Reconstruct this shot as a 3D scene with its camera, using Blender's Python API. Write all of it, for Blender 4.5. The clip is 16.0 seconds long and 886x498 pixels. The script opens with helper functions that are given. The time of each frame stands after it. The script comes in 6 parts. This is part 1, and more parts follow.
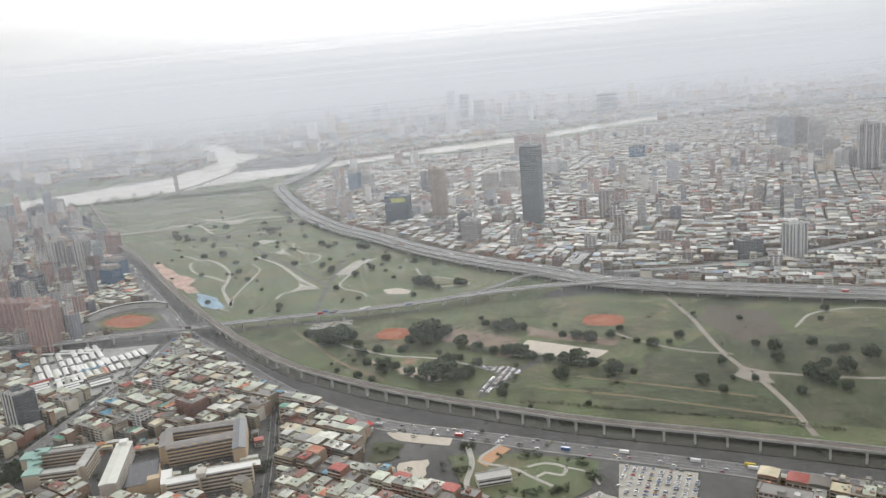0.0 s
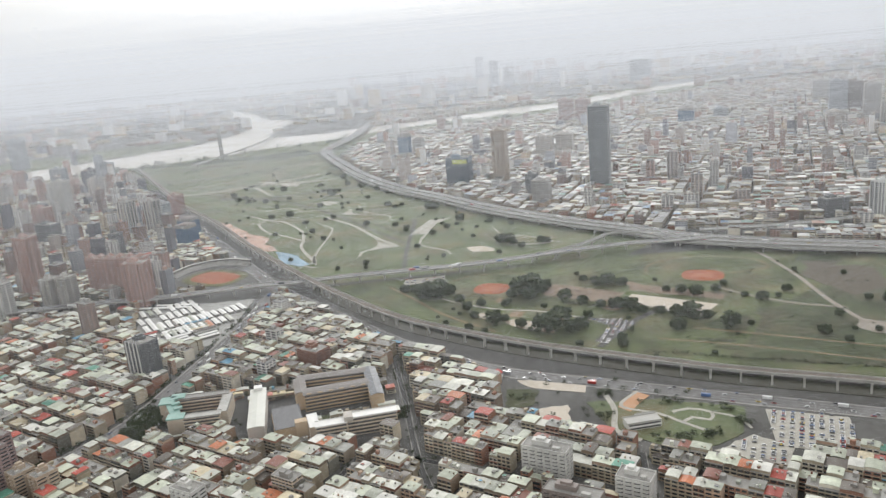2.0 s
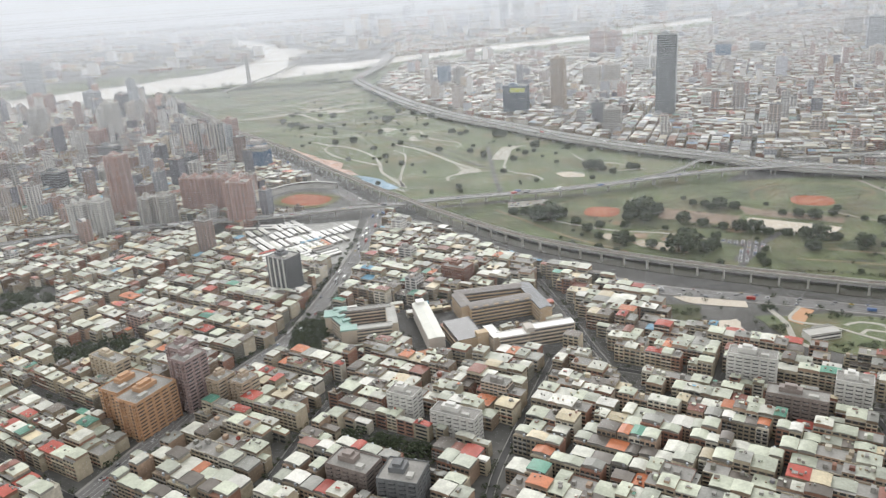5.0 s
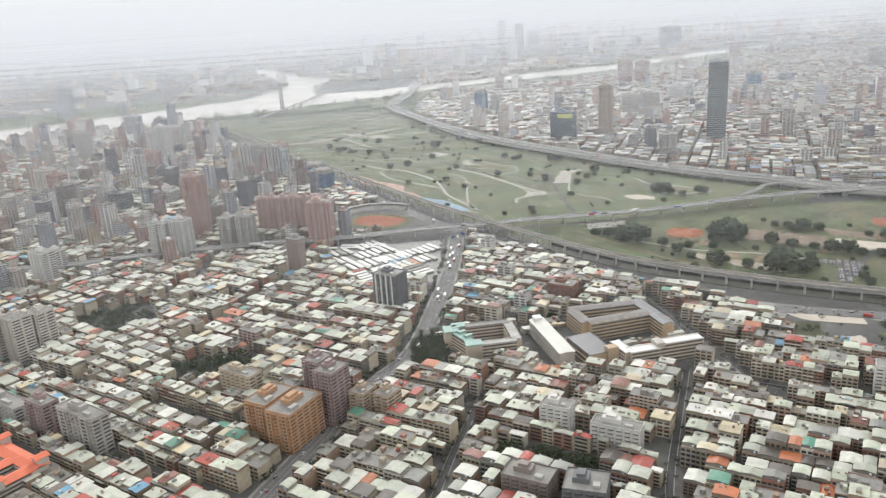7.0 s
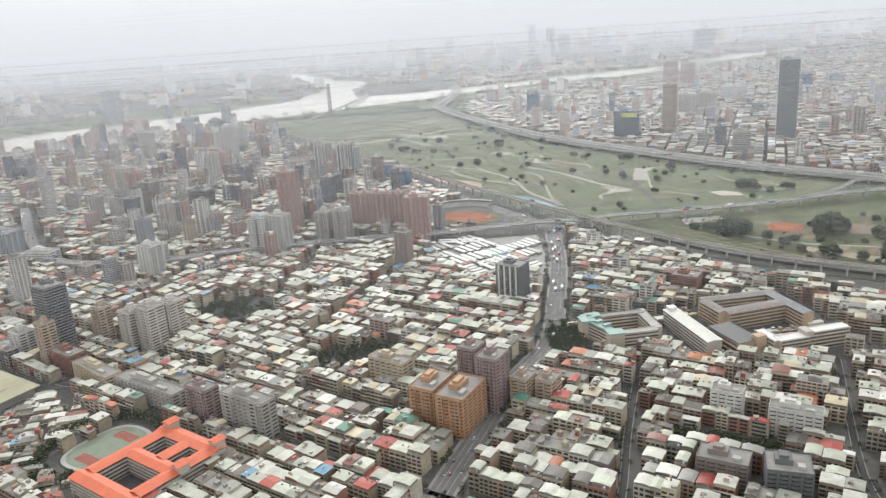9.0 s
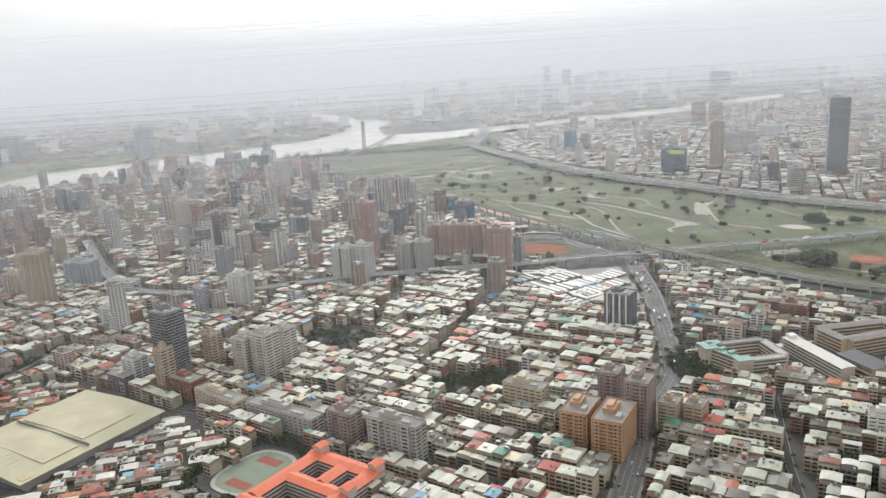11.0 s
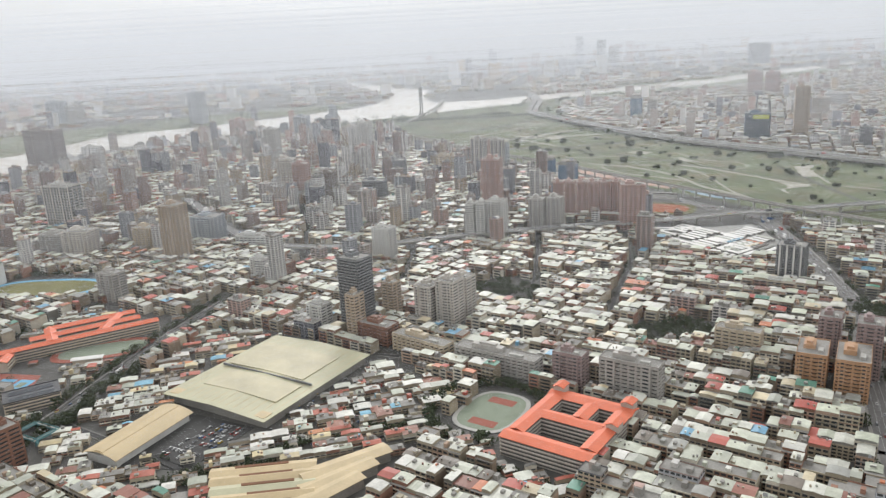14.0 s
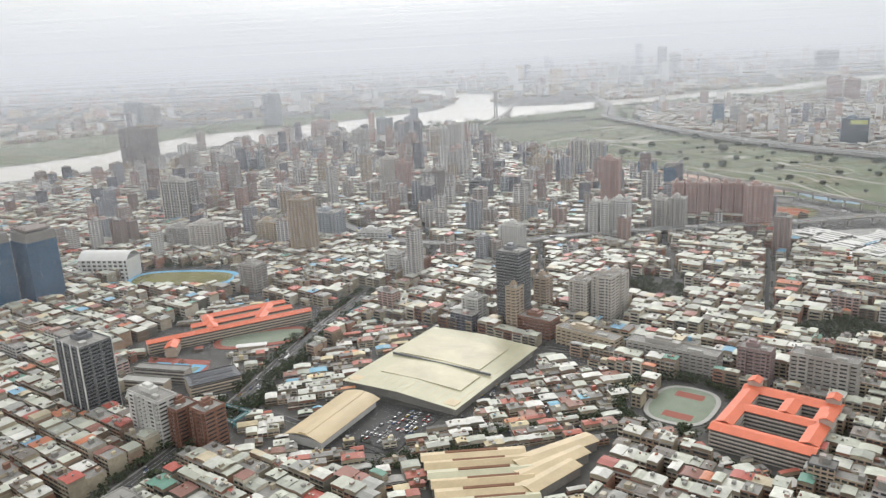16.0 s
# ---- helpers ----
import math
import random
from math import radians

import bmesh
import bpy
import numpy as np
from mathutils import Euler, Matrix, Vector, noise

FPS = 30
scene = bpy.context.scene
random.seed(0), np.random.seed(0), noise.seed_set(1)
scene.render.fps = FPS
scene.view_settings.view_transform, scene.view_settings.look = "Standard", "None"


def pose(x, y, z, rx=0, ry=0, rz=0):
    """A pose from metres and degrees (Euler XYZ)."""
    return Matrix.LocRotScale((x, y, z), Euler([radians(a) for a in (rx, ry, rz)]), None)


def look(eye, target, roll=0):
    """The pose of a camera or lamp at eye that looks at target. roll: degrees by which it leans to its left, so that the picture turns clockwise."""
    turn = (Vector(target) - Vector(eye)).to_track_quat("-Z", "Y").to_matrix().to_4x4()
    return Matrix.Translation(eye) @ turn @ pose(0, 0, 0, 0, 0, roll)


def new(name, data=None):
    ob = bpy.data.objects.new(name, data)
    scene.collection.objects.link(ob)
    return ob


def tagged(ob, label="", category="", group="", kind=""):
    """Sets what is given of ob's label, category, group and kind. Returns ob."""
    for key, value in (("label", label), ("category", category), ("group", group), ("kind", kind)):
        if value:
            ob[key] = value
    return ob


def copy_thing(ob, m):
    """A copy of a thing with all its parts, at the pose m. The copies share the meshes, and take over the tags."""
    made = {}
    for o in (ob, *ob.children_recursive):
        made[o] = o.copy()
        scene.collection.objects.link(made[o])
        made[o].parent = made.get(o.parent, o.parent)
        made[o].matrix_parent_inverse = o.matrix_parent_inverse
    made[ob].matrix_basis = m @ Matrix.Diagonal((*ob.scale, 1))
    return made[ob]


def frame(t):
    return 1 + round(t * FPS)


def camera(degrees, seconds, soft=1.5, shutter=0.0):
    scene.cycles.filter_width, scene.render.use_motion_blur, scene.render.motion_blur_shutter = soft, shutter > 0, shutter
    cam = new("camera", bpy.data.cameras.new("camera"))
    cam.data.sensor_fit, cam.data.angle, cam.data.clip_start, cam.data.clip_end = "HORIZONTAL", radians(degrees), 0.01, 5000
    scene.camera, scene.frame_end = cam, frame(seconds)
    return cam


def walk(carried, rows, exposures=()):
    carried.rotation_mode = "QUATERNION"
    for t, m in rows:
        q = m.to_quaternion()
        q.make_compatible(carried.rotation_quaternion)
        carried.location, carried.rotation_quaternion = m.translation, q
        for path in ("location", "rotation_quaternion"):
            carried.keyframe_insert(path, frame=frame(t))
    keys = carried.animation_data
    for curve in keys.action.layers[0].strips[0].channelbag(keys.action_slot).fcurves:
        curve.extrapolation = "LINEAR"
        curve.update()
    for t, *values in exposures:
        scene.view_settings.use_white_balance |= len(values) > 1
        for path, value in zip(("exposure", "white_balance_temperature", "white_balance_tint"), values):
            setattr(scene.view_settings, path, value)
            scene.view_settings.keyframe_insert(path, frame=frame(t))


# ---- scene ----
cam = camera(59.1, 16.0, soft=1.35)
METRES, EYE, TILT, LEAN, TURN = 610.0, 213.81, 2.292, 0.0, 0.0
ROWS = [
    (0.0, 0.0, 0.0, 0.0, -1.41, -15.82, 4.99),
    (0.5, -0.0295, 0.0019, -0.002, -1.05, -13.86, 5.16),
    (1.0, -0.0607, -0.0029, -0.0035, -0.58, -13.77, 5.18),
    (1.5, -0.0921, -0.0027, -0.0077, -0.82, -16.3, 4.92),
    (2.0, -0.123, -0.0046, -0.0107, -0.83, -17.84, 5.05),
    (2.5, -0.1548, -0.0038, -0.0128, -1.06, -19.53, 5.3),
    (3.0, -0.1861, -0.0044, -0.015, -1.38, -20.63, 5.2),
    (3.5, -0.217, -0.0045, -0.0169, -1.64, -21.66, 4.82),
    (4.0, -0.2489, -0.0062, -0.0175, -1.93, -22.5, 4.39),
    (6.5, -0.403, -0.0083, -0.0225, -2.88, -21.03, 3.39),
    (7.0, -0.4348, -0.0083, -0.0244, -2.82, -20.16, 3.36),
    (7.5, -0.4665, -0.0096, -0.0261, -2.83, -19.64, 3.32),
    (8.0, -0.4953, -0.0089, -0.0279, -2.55, -19.4, 3.37),
    (8.5, -0.5271, -0.0104, -0.0297, -2.23, -19.38, 3.6),
    (9.0, -0.5587, -0.0097, -0.0318, -2.15, -19.66, 3.58),
    (11.5, -0.7146, -0.0107, -0.0404, -2.46, -16.09, 3.21),
    (12.0, -0.7465, -0.0087, -0.044, -2.11, -15.96, 3.15),
    (12.5, -0.7787, -0.0099, -0.0458, -2.04, -15.87, 3.35),
    (13.0, -0.8107, -0.0123, -0.0476, -2.88, -15.65, 3.46),
    (13.5, -0.841, -0.0112, -0.052, -3.42, -16.64, 2.95),
    (14.0, -0.8723, -0.0082, -0.055, -2.35, -18.44, 2.83),
    (14.5, -0.9032, -0.0082, -0.058, -2.04, -19.17, 3.03),
    (15.0, -0.9354, -0.0068, -0.0591, -0.93, -19.19, 3.22),
    (15.5, -0.965, -0.0088, -0.0603, -0.25, -18.44, 2.95),
    (16.0, -0.9964, -0.0112, -0.062, 0.34, -17.75, 2.66),
]
walk(cam, [(t, pose(0, 0, EYE, TILT, LEAN, TURN) @ pose(METRES * x, METRES * y, METRES * z, 90 + pitch, roll, yaw)) for t, x, y, z, yaw, pitch, roll in ROWS],
     [(0.0, 0.20), (0.5, 0.09), (1.0, 0.09), (1.5, 0.21), (2.0, 0.30), (3.0, 0.42), (4.0, 0.48), (6.5, 0.46), (9.0, 0.44), (11.5, 0.28), (13.0, 0.25), (14.5, 0.32), (16.0, 0.34)])
SKY_PART = 0.03
U = 0.53            # metres to one step of the plan below


# ---------------------------------------------------------------- world, sun
SUN_DIR = Vector((0.06, 0.88, 0.46)).normalized()      # towards the bright part of the cloud cover
world = bpy.data.worlds.new("overcast_sky")
scene.world = world
world.use_nodes = True
wn, wl = world.node_tree.nodes, world.node_tree.links
wn.clear()
w_out = wn.new("ShaderNodeOutputWorld")
w_bg = wn.new("ShaderNodeBackground")
w_sky = wn.new("ShaderNodeTexSky")
w_sky.sky_type, w_sky.sun_disc = "NISHITA", False
w_sky.sun_elevation = math.asin(SUN_DIR.z)
w_sky.sun_rotation = math.atan2(SUN_DIR.x, SUN_DIR.y)
w_sky.air_density, w_sky.dust_density, w_sky.ozone_density = 1.0, 6.0, 1.0
w_hsv = wn.new("ShaderNodeHueSaturation")
w_hsv.inputs["Saturation"].default_value = 0.10
w_co = wn.new("ShaderNodeTexCoord")
w_sep = wn.new("ShaderNodeSeparateXYZ")
w_ramp = wn.new("ShaderNodeValToRGB")
for at_, tone in ((0.46, (0.52, 0.532, 0.54)), (0.478, (0.60, 0.61, 0.615)), (0.494, (0.73, 0.735, 0.732)), (0.502, (0.81, 0.813, 0.805)), (0.515, (0.88, 0.88, 0.868)), (0.54, (0.93, 0.93, 0.915)), (0.62, (0.94, 0.94, 0.925)), (0.75, (0.92, 0.935, 0.945))):
    el = w_ramp.color_ramp.elements[0] if at_ == 0.46 else w_ramp.color_ramp.elements[-1] if at_ == 0.75 else w_ramp.color_ramp.elements.new(at_)
    el.position, el.color = at_, (*tone, 1)
w_map = wn.new("ShaderNodeMath")
w_map.operation, w_map.inputs[1].default_value, w_map.inputs[2].default_value = "MULTIPLY_ADD", 0.5, 0.5
w_scale = wn.new("ShaderNodeMapping")
w_scale.inputs["Scale"].default_value = (2.5, 2.5, 16.0)
w_noise = wn.new("ShaderNodeTexNoise")
w_noise.inputs["Scale"].default_value, w_noise.inputs["Detail"].default_value = 1.6, 5.0
w_cl = wn.new("ShaderNodeMapRange")
w_cl.inputs["From Min"].default_value, w_cl.inputs["From Max"].default_value = 0.3, 0.7
w_cl.inputs["To Min"].default_value, w_cl.inputs["To Max"].default_value = 0.88, 1.07
w_mul = wn.new("ShaderNodeMix")
w_mul.data_type, w_mul.blend_type, w_mul.inputs["Factor"].default_value = "RGBA", "MULTIPLY", 1.0
w_add = wn.new("ShaderNodeMix")
w_add.data_type, w_add.blend_type, w_add.inputs["Factor"].default_value = "RGBA", "ADD", SKY_PART
wl.new(w_sky.outputs["Color"], w_hsv.inputs["Color"])
wl.new(w_co.outputs["Generated"], w_sep.inputs[0])
wl.new(w_sep.outputs["Z"], w_map.inputs[0])
wl.new(w_map.outputs[0], w_ramp.inputs["Fac"])
wl.new(w_co.outputs["Generated"], w_scale.inputs["Vector"])
wl.new(w_scale.outputs["Vector"], w_noise.inputs["Vector"])
wl.new(w_noise.outputs["Fac"], w_cl.inputs["Value"])
wl.new(w_ramp.outputs["Color"], w_mul.inputs["A"])
wl.new(w_cl.outputs["Result"], w_mul.inputs["B"])
w_dot = wn.new("ShaderNodeVectorMath")          # the cloud cover is brighter round the hidden sun
w_dot.operation, w_dot.inputs[1].default_value = "DOT_PRODUCT", SUN_DIR
w_max = wn.new("ShaderNodeMath")
w_max.operation, w_max.inputs[1].default_value = "MAXIMUM", 0.0
w_pow = wn.new("ShaderNodeMath")
w_pow.operation, w_pow.inputs[1].default_value = "POWER", 14.0
w_glow = wn.new("ShaderNodeMath")
w_glow.operation, w_glow.inputs[1].default_value, w_glow.inputs[2].default_value = "MULTIPLY_ADD", 0.9, 0.80
w_mul2 = wn.new("ShaderNodeMix")
w_mul2.data_type, w_mul2.blend_type, w_mul2.inputs["Factor"].default_value = "RGBA", "MULTIPLY", 1.0
wl.new(w_co.outputs["Generated"], w_dot.inputs[0])
wl.new(w_dot.outputs["Value"], w_max.inputs[0])
wl.new(w_max.outputs[0], w_pow.inputs[0])
wl.new(w_pow.outputs[0], w_glow.inputs[0])
wl.new(w_mul.outputs["Result"], w_mul2.inputs["A"])
wl.new(w_glow.outputs[0], w_mul2.inputs["B"])
wl.new(w_mul2.outputs["Result"], w_add.inputs["A"])
wl.new(w_hsv.outputs["Color"], w_add.inputs["B"])
wl.new(w_add.outputs["Result"], w_bg.inputs["Color"])
w_bg.inputs["Strength"].default_value = 0.92
wl.new(w_bg.outputs[0], w_out.inputs[0])

sun = new("sun", bpy.data.lights.new("sun", "SUN"))
sun.data.energy, sun.data.angle, sun.data.color = 1.0, radians(14), (1.0, 0.98, 0.95)
sun.matrix_world = look(SUN_DIR * 1000, (0, 0, 0))


# ---------------------------------------------------------------- materials
def mat(name, stops, rough=0.75, vary="", metal=0.0, grain=0.0, grain_scale=0.4, stain=0.0, stain_scale=0.02,
        bump=0.0, bump_scale=1.0, sheen=0.0, ior=1.45, jitter=0.0, second=None):
    """stops: one colour, or (share, colour) rows picked by the random number of the object or the island."""
    m = bpy.data.materials.new(name)
    m.use_nodes = True
    n, l = m.node_tree.nodes, m.node_tree.links
    b = n["Principled BSDF"]
    b.inputs["Roughness"].default_value, b.inputs["Metallic"].default_value = rough, metal
    b.inputs["IOR"].default_value = ior
    b.inputs["Sheen Weight"].default_value = sheen
    rnd = None
    if vary:
        if vary == "island":
            rnd = n.new("ShaderNodeNewGeometry").outputs["Random Per Island"]
        else:
            rnd = n.new("ShaderNodeObjectInfo").outputs["Random"]
        ramp = n.new("ShaderNodeValToRGB")
        ramp.color_ramp.interpolation = "CONSTANT"
        total, at = sum(s for s, c in stops), 0.0
        for i, (share, c) in enumerate(stops):
            el = ramp.color_ramp.elements[i] if i < 2 else ramp.color_ramp.elements.new(at / total)
            el.position, el.color = at / total, (*c, 1)
            at += share
        l.new(rnd, ramp.inputs["Fac"])
        col = ramp.outputs["Color"]
    else:
        rgb = n.new("ShaderNodeRGB")
        rgb.outputs[0].default_value = (*stops, 1)
        col = rgb.outputs[0]
    geo = n.new("ShaderNodeNewGeometry")
    if second:                                       # patches of another colour, with ragged edges
        tone, scale, low, high = second
        tex = n.new("ShaderNodeTexNoise")
        tex.inputs["Scale"].default_value, tex.inputs["Detail"].default_value, tex.inputs["Roughness"].default_value = scale / U, 7, 0.65
        l.new(geo.outputs["Position"], tex.inputs["Vector"])
        rng = n.new("ShaderNodeMapRange")
        rng.inputs["From Min"].default_value, rng.inputs["From Max"].default_value = low, high
        l.new(tex.outputs["Fac"], rng.inputs["Value"])
        mix = n.new("ShaderNodeMix")
        mix.data_type = "RGBA"
        mix.inputs["B"].default_value = (*tone, 1)
        l.new(rng.outputs["Result"], mix.inputs["Factor"])
        l.new(col, mix.inputs["A"])
        col = mix.outputs["Result"]
    for amount, scale, detail in ((grain, grain_scale, 3), (stain, stain_scale, 5)):
        if amount:
            tex = n.new("ShaderNodeTexNoise")
            tex.inputs["Scale"].default_value, tex.inputs["Detail"].default_value = scale / U, detail
            l.new(geo.outputs["Position"], tex.inputs["Vector"])
            rng = n.new("ShaderNodeMapRange")
            rng.inputs["From Min"].default_value, rng.inputs["From Max"].default_value = 0.3, 0.7
            rng.inputs["To Min"].default_value, rng.inputs["To Max"].default_value = 1 - amount, 1 + amount * 0.7
            l.new(tex.outputs["Fac"], rng.inputs["Value"])
            mul = n.new("ShaderNodeMix")
            mul.data_type, mul.blend_type, mul.inputs["Factor"].default_value = "RGBA", "MULTIPLY", 1.0
            l.new(col, mul.inputs["A"])
            l.new(rng.outputs["Result"], mul.inputs["B"])
            col = mul.outputs["Result"]
    if jitter and rnd is not None:
        frac = n.new("ShaderNodeMath")
        frac.operation, frac.inputs[1].default_value = "MULTIPLY", 37.7
        fr = n.new("ShaderNodeMath")
        fr.operation = "FRACT"
        rng = n.new("ShaderNodeMapRange")
        rng.inputs["To Min"].default_value, rng.inputs["To Max"].default_value = 1 - jitter, 1 + jitter
        mul = n.new("ShaderNodeMix")
        mul.data_type, mul.blend_type, mul.inputs["Factor"].default_value = "RGBA", "MULTIPLY", 1.0
        l.new(rnd, frac.inputs[0])
        l.new(frac.outputs[0], fr.inputs[0])
        l.new(fr.outputs[0], rng.inputs["Value"])
        l.new(col, mul.inputs["A"])
        l.new(rng.outputs["Result"], mul.inputs["B"])
        col = mul.outputs["Result"]
    l.new(col, b.inputs["Base Color"])
    if bump:
        tex = n.new("ShaderNodeTexNoise")
        tex.inputs["Scale"].default_value, tex.inputs["Detail"].default_value = bump_scale / U, 4
        l.new(geo.outputs["Position"], tex.inputs["Vector"])
        bp = n.new("ShaderNodeBump")
        bp.inputs["Strength"].default_value, bp.inputs["Distance"].default_value = bump, 0.5
        l.new(tex.outputs["Fac"], bp.inputs["Height"])
        l.new(bp.outputs["Normal"], b.inputs["Normal"])
    return m


# Roof tones darkened to imitate the dimmer light at the lower right.
DIM_ROOF_TONES = [(26, (0.470, 0.496, 0.395)), (18, (0.538, 0.538, 0.470)), (12, (0.370, 0.386, 0.319)), (8, (0.252, 0.252, 0.227)), (6, (0.504, 0.437, 0.302)), (8, (0.126, 0.109, 0.092)),
                  (4, (0.353, 0.067, 0.046)), (4, (0.218, 0.088, 0.063)), (2, (0.470, 0.160, 0.071)), (1.5, (0.092, 0.244, 0.176)), (1, (0.126, 0.286, 0.403)), (5, (0.605, 0.596, 0.546))]
FAR_ROOF_TONES = [(18, (0.330, 0.335, 0.315)), (14, (0.480, 0.480, 0.440)), (18, (0.190, 0.190, 0.185)), (14, (0.120, 0.120, 0.122)), (9, (0.520, 0.490, 0.390)), (9, (0.640, 0.635, 0.610)),
                  (4, (0.286, 0.175, 0.130)), (2, (0.353, 0.109, 0.076)), (3, (0.170, 0.270, 0.235)), (2, (0.180, 0.270, 0.386))]
ROOF_TONES = [(30, (0.516, 0.533, 0.439)), (20, (0.585, 0.585, 0.516)), (12, (0.404, 0.417, 0.353)), (8, (0.292, 0.292, 0.267)),
              (6, (0.550, 0.473, 0.318)), (6, (0.163, 0.138, 0.112)), (4, (0.396, 0.082, 0.056)), (4, (0.258, 0.107, 0.077)),
              (1.8, (0.516, 0.176, 0.082)), (1.2, (0.129, 0.298, 0.224)), (1, (0.155, 0.334, 0.473)), (5, (0.654, 0.645, 0.593))]
WALL_TONES = [(20, (0.350, 0.300, 0.225)), (18, (0.465, 0.410, 0.310)), (9, (0.245, 0.190, 0.140)), (12, (0.400, 0.290, 0.215)),
              (11, (0.300, 0.165, 0.118)), (11, (0.600, 0.560, 0.470)), (5, (0.195, 0.189, 0.159))]
TOWER_TONES = [(8, (0.48, 0.42, 0.38)), (9, (0.62, 0.60, 0.57)), (10, (0.50, 0.35, 0.30)), (6, (0.34, 0.25, 0.22)), (7, (0.42, 0.43, 0.46)),
               (9, (0.74, 0.72, 0.69)), (5, (0.54, 0.44, 0.33)), (6, (0.20, 0.20, 0.225))]
M_ROOF = mat("tin_roof_paint", ROOF_TONES, 0.55, "island", grain=0.10, grain_scale=0.6, stain=0.14, stain_scale=0.12, jitter=0.18, sheen=0.1)
M_ROOF_O = mat("tin_roof_sheet", DIM_ROOF_TONES, 0.5, "object", grain=0.12, grain_scale=0.7, stain=0.16, stain_scale=0.15, jitter=0.18, bump=0.2, bump_scale=2.0)
M_ROOF_DIM = mat("dimmed_tin_roof", DIM_ROOF_TONES, 0.6, "island", grain=0.14, grain_scale=0.6, stain=0.2, stain_scale=0.12, jitter=0.22)
M_ROOF_FAR = mat("workshop_roof", FAR_ROOF_TONES, 0.6, "island", grain=0.14, grain_scale=0.4, stain=0.2, stain_scale=0.08, jitter=0.25)
M_WALL = mat("rendered_wall", WALL_TONES, 0.85, "island", grain=0.12, grain_scale=0.35, stain=0.18, stain_scale=0.08, jitter=0.2)
M_WALL_O = mat("tiled_wall", WALL_TONES, 0.7, "object", grain=0.14, grain_scale=0.4, stain=0.2, stain_scale=0.1, jitter=0.2)
M_TOWERWALL = mat("tower_tile", TOWER_TONES, 0.7, "island", grain=0.08, stain=0.1, jitter=0.12)
M_GLASS = mat("dark_window_glass", (0.06, 0.065, 0.07), 0.2, grain=0.3, grain_scale=0.5)
M_CONC = mat("weathered_concrete", (0.30, 0.29, 0.27), 0.85, grain=0.12, grain_scale=0.6, stain=0.2, stain_scale=0.05, bump=0.15)
M_CONC_L = mat("pale_concrete", (0.46, 0.45, 0.42), 0.8, grain=0.1, grain_scale=0.5, stain=0.15, stain_scale=0.06, bump=0.1)
M_ASPH = mat("asphalt", (0.062, 0.061, 0.060), 0.8, grain=0.15, grain_scale=0.3, stain=0.25, stain_scale=0.03, bump=0.1)
M_ROAD = mat("worn_asphalt", (0.085, 0.082, 0.078), 0.8, grain=0.1, grain_scale=0.3, stain=0.2, stain_scale=0.02, bump=0.1)
M_GROUND = mat("city_ground", (0.115, 0.112, 0.105), 0.9, grain=0.2, grain_scale=0.12, stain=0.3, stain_scale=0.012, bump=0.2)
# Mown lawn, its tone also lifted above the floodway grass to imitate haze.
M_GRASS = mat("mown_hazed_grass", (0.138, 0.165, 0.088), 0.95, grain=0.16, grain_scale=0.15, stain=0.28, stain_scale=0.012, bump=0.4, bump_scale=1.5, second=((0.20, 0.175, 0.105), 0.011, 0.47, 0.66))
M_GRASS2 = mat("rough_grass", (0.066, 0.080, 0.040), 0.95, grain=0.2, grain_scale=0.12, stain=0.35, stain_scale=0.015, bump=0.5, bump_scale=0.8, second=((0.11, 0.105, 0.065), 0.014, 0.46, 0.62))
M_GRASS3 = mat("floodway_grass", (0.114, 0.136, 0.064), 0.95, grain=0.3, grain_scale=0.22, stain=0.42, stain_scale=0.018, bump=0.5, bump_scale=1.0, second=((0.17, 0.15, 0.09), 0.012, 0.47, 0.68))
M_EARTH = mat("bare_earth", (0.26, 0.19, 0.125), 0.95, grain=0.15, grain_scale=0.3, stain=0.25, stain_scale=0.05)
M_CLAY = mat("red_clay", (0.34, 0.115, 0.055), 0.95, grain=0.1, grain_scale=0.3, stain=0.2, stain_scale=0.06)
M_SAND = mat("pale_sand", (0.56, 0.50, 0.42), 0.95, grain=0.08, grain_scale=0.4, stain=0.1, stain_scale=0.05)
M_PATH = mat("pale_paving", (0.42, 0.40, 0.35), 0.9, grain=0.1, grain_scale=0.5, stain=0.15, stain_scale=0.05)
# Muddy river water, its base colour lightened to imitate the reflected sky.
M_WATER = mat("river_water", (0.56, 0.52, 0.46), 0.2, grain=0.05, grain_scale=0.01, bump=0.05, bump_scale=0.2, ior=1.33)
M_CANAL = mat("canal_water", (0.065, 0.063, 0.048), 0.75, ior=1.33, bump=0.05, bump_scale=0.3)
M_LEAF = mat("tree_leaves", [(3, (0.036, 0.049, 0.026)), (3, (0.050, 0.066, 0.033)), (2, (0.070, 0.084, 0.044))], 0.8, "island", jitter=0.25)
M_BARK = mat("bark", (0.11, 0.085, 0.06), 0.95, grain=0.2, grain_scale=3.0)
M_WHITE = mat("white_paint", (0.74, 0.73, 0.70), 0.5, grain=0.05, stain=0.06, stain_scale=0.1)
M_ORANGE = mat("orange_roof_tiles", (0.74, 0.19, 0.10), 0.6, grain=0.1, grain_scale=1.2, stain=0.1, stain_scale=0.1, bump=0.2, bump_scale=2.5)
M_CREAM = mat("cream_hall_sheet", (0.53, 0.48, 0.33), 0.55, grain=0.05, grain_scale=0.5, stain=0.16, stain_scale=0.05)
M_YELLOW = mat("cream_roof_sheet", (0.57, 0.45, 0.27), 0.55, grain=0.05, grain_scale=0.5, stain=0.12, stain_scale=0.06)
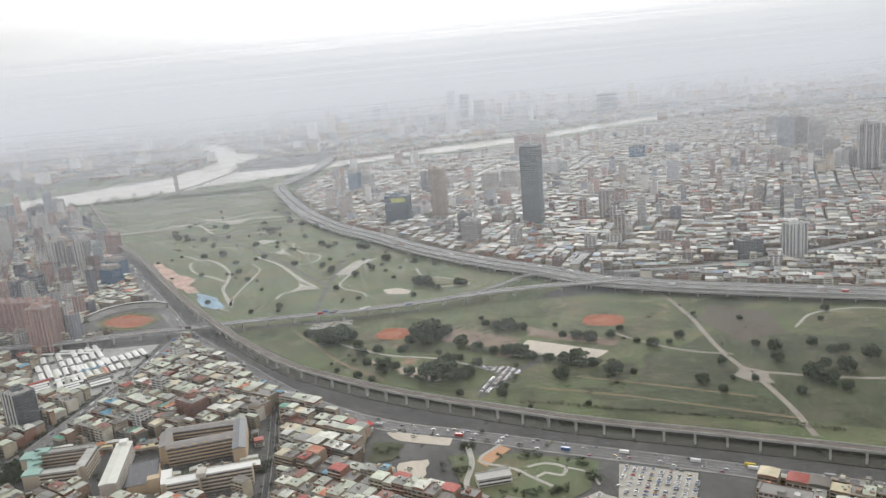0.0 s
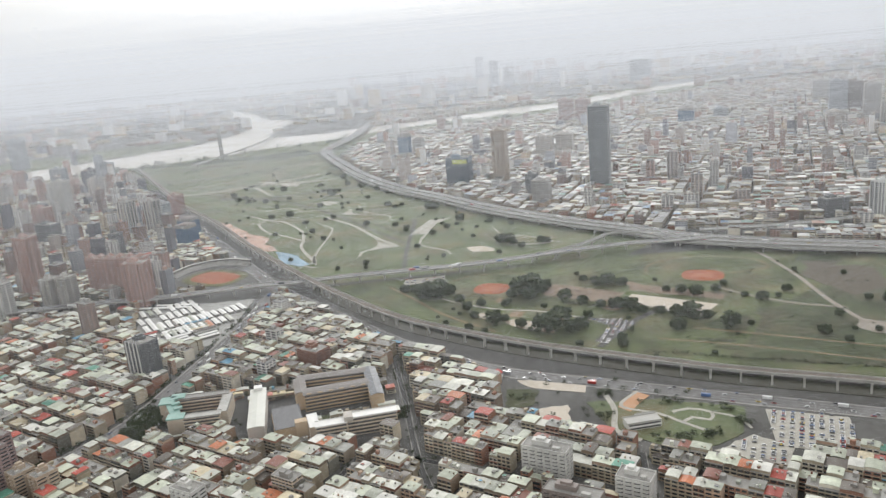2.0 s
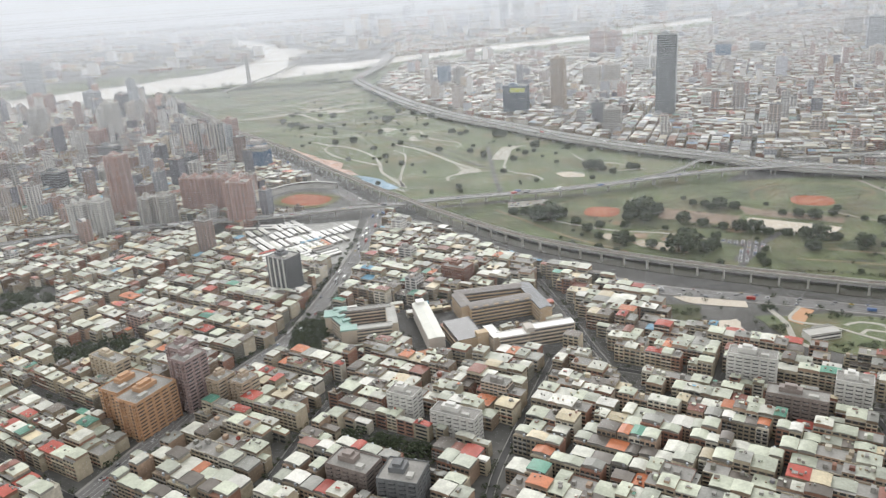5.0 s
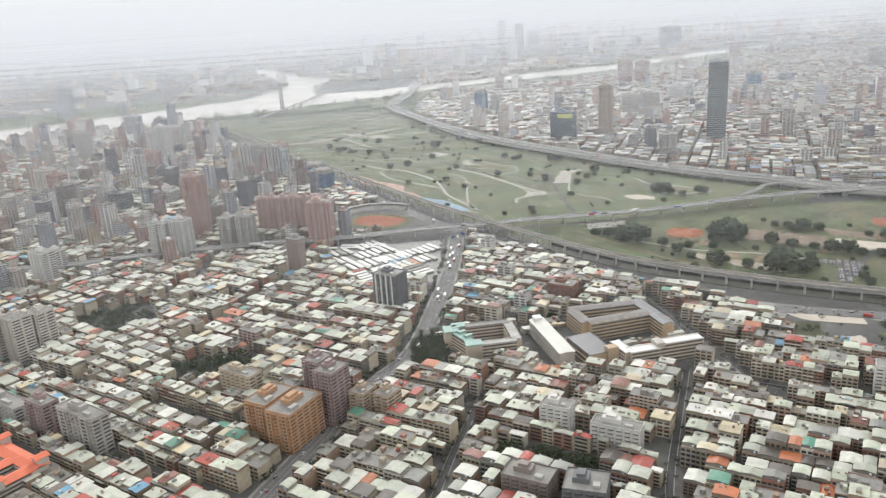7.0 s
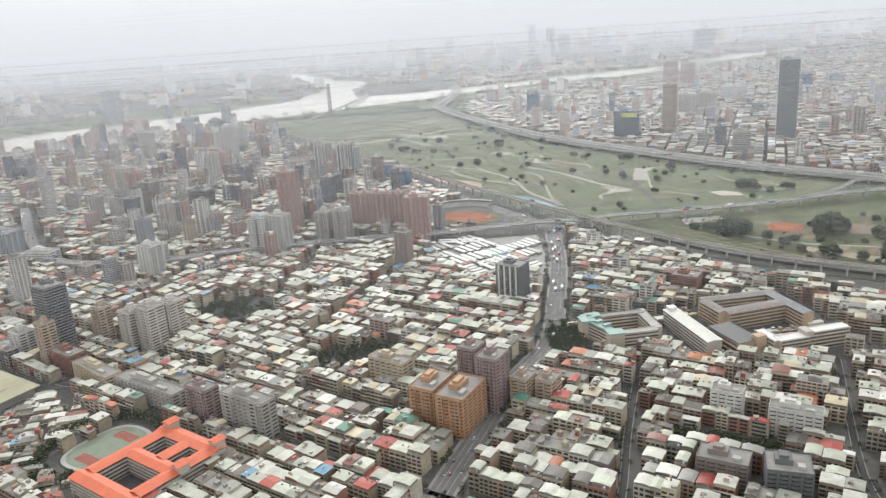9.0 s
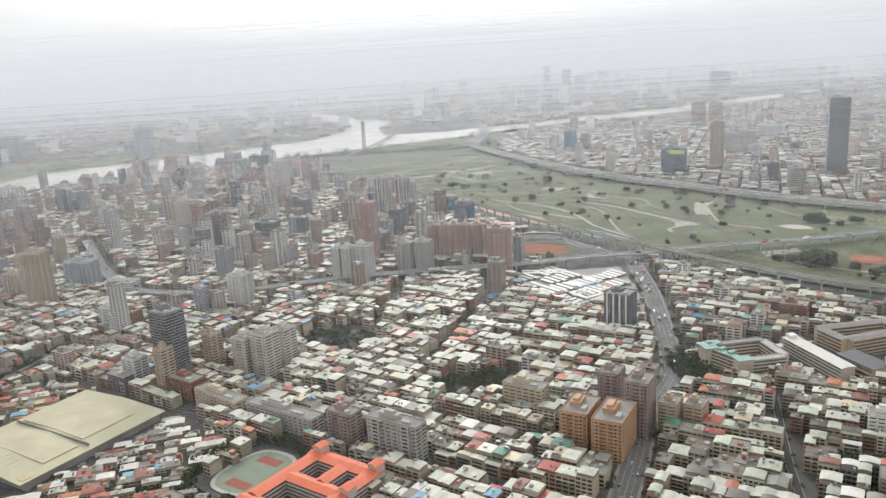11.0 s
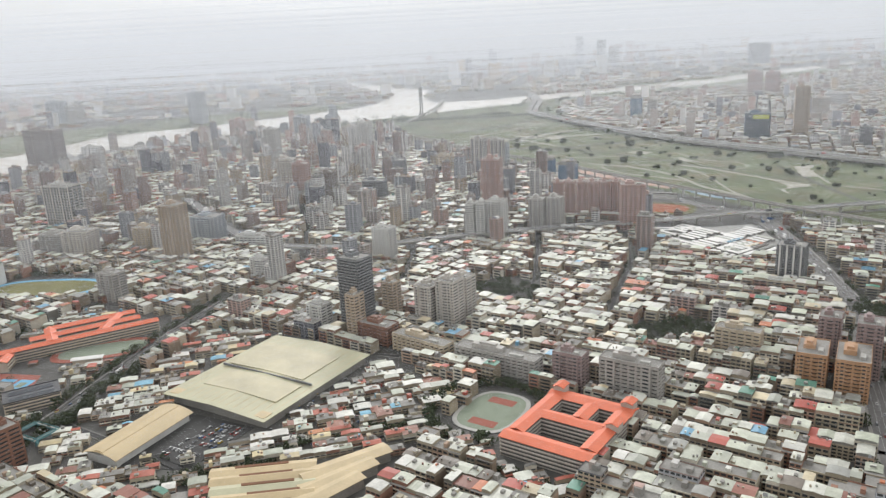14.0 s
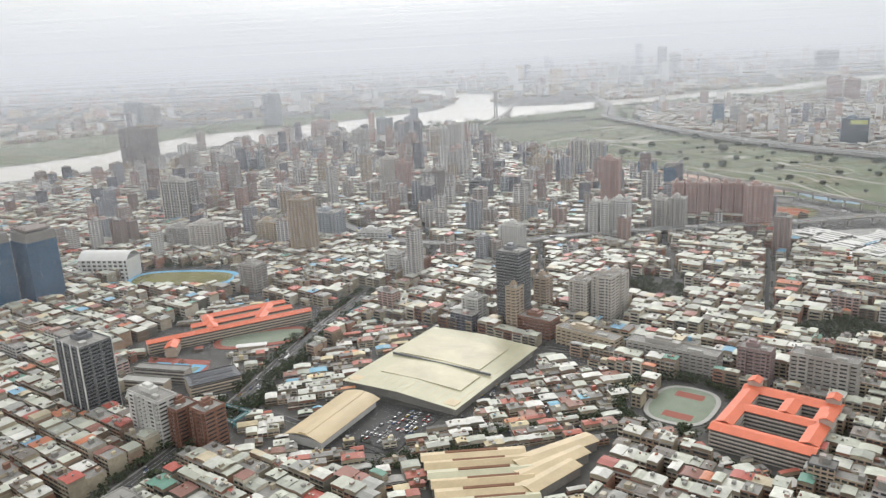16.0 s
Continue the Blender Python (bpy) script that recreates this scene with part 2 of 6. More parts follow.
M_OLIVE = mat("pale_olive_roof_sheet", (0.49, 0.47, 0.32), 0.55, grain=0.05, grain_scale=0.5, stain=0.10, stain_scale=0.05)


def plain(name, c, rough=0.6, **kw):
    return mat(name, c, rough, grain=kw.pop("grain", 0.08), stain=kw.pop("stain", 0.1), stain_scale=0.08, **kw)


# ---------------------------------------------------------------- mesh helpers
def put(x, y, z, rx=0, ry=0, rz=0, size=1.0):
    """A pose from places on the plan."""
    return pose(x * U, y * U, z * U, rx, ry, rz) @ Matrix.Scale(size, 4)


class Soup:
    """Collects faces for one mesh."""

    def __init__(self):
        self.v, self.f, self.m = [], [], []

    def face(self, pts, mi=0):
        k = len(self.v)
        self.v.extend(pts)
        self.f.append(tuple(range(k, k + len(pts))))
        self.m.append(mi)

    def box(self, x, y, z0, z1, w, d, ang=0.0, mi=0, top=None, cap=True, base=False, taper=1.0):
        c, s = math.cos(ang), math.sin(ang)
        k = len(self.v)
        for z, q in ((z0, 1.0), (z1, taper)):
            for a, b in ((-1, -1), (1, -1), (1, 1), (-1, 1)):
                u, t = a * w * q / 2, b * d * q / 2
                self.v.append((x + c * u - s * t, y + s * u + c * t, z))
        for i in range(4):
            j = (i + 1) % 4
            self.f.append((k + i, k + j, k + 4 + j, k + 4 + i))
            self.m.append(mi)
        if cap:
            self.f.append((k + 4, k + 5, k + 6, k + 7))
            self.m.append(mi if top is None else top)
        if base:
            self.f.append((k + 3, k + 2, k + 1, k))
            self.m.append(mi)

    def local(self, x, y, ang):
        c, s = math.cos(ang), math.sin(ang)
        return lambda u, t, z: (x + c * u - s * t, y + s * u + c * t, z)

    def arch(self, x, y, z, w, d, rise, ang=0.0, mi=0, n=4, thick=0.25):
        """A shallow vault with its axis along d, n strips across w, closed at the ends."""
        at = self.local(x, y, ang)
        k = len(self.v)
        for i in range(n + 1):
            a = -1 + 2 * i / n
            zz = z + rise * (1 - a * a)
            for t in (-d / 2, d / 2):
                self.v.append(at(a * w / 2, t, zz))
        for i in range(n + 1):
            a = -1 + 2 * i / n
            zz = z + rise * (1 - a * a) - thick
            for t in (-d / 2, d / 2):
                self.v.append(at(a * w / 2, t, zz))
        o = 2 * (n + 1)
        for i in range(n):
            p = k + 2 * i
            self.f += [(p, p + 2, p + 3, p + 1), (p + o + 1, p + o + 3, p + o + 2, p + o), (p + o, p + o + 2, p + 2, p), (p + 1, p + 3, p + o + 3, p + o + 1)]
            self.m += [mi] * 4
        p = k
        self.f.append((p, p + 1, p + o + 1, p + o))
        p = k + 2 * n
        self.f.append((p + 1, p, p + o, p + o + 1))
        self.m += [mi] * 2

    def gable(self, x, y, z, w, d, rise, ang=0.0, mi=0, end=None):
        self.arch(x, y, z, w, d, rise, ang, mi, n=2)

    def mesh(self, name, mats):
        me = bpy.data.meshes.new(name)
        me.from_pydata([(a * U, b * U, c * U) for a, b, c in self.v], [], self.f)
        for m_ in mats:
            me.materials.append(m_)
        me.polygons.foreach_set("material_index", np.array(self.m, dtype=np.int32))
        me.update()
        return me


def part(name, soup, mats, parent=None, label="", m=None):
    """One mesh object, under a thing or a part if one is given."""
    me = soup if isinstance(soup, bpy.types.Mesh) else soup.mesh(name, mats if isinstance(mats, (list, tuple)) else [mats])
    ob = new(name, me)
    ob.parent = parent
    if m is not None:
        ob.matrix_basis = m
    if label:
        ob["label"] = label
    return ob


def thing(name, label, category, group="", m=None, kind=""):
    ob = new(name)
    if m is not None:
        ob.matrix_basis = m
    return tagged(ob, label, category, group, kind)


def inside(poly, x, y):
    hit, n = False, len(poly)
    for i in range(n):
        (x1, y1), (x2, y2) = poly[i], poly[i - 1]
        if (y1 > y) != (y2 > y) and x < (x2 - x1) * (y - y1) / (y2 - y1) + x1:
            hit = not hit
    return hit


def near_line(line, x, y):
    """Distance from a point to a polyline and the side (positive to the left of its run)."""
    best, side = 1e9, 0
    for (x1, y1), (x2, y2) in zip(line, line[1:]):
        dx, dy = x2 - x1, y2 - y1
        t = max(0, min(1, ((x - x1) * dx + (y - y1) * dy) / (dx * dx + dy * dy)))
        px, py = x - x1 - t * dx, y - y1 - t * dy
        d = math.hypot(px, py)
        if d < best:
            best, side = d, dx * py - dy * px
    return best, side


def smooth(line, step=18.0):
    """A Catmull-Rom run through the points, with even steps."""
    p = [Vector(q) for q in line]
    p = [p[0] * 2 - p[1]] + p + [p[-1] * 2 - p[-2]]
    out = []
    for a, b, c, d in zip(p, p[1:], p[2:], p[3:]):
        n = max(1, int((c - b).length / step))
        for i in range(n):
            t = i / n
            out.append(0.5 * ((2 * b) + (c - a) * t + (2 * a - 5 * b + 4 * c - d) * t * t + (3 * b - a - 3 * c + d) * t ** 3))
    return out + [p[-2]]


def offset(run, d):
    out = []
    for i, q in enumerate(run):
        a, b = run[max(0, i - 1)], run[min(len(run) - 1, i + 1)]
        t = (b - a).normalized()
        out.append(Vector((q.x - t.y * d, q.y + t.x * d)))
    return out


def ribbon(s, run, w, z0, z1, mi=0, shift=0.0):
    """A slab along a run: a box cross-section w wide from z0 to z1."""
    L, R = offset(run, shift + w / 2), offset(run, shift - w / 2)
    k = len(s.v)
    for a, b in zip(L, R):
        s.v += [(a.x, a.y, z1), (b.x, b.y, z1), (b.x, b.y, z0), (a.x, a.y, z0)]
    for i in range(len(run) - 1):
        p, q = k + 4 * i, k + 4 * i + 4
        for j in range(4):
            jj = (j + 1) % 4
            s.f.append((p + j, p + jj, q + jj, q + j)[::-1])
            s.m.append(mi)
    for p in (k, k + 4 * (len(run) - 1)):
        s.f.append((p, p + 1, p + 2, p + 3))
        s.m.append(mi)


def sheet(name, poly, z, material, label, category, wobble=0.0, seed=1):
    """A flat piece of the ground with thin edges; wobble roughens its outline."""
    pts = [Vector(q) for q in poly]
    if wobble:
        rnd, fine = random.Random(seed), []
        for a, b in zip(pts, pts[1:] + pts[:1]):
            n = max(1, int((b - a).length / (wobble * 4)))
            for i in range(n):
                q = a.lerp(b, i / n)
                fine.append(Vector((q.x + rnd.uniform(-wobble, wobble), q.y + rnd.uniform(-wobble, wobble))))
        pts = fine
    bm = bmesh.new()
    vs = [bm.verts.new((q.x * U, q.y * U, z * U)) for q in pts]
    f = bm.faces.new(vs)
    if f.normal.z < 0:
        f.normal_flip()
    ex = bmesh.ops.extrude_face_region(bm, geom=[f])
    for q in ex["geom"]:
        if isinstance(q, bmesh.types.BMVert):
            q.co.z -= 0.15
    bmesh.ops.recalc_face_normals(bm, faces=bm.faces)
    me = bpy.data.meshes.new(name)
    bm.to_mesh(me)
    bm.free()
    me.materials.append(material)
    return tagged(new(name, me), label, category, kind="structure")


# ---------------------------------------------------------------- the plan
VIADUCT = [(589, 560), (462, 621), (368, 667), (307, 696), (247, 724), (189, 749), (129, 777), (45, 824), (-36, 871), (-110, 921), (-160, 960), (-225, 1018), (-302, 1114), (-388, 1240),
           (-475, 1381), (-560, 1528), (-695, 1774), (-834, 1996), (-960, 2243), (-1116, 2545), (-1250, 2800)]
HIGHWAY = [(303, 1292), (247, 1290), (152, 1294), (51, 1282), (-36, 1264), (-130, 1252), (-225, 1249), (-333, 1246), (-395, 1238), (-496, 1235),
           (-621, 1220), (-764, 1217), (-925, 1203), (-1070, 1175), (-1175, 1183), (-1248, 1213), (-1310, 1280), (-1381, 1400), (-1497, 1626)]
FREEWAY = [(-480, 3604), (-507, 3239), (-560, 2985), (-572, 2822), (-470, 2481), (-380, 2235), (-265, 1997), (-160, 1842), (-40, 1656), (85, 1505),
           (191, 1399), (260, 1316), (334, 1266), (422, 1216), (616, 1126), (820, 1038), (1136, 911)]
SLIP = [(302, 1350), (418, 1338), (572, 1343), (771, 1397), (1001, 1473), (1389, 1629)]
AVENUE = [(-442, 1226), (-460, 1069), (-488, 922), (-518, 792), (-556, 724), (-586, 668), (-609, 612), (-634, 556), (-680, 450)]
BOULEVARD = [(569, 527), (441, 586), (335, 635), (251, 677), (172, 714), (102, 746), (16, 788), (-75, 830), (-140, 877), (-215, 951), (-300, 1059), (-380, 1164), (-440, 1245), (-510, 1372), (-605, 1546), (-740, 1787), (-965, 2150)]
WESTROAD = [(-1269, 986), (-1307, 878), (-1340, 764), (-1364, 669), (-1406, 547), (-1451, 443)]
RIVER = [(-3600, 1262), (-2700, 1800), (-2359, 2033), (-2248, 2116), (-2110, 2230), (-2060, 2480), (-1918, 2640), (-1740, 2730), (-1600, 2810), (-1440, 2880), (-1280, 2947), (-1081, 3022),
         (-977, 3060), (-876, 3140), (-765, 3189), (-651, 3243), (-409, 3410), (-282, 3459), (-147, 3546), (120, 3604), (411, 3718), (759, 3954), (1070, 4165), (1348, 4316), (1585, 4500),
         (1560, 4640), (1396, 4440), (1151, 4372), (866, 4240), (462, 3930), (20, 3794), (-265, 3652), (-449, 3610), (-655, 3503), (-936, 3512), (-942, 3828), (-934, 4258), (-1116, 4487),
         (-1413, 5175), (-1626, 5342), (-1387, 4791), (-1231, 4399), (-1118, 3993), (-1160, 3700), (-1200, 3560), (-1300, 3430), (-1400, 3370), (-1600, 3210), (-1800, 3105), (-2018, 2990),
         (-2160, 2890), (-2230, 2700), (-2290, 2540), (-2399, 2425), (-2526, 2331), (-3667, 1670)]

EAST_BANK = [(-409, 3410), (-147, 3546), (120, 3604), (411, 3718), (759, 3954), (1070, 4165), (1348, 4316), (1348, 4060), (1070, 3900), (759, 3690), (411, 3460), (120, 3360), (-147, 3300), (-400, 3190)]

via, hwy, fwy, slip, ave, boul, west = [smooth(q) for q in (VIADUCT, HIGHWAY, FREEWAY, SLIP, AVENUE, BOULEVARD, WESTROAD)]

# the ground, one sheet to the horizon
bm = bmesh.new()
bmesh.ops.create_grid(bm, x_segments=24, y_segments=24, size=7000)
me = bpy.data.meshes.new("ground")
bm.to_mesh(me)
bm.free()
me.materials.append(M_GROUND)
tagged(new("ground", me), "grey city ground between the houses", "ground", kind="structure")
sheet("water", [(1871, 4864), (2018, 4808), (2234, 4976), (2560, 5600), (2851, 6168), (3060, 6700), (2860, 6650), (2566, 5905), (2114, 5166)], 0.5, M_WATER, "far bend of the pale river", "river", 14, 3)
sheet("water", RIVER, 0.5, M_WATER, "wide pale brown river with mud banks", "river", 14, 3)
sheet("ground", [(-2052, 2204), (-2002, 2389), (-1894, 2646), (-1686, 2789), (-1518, 2944), (-1140, 2996), (-726, 3235), (-537, 3375), (-300, 3485), (-420, 3141), (-480, 2912), (-520, 2679), (-930, 2332), (-1100, 2391), (-1287, 2692), (-1561, 2699), (-1846, 2499)],
      0.38, M_GRASS, "green river bank with rough grass", "river bank", 10, 4)
sheet("ground", [(-2187, 2654), (-2027, 2981), (-1761, 3103), (-1623, 3250), (-1418, 3374), (-1287, 3515), (-1276, 3705), (-1616, 3640), (-2147, 3374), (-3112, 2729), (-3608, 1723), (-2532, 2341), (-2285, 2530)],
      0.38, M_GRASS, "green far river bank with rough grass", "river bank", 12, 5)
sheet("ground", [(-300, 3744), (103, 3833), (313, 3837), (683, 4069), (1089, 4349), (836, 4381), (259, 3923), (-300, 3853)], 0.38, M_GRASS, "green far river bank", "river bank", 10, 6)
sheet("ground", EAST_BANK, 0.38, M_GRASS, "green river bank before the far town", "river bank", 6, 7)
park_b = [tuple(q) for q in offset(via, -12) if q.y > 1240] + [(-1130, 2850), (-850, 2890), (-640, 2860)] + [tuple(q) for q in offset(fwy, -16) if 1330 < q.y < 2780] + [(152, 1267)]
park_a = [tuple(q) for q in reversed(offset(via, -10)) if q.y < 1225] + [(946, 580), (1030, 950)] + [tuple(q) for q in reversed(offset(fwy, -16)) if q.y < 1260 and q.x < 900] + [(61, 1269), (-36, 1252), (-225, 1238), (-380, 1233)]
sheet("ground", park_a, 0.4, M_GRASS3, "open floodway park with mown grass", "grass")
sheet("ground", park_b, 0.4, M_GRASS, "riverside park lawn with mown grass", "grass")

# ---------------------------------------------------------------- roads and bridges
M_DECK = mat("bridge_deck_asphalt", (0.20, 0.195, 0.19), 0.8, grain=0.1, grain_scale=0.3, stain=0.15, stain_scale=0.02)
M_PARAPET = mat("bridge_concrete", (0.47, 0.46, 0.43), 0.8, grain=0.1, grain_scale=0.4, stain=0.2, stain_scale=0.05)
M_LINE = mat("road_marking", (0.62, 0.62, 0.60), 0.7, grain=0.1)
M_BALLAST = mat("rail_ballast", (0.19, 0.155, 0.13), 0.95, grain=0.2, grain_scale=0.8, stain=0.2, stain_scale=0.05)
M_PALEROAD = mat("sunbleached_asphalt", (0.17, 0.165, 0.16), 0.85, grain=0.12, grain_scale=0.3, stain=0.25, stain_scale=0.03, bump=0.1)


def bridge(name, label, run, w, z, pier_gap, pier_w, surface, rail_h=1.1, lines=True, split=0.0):
    """A raised road: deck, surface, parapets, piers with caps, each its own part. split: width of a gap between two carriageways."""
    t = thing(name, label, "elevated road", kind="structure")
    halves = [(0.0, w)] if not split else [((w + split) / 4 + split / 4, (w - split) / 2), (-(w + split) / 4 - split / 4, (w - split) / 2)]
    for shift, hw in halves:
        s = Soup()
        ribbon(s, run, hw, z - 1.6, z - 0.15, 0, shift)
        ribbon(s, run, hw * 0.55, z - 2.6, z - 1.6, 0, shift)
        part("deck", s, M_PARAPET, t)
        s = Soup()
        ribbon(s, run, hw - 0.9, z - 0.15, z, 0, shift)
        part("road_surface", s, surface, t)
        for side in (-1, 1):
            s = Soup()
            ribbon(s, run, 0.4, z - 1.5, z + rail_h, 0, shift + side * (hw / 2 - 0.2))
            part("parapet", s, M_PARAPET, t)
        if lines:
            s = Soup()
            for k in range(1, max(2, int(hw / 3.6))):
                ribbon(s, run, 0.22, z, z + 0.03, 0, shift - hw / 2 + k * hw / max(2, int(hw / 3.6)))
            part("lane_marking", s, M_LINE, t)
    dist, nxt = 0.0, pier_gap / 2
    col = Soup()
    col.box(0, 0, 0, z - 4.4, pier_w, 2.2, 0, 0)
    col.box(0, 0, z - 4.4, z - 2.6, pier_w * 1.05, 2.6, 0, 0, base=True, taper=1.0)
    cap = Soup()
    k = len(cap.v)
    cap.box(0, 0, z - 3.8, z - 2.55, w * 0.72, 2.4, 0, 0, base=True)
    col_me, cap_me = col.mesh("pier", [M_CONC_L]), cap.mesh("pier_cap", [M_CONC_L])
    for a, b in zip(run, run[1:]):
        L = (b - a).length
        while dist + L > nxt:
            q = a.lerp(b, (nxt - dist) / L)
            ang = math.degrees(math.atan2(b.y - a.y, b.x - a.x)) + 90
            p = part("pier", col_me, None, t, m=put(q.x, q.y, 0, 0, 0, ang))
            part("pier_cap", cap_me, None, p)
            nxt += pier_gap
        dist += L
    return t


rail = bridge("railway_viaduct", "curving grey concrete railway viaduct on single piers", via, 11.5, 16.0, 31.0, 3.0, M_BALLAST, 1.3, lines=False)
s = Soup()
for sh in (-3.6, -2.1, 2.1, 3.6):
    ribbon(s, via, 0.3, 16.0, 16.25, 0, sh)
part("rails", s, M_CONC, rail)
bridge("highway_bridge", "elevated highway with traffic across the floodway park", hwy, 18.0, 12.5, 42.0, 4.5, M_DECK)
bridge("freeway", "wide double elevated freeway along the park", fwy, 40.0, 11.5, 45.0, 9.0, M_DECK, split=3.0)
bridge("slip_road", "lower collector road beside the freeway", offset([q for q in fwy if q.y < 2250], -27), 9.0, 9.0, 45.0, 3.0, M_DECK, lines=False)
bridge("slip_road", "raised road joining the freeway", slip, 16.0, 10.0, 45.0, 5.0, M_DECK)
loop = smooth([(232, 1305), (217, 1343), (181, 1373), (141, 1373), (116, 1347), (61, 1305), (0, 1282)], 10)
bridge("slip_road", "curved ramp between highway and freeway", loop, 9.0, 11.0, 40.0, 3.0, M_DECK, lines=False)


def road(name, label, run, w, surface=None, z=0.55, marks=True, edge=5.0):
    t = thing(name, label, "road", kind="structure")
    s = Soup()
    ribbon(s, run, w + edge, 0.0, z - 0.05)
    part("pavement", s, M_CONC, t)
    s = Soup()
    ribbon(s, run, w, 0.1, z)
    part("roadway", s, surface or M_ROAD, t)
    if marks:
        s = Soup()
        for k in (-0.25, 0.0, 0.25):
            ribbon(s, run, 0.16, z, z + 0.03, 0, k * w)
        part("lane_marking", s, M_LINE, t)
    return t


road("road", "broad grey avenue through the row houses", ave, 20.0, M_PALEROAD, edge=6.0)
road("road", "wide boulevard beside the viaduct", boul, 20.0, M_PALEROAD)
road("road", "tree-lined avenue past the market halls", west, 17.0)
s = Soup()
ribbon(s, [q for q in offset(via, -3) if q.y < 1225], 19.0, 0.0, 0.62)
part("water", s, M_CANAL, None)
tagged(bpy.data.objects["water.002"], "dark still water of the canal under the viaduct", "canal", kind="structure")

STREETS = [[(-440, 710), (-451, 681), (-473, 619), (-491, 566), (-505, 519), (-530, 450)], [(-227, 900), (-211, 798), (-200, 713), (-189, 642), (-172, 580)], [(-241, 700), (-287, 592), (-323, 503), (-335, 449)], [(16, 640), (10, 599), (4, 553), (-4, 506), (-14, 448)],
           [(-1060, 774), (-968, 731), (-786, 610), (-660, 523), (-600, 491)], [(-820, 1213), (-835, 1118), (-872, 927), (-885, 886)], [(-1020, 1167), (-1040, 1024), (-1075, 907)],
           [(-690, 1194), (-705, 1070), (-770, 905), (-800, 826)], [(-230, 683), (-100, 612), (42, 540), (169, 488)], [(-1269, 986), (-1120, 927), (-930, 798), (-800, 716), (-655, 625)],
           [(-1617, 966), (-1461, 986), (-1269, 1000)], [(-1181, 1177), (-1233, 1024), (-1269, 986)], [(-1250, 1545), (-1220, 1400), (-1191, 1196)], [(-1362, 669), (-1203, 557), (-1110, 474)]]
for line in STREETS:
    road("road", "narrow grey street between the row houses", smooth(line), 5.5, M_ASPH, marks=False, edge=1.6)

# ---------------------------------------------------------------- where landmarks stand (kept clear of row houses)
CLEAR = {
    "stadium": [(-665, 1274), (-655, 1418), (-560, 1464), (-470, 1334), (-500, 1259)],
    "white_market": [(-660, 1203), (-470, 1203), (-478, 1011), (-590, 1006), (-630, 1108)],
    "market_hall": [(-1293, 684), (-1187, 844), (-1070, 764), (-1150, 593)],
    "shed_lot": [(-1331, 588), (-1245, 679), (-1166, 638), (-1220, 541), (-1278, 547)],
    "rail_yard": [(-1161, 628), (-1090, 749), (-975, 678), (-1010, 617), (-1090, 572)],
    "cream_sheds": [(-1220, 464), (-1198, 547), (-1110, 579), (-1030, 571), (-1080, 453)],
    "orange_school": [(-1015, 597), (-935, 687), (-840, 605), (-920, 473)],
    "red_school": [(-1538, 789), (-1451, 976), (-1296, 918), (-1329, 769), (-1434, 769)],
    "courts": [(-1507, 789), (-1355, 749), (-1383, 649), (-1488, 689)],
    "field": [(-1656, 1034), (-1642, 1139), (-1478, 1149), (-1465, 1024)],
    "ring_school": [(-492, 845), (-400, 848), (-392, 748), (-470, 738), (-492, 790)],
    "big_school": [(-395, 830), (-345, 855), (-225, 850), (-205, 715), (-345, 700), (-385, 705)],
    "play_park": [(-100, 823), (-100, 739), (-44, 702), (0, 662), (69, 627), (124, 658), (141, 722), (62, 812)],
    "car_park": [(136, 712), (124, 658), (69, 629), (130, 589), (155, 617), (242, 591), (272, 672)],
    "hall_yard": [(-1352, 567), (-1329, 719), (-1254, 878), (-1187, 844), (-1070, 764), (-975, 678), (-1015, 597), (-1030, 571), (-1204, 526), (-1278, 536)],
    "grove_a": [(-960, 975), (-880, 1008), (-845, 925), (-900, 896), (-950, 926)],
    "grove_b": [(-790, 796), (-700, 816), (-690, 771), (-770, 741)],
    "grove_c": [(-450, 588), (-365, 552), (-370, 521), (-450, 552)],
    "grove_d": [(-520, 825), (-480, 814), (-480, 725), (-520, 725)],
}
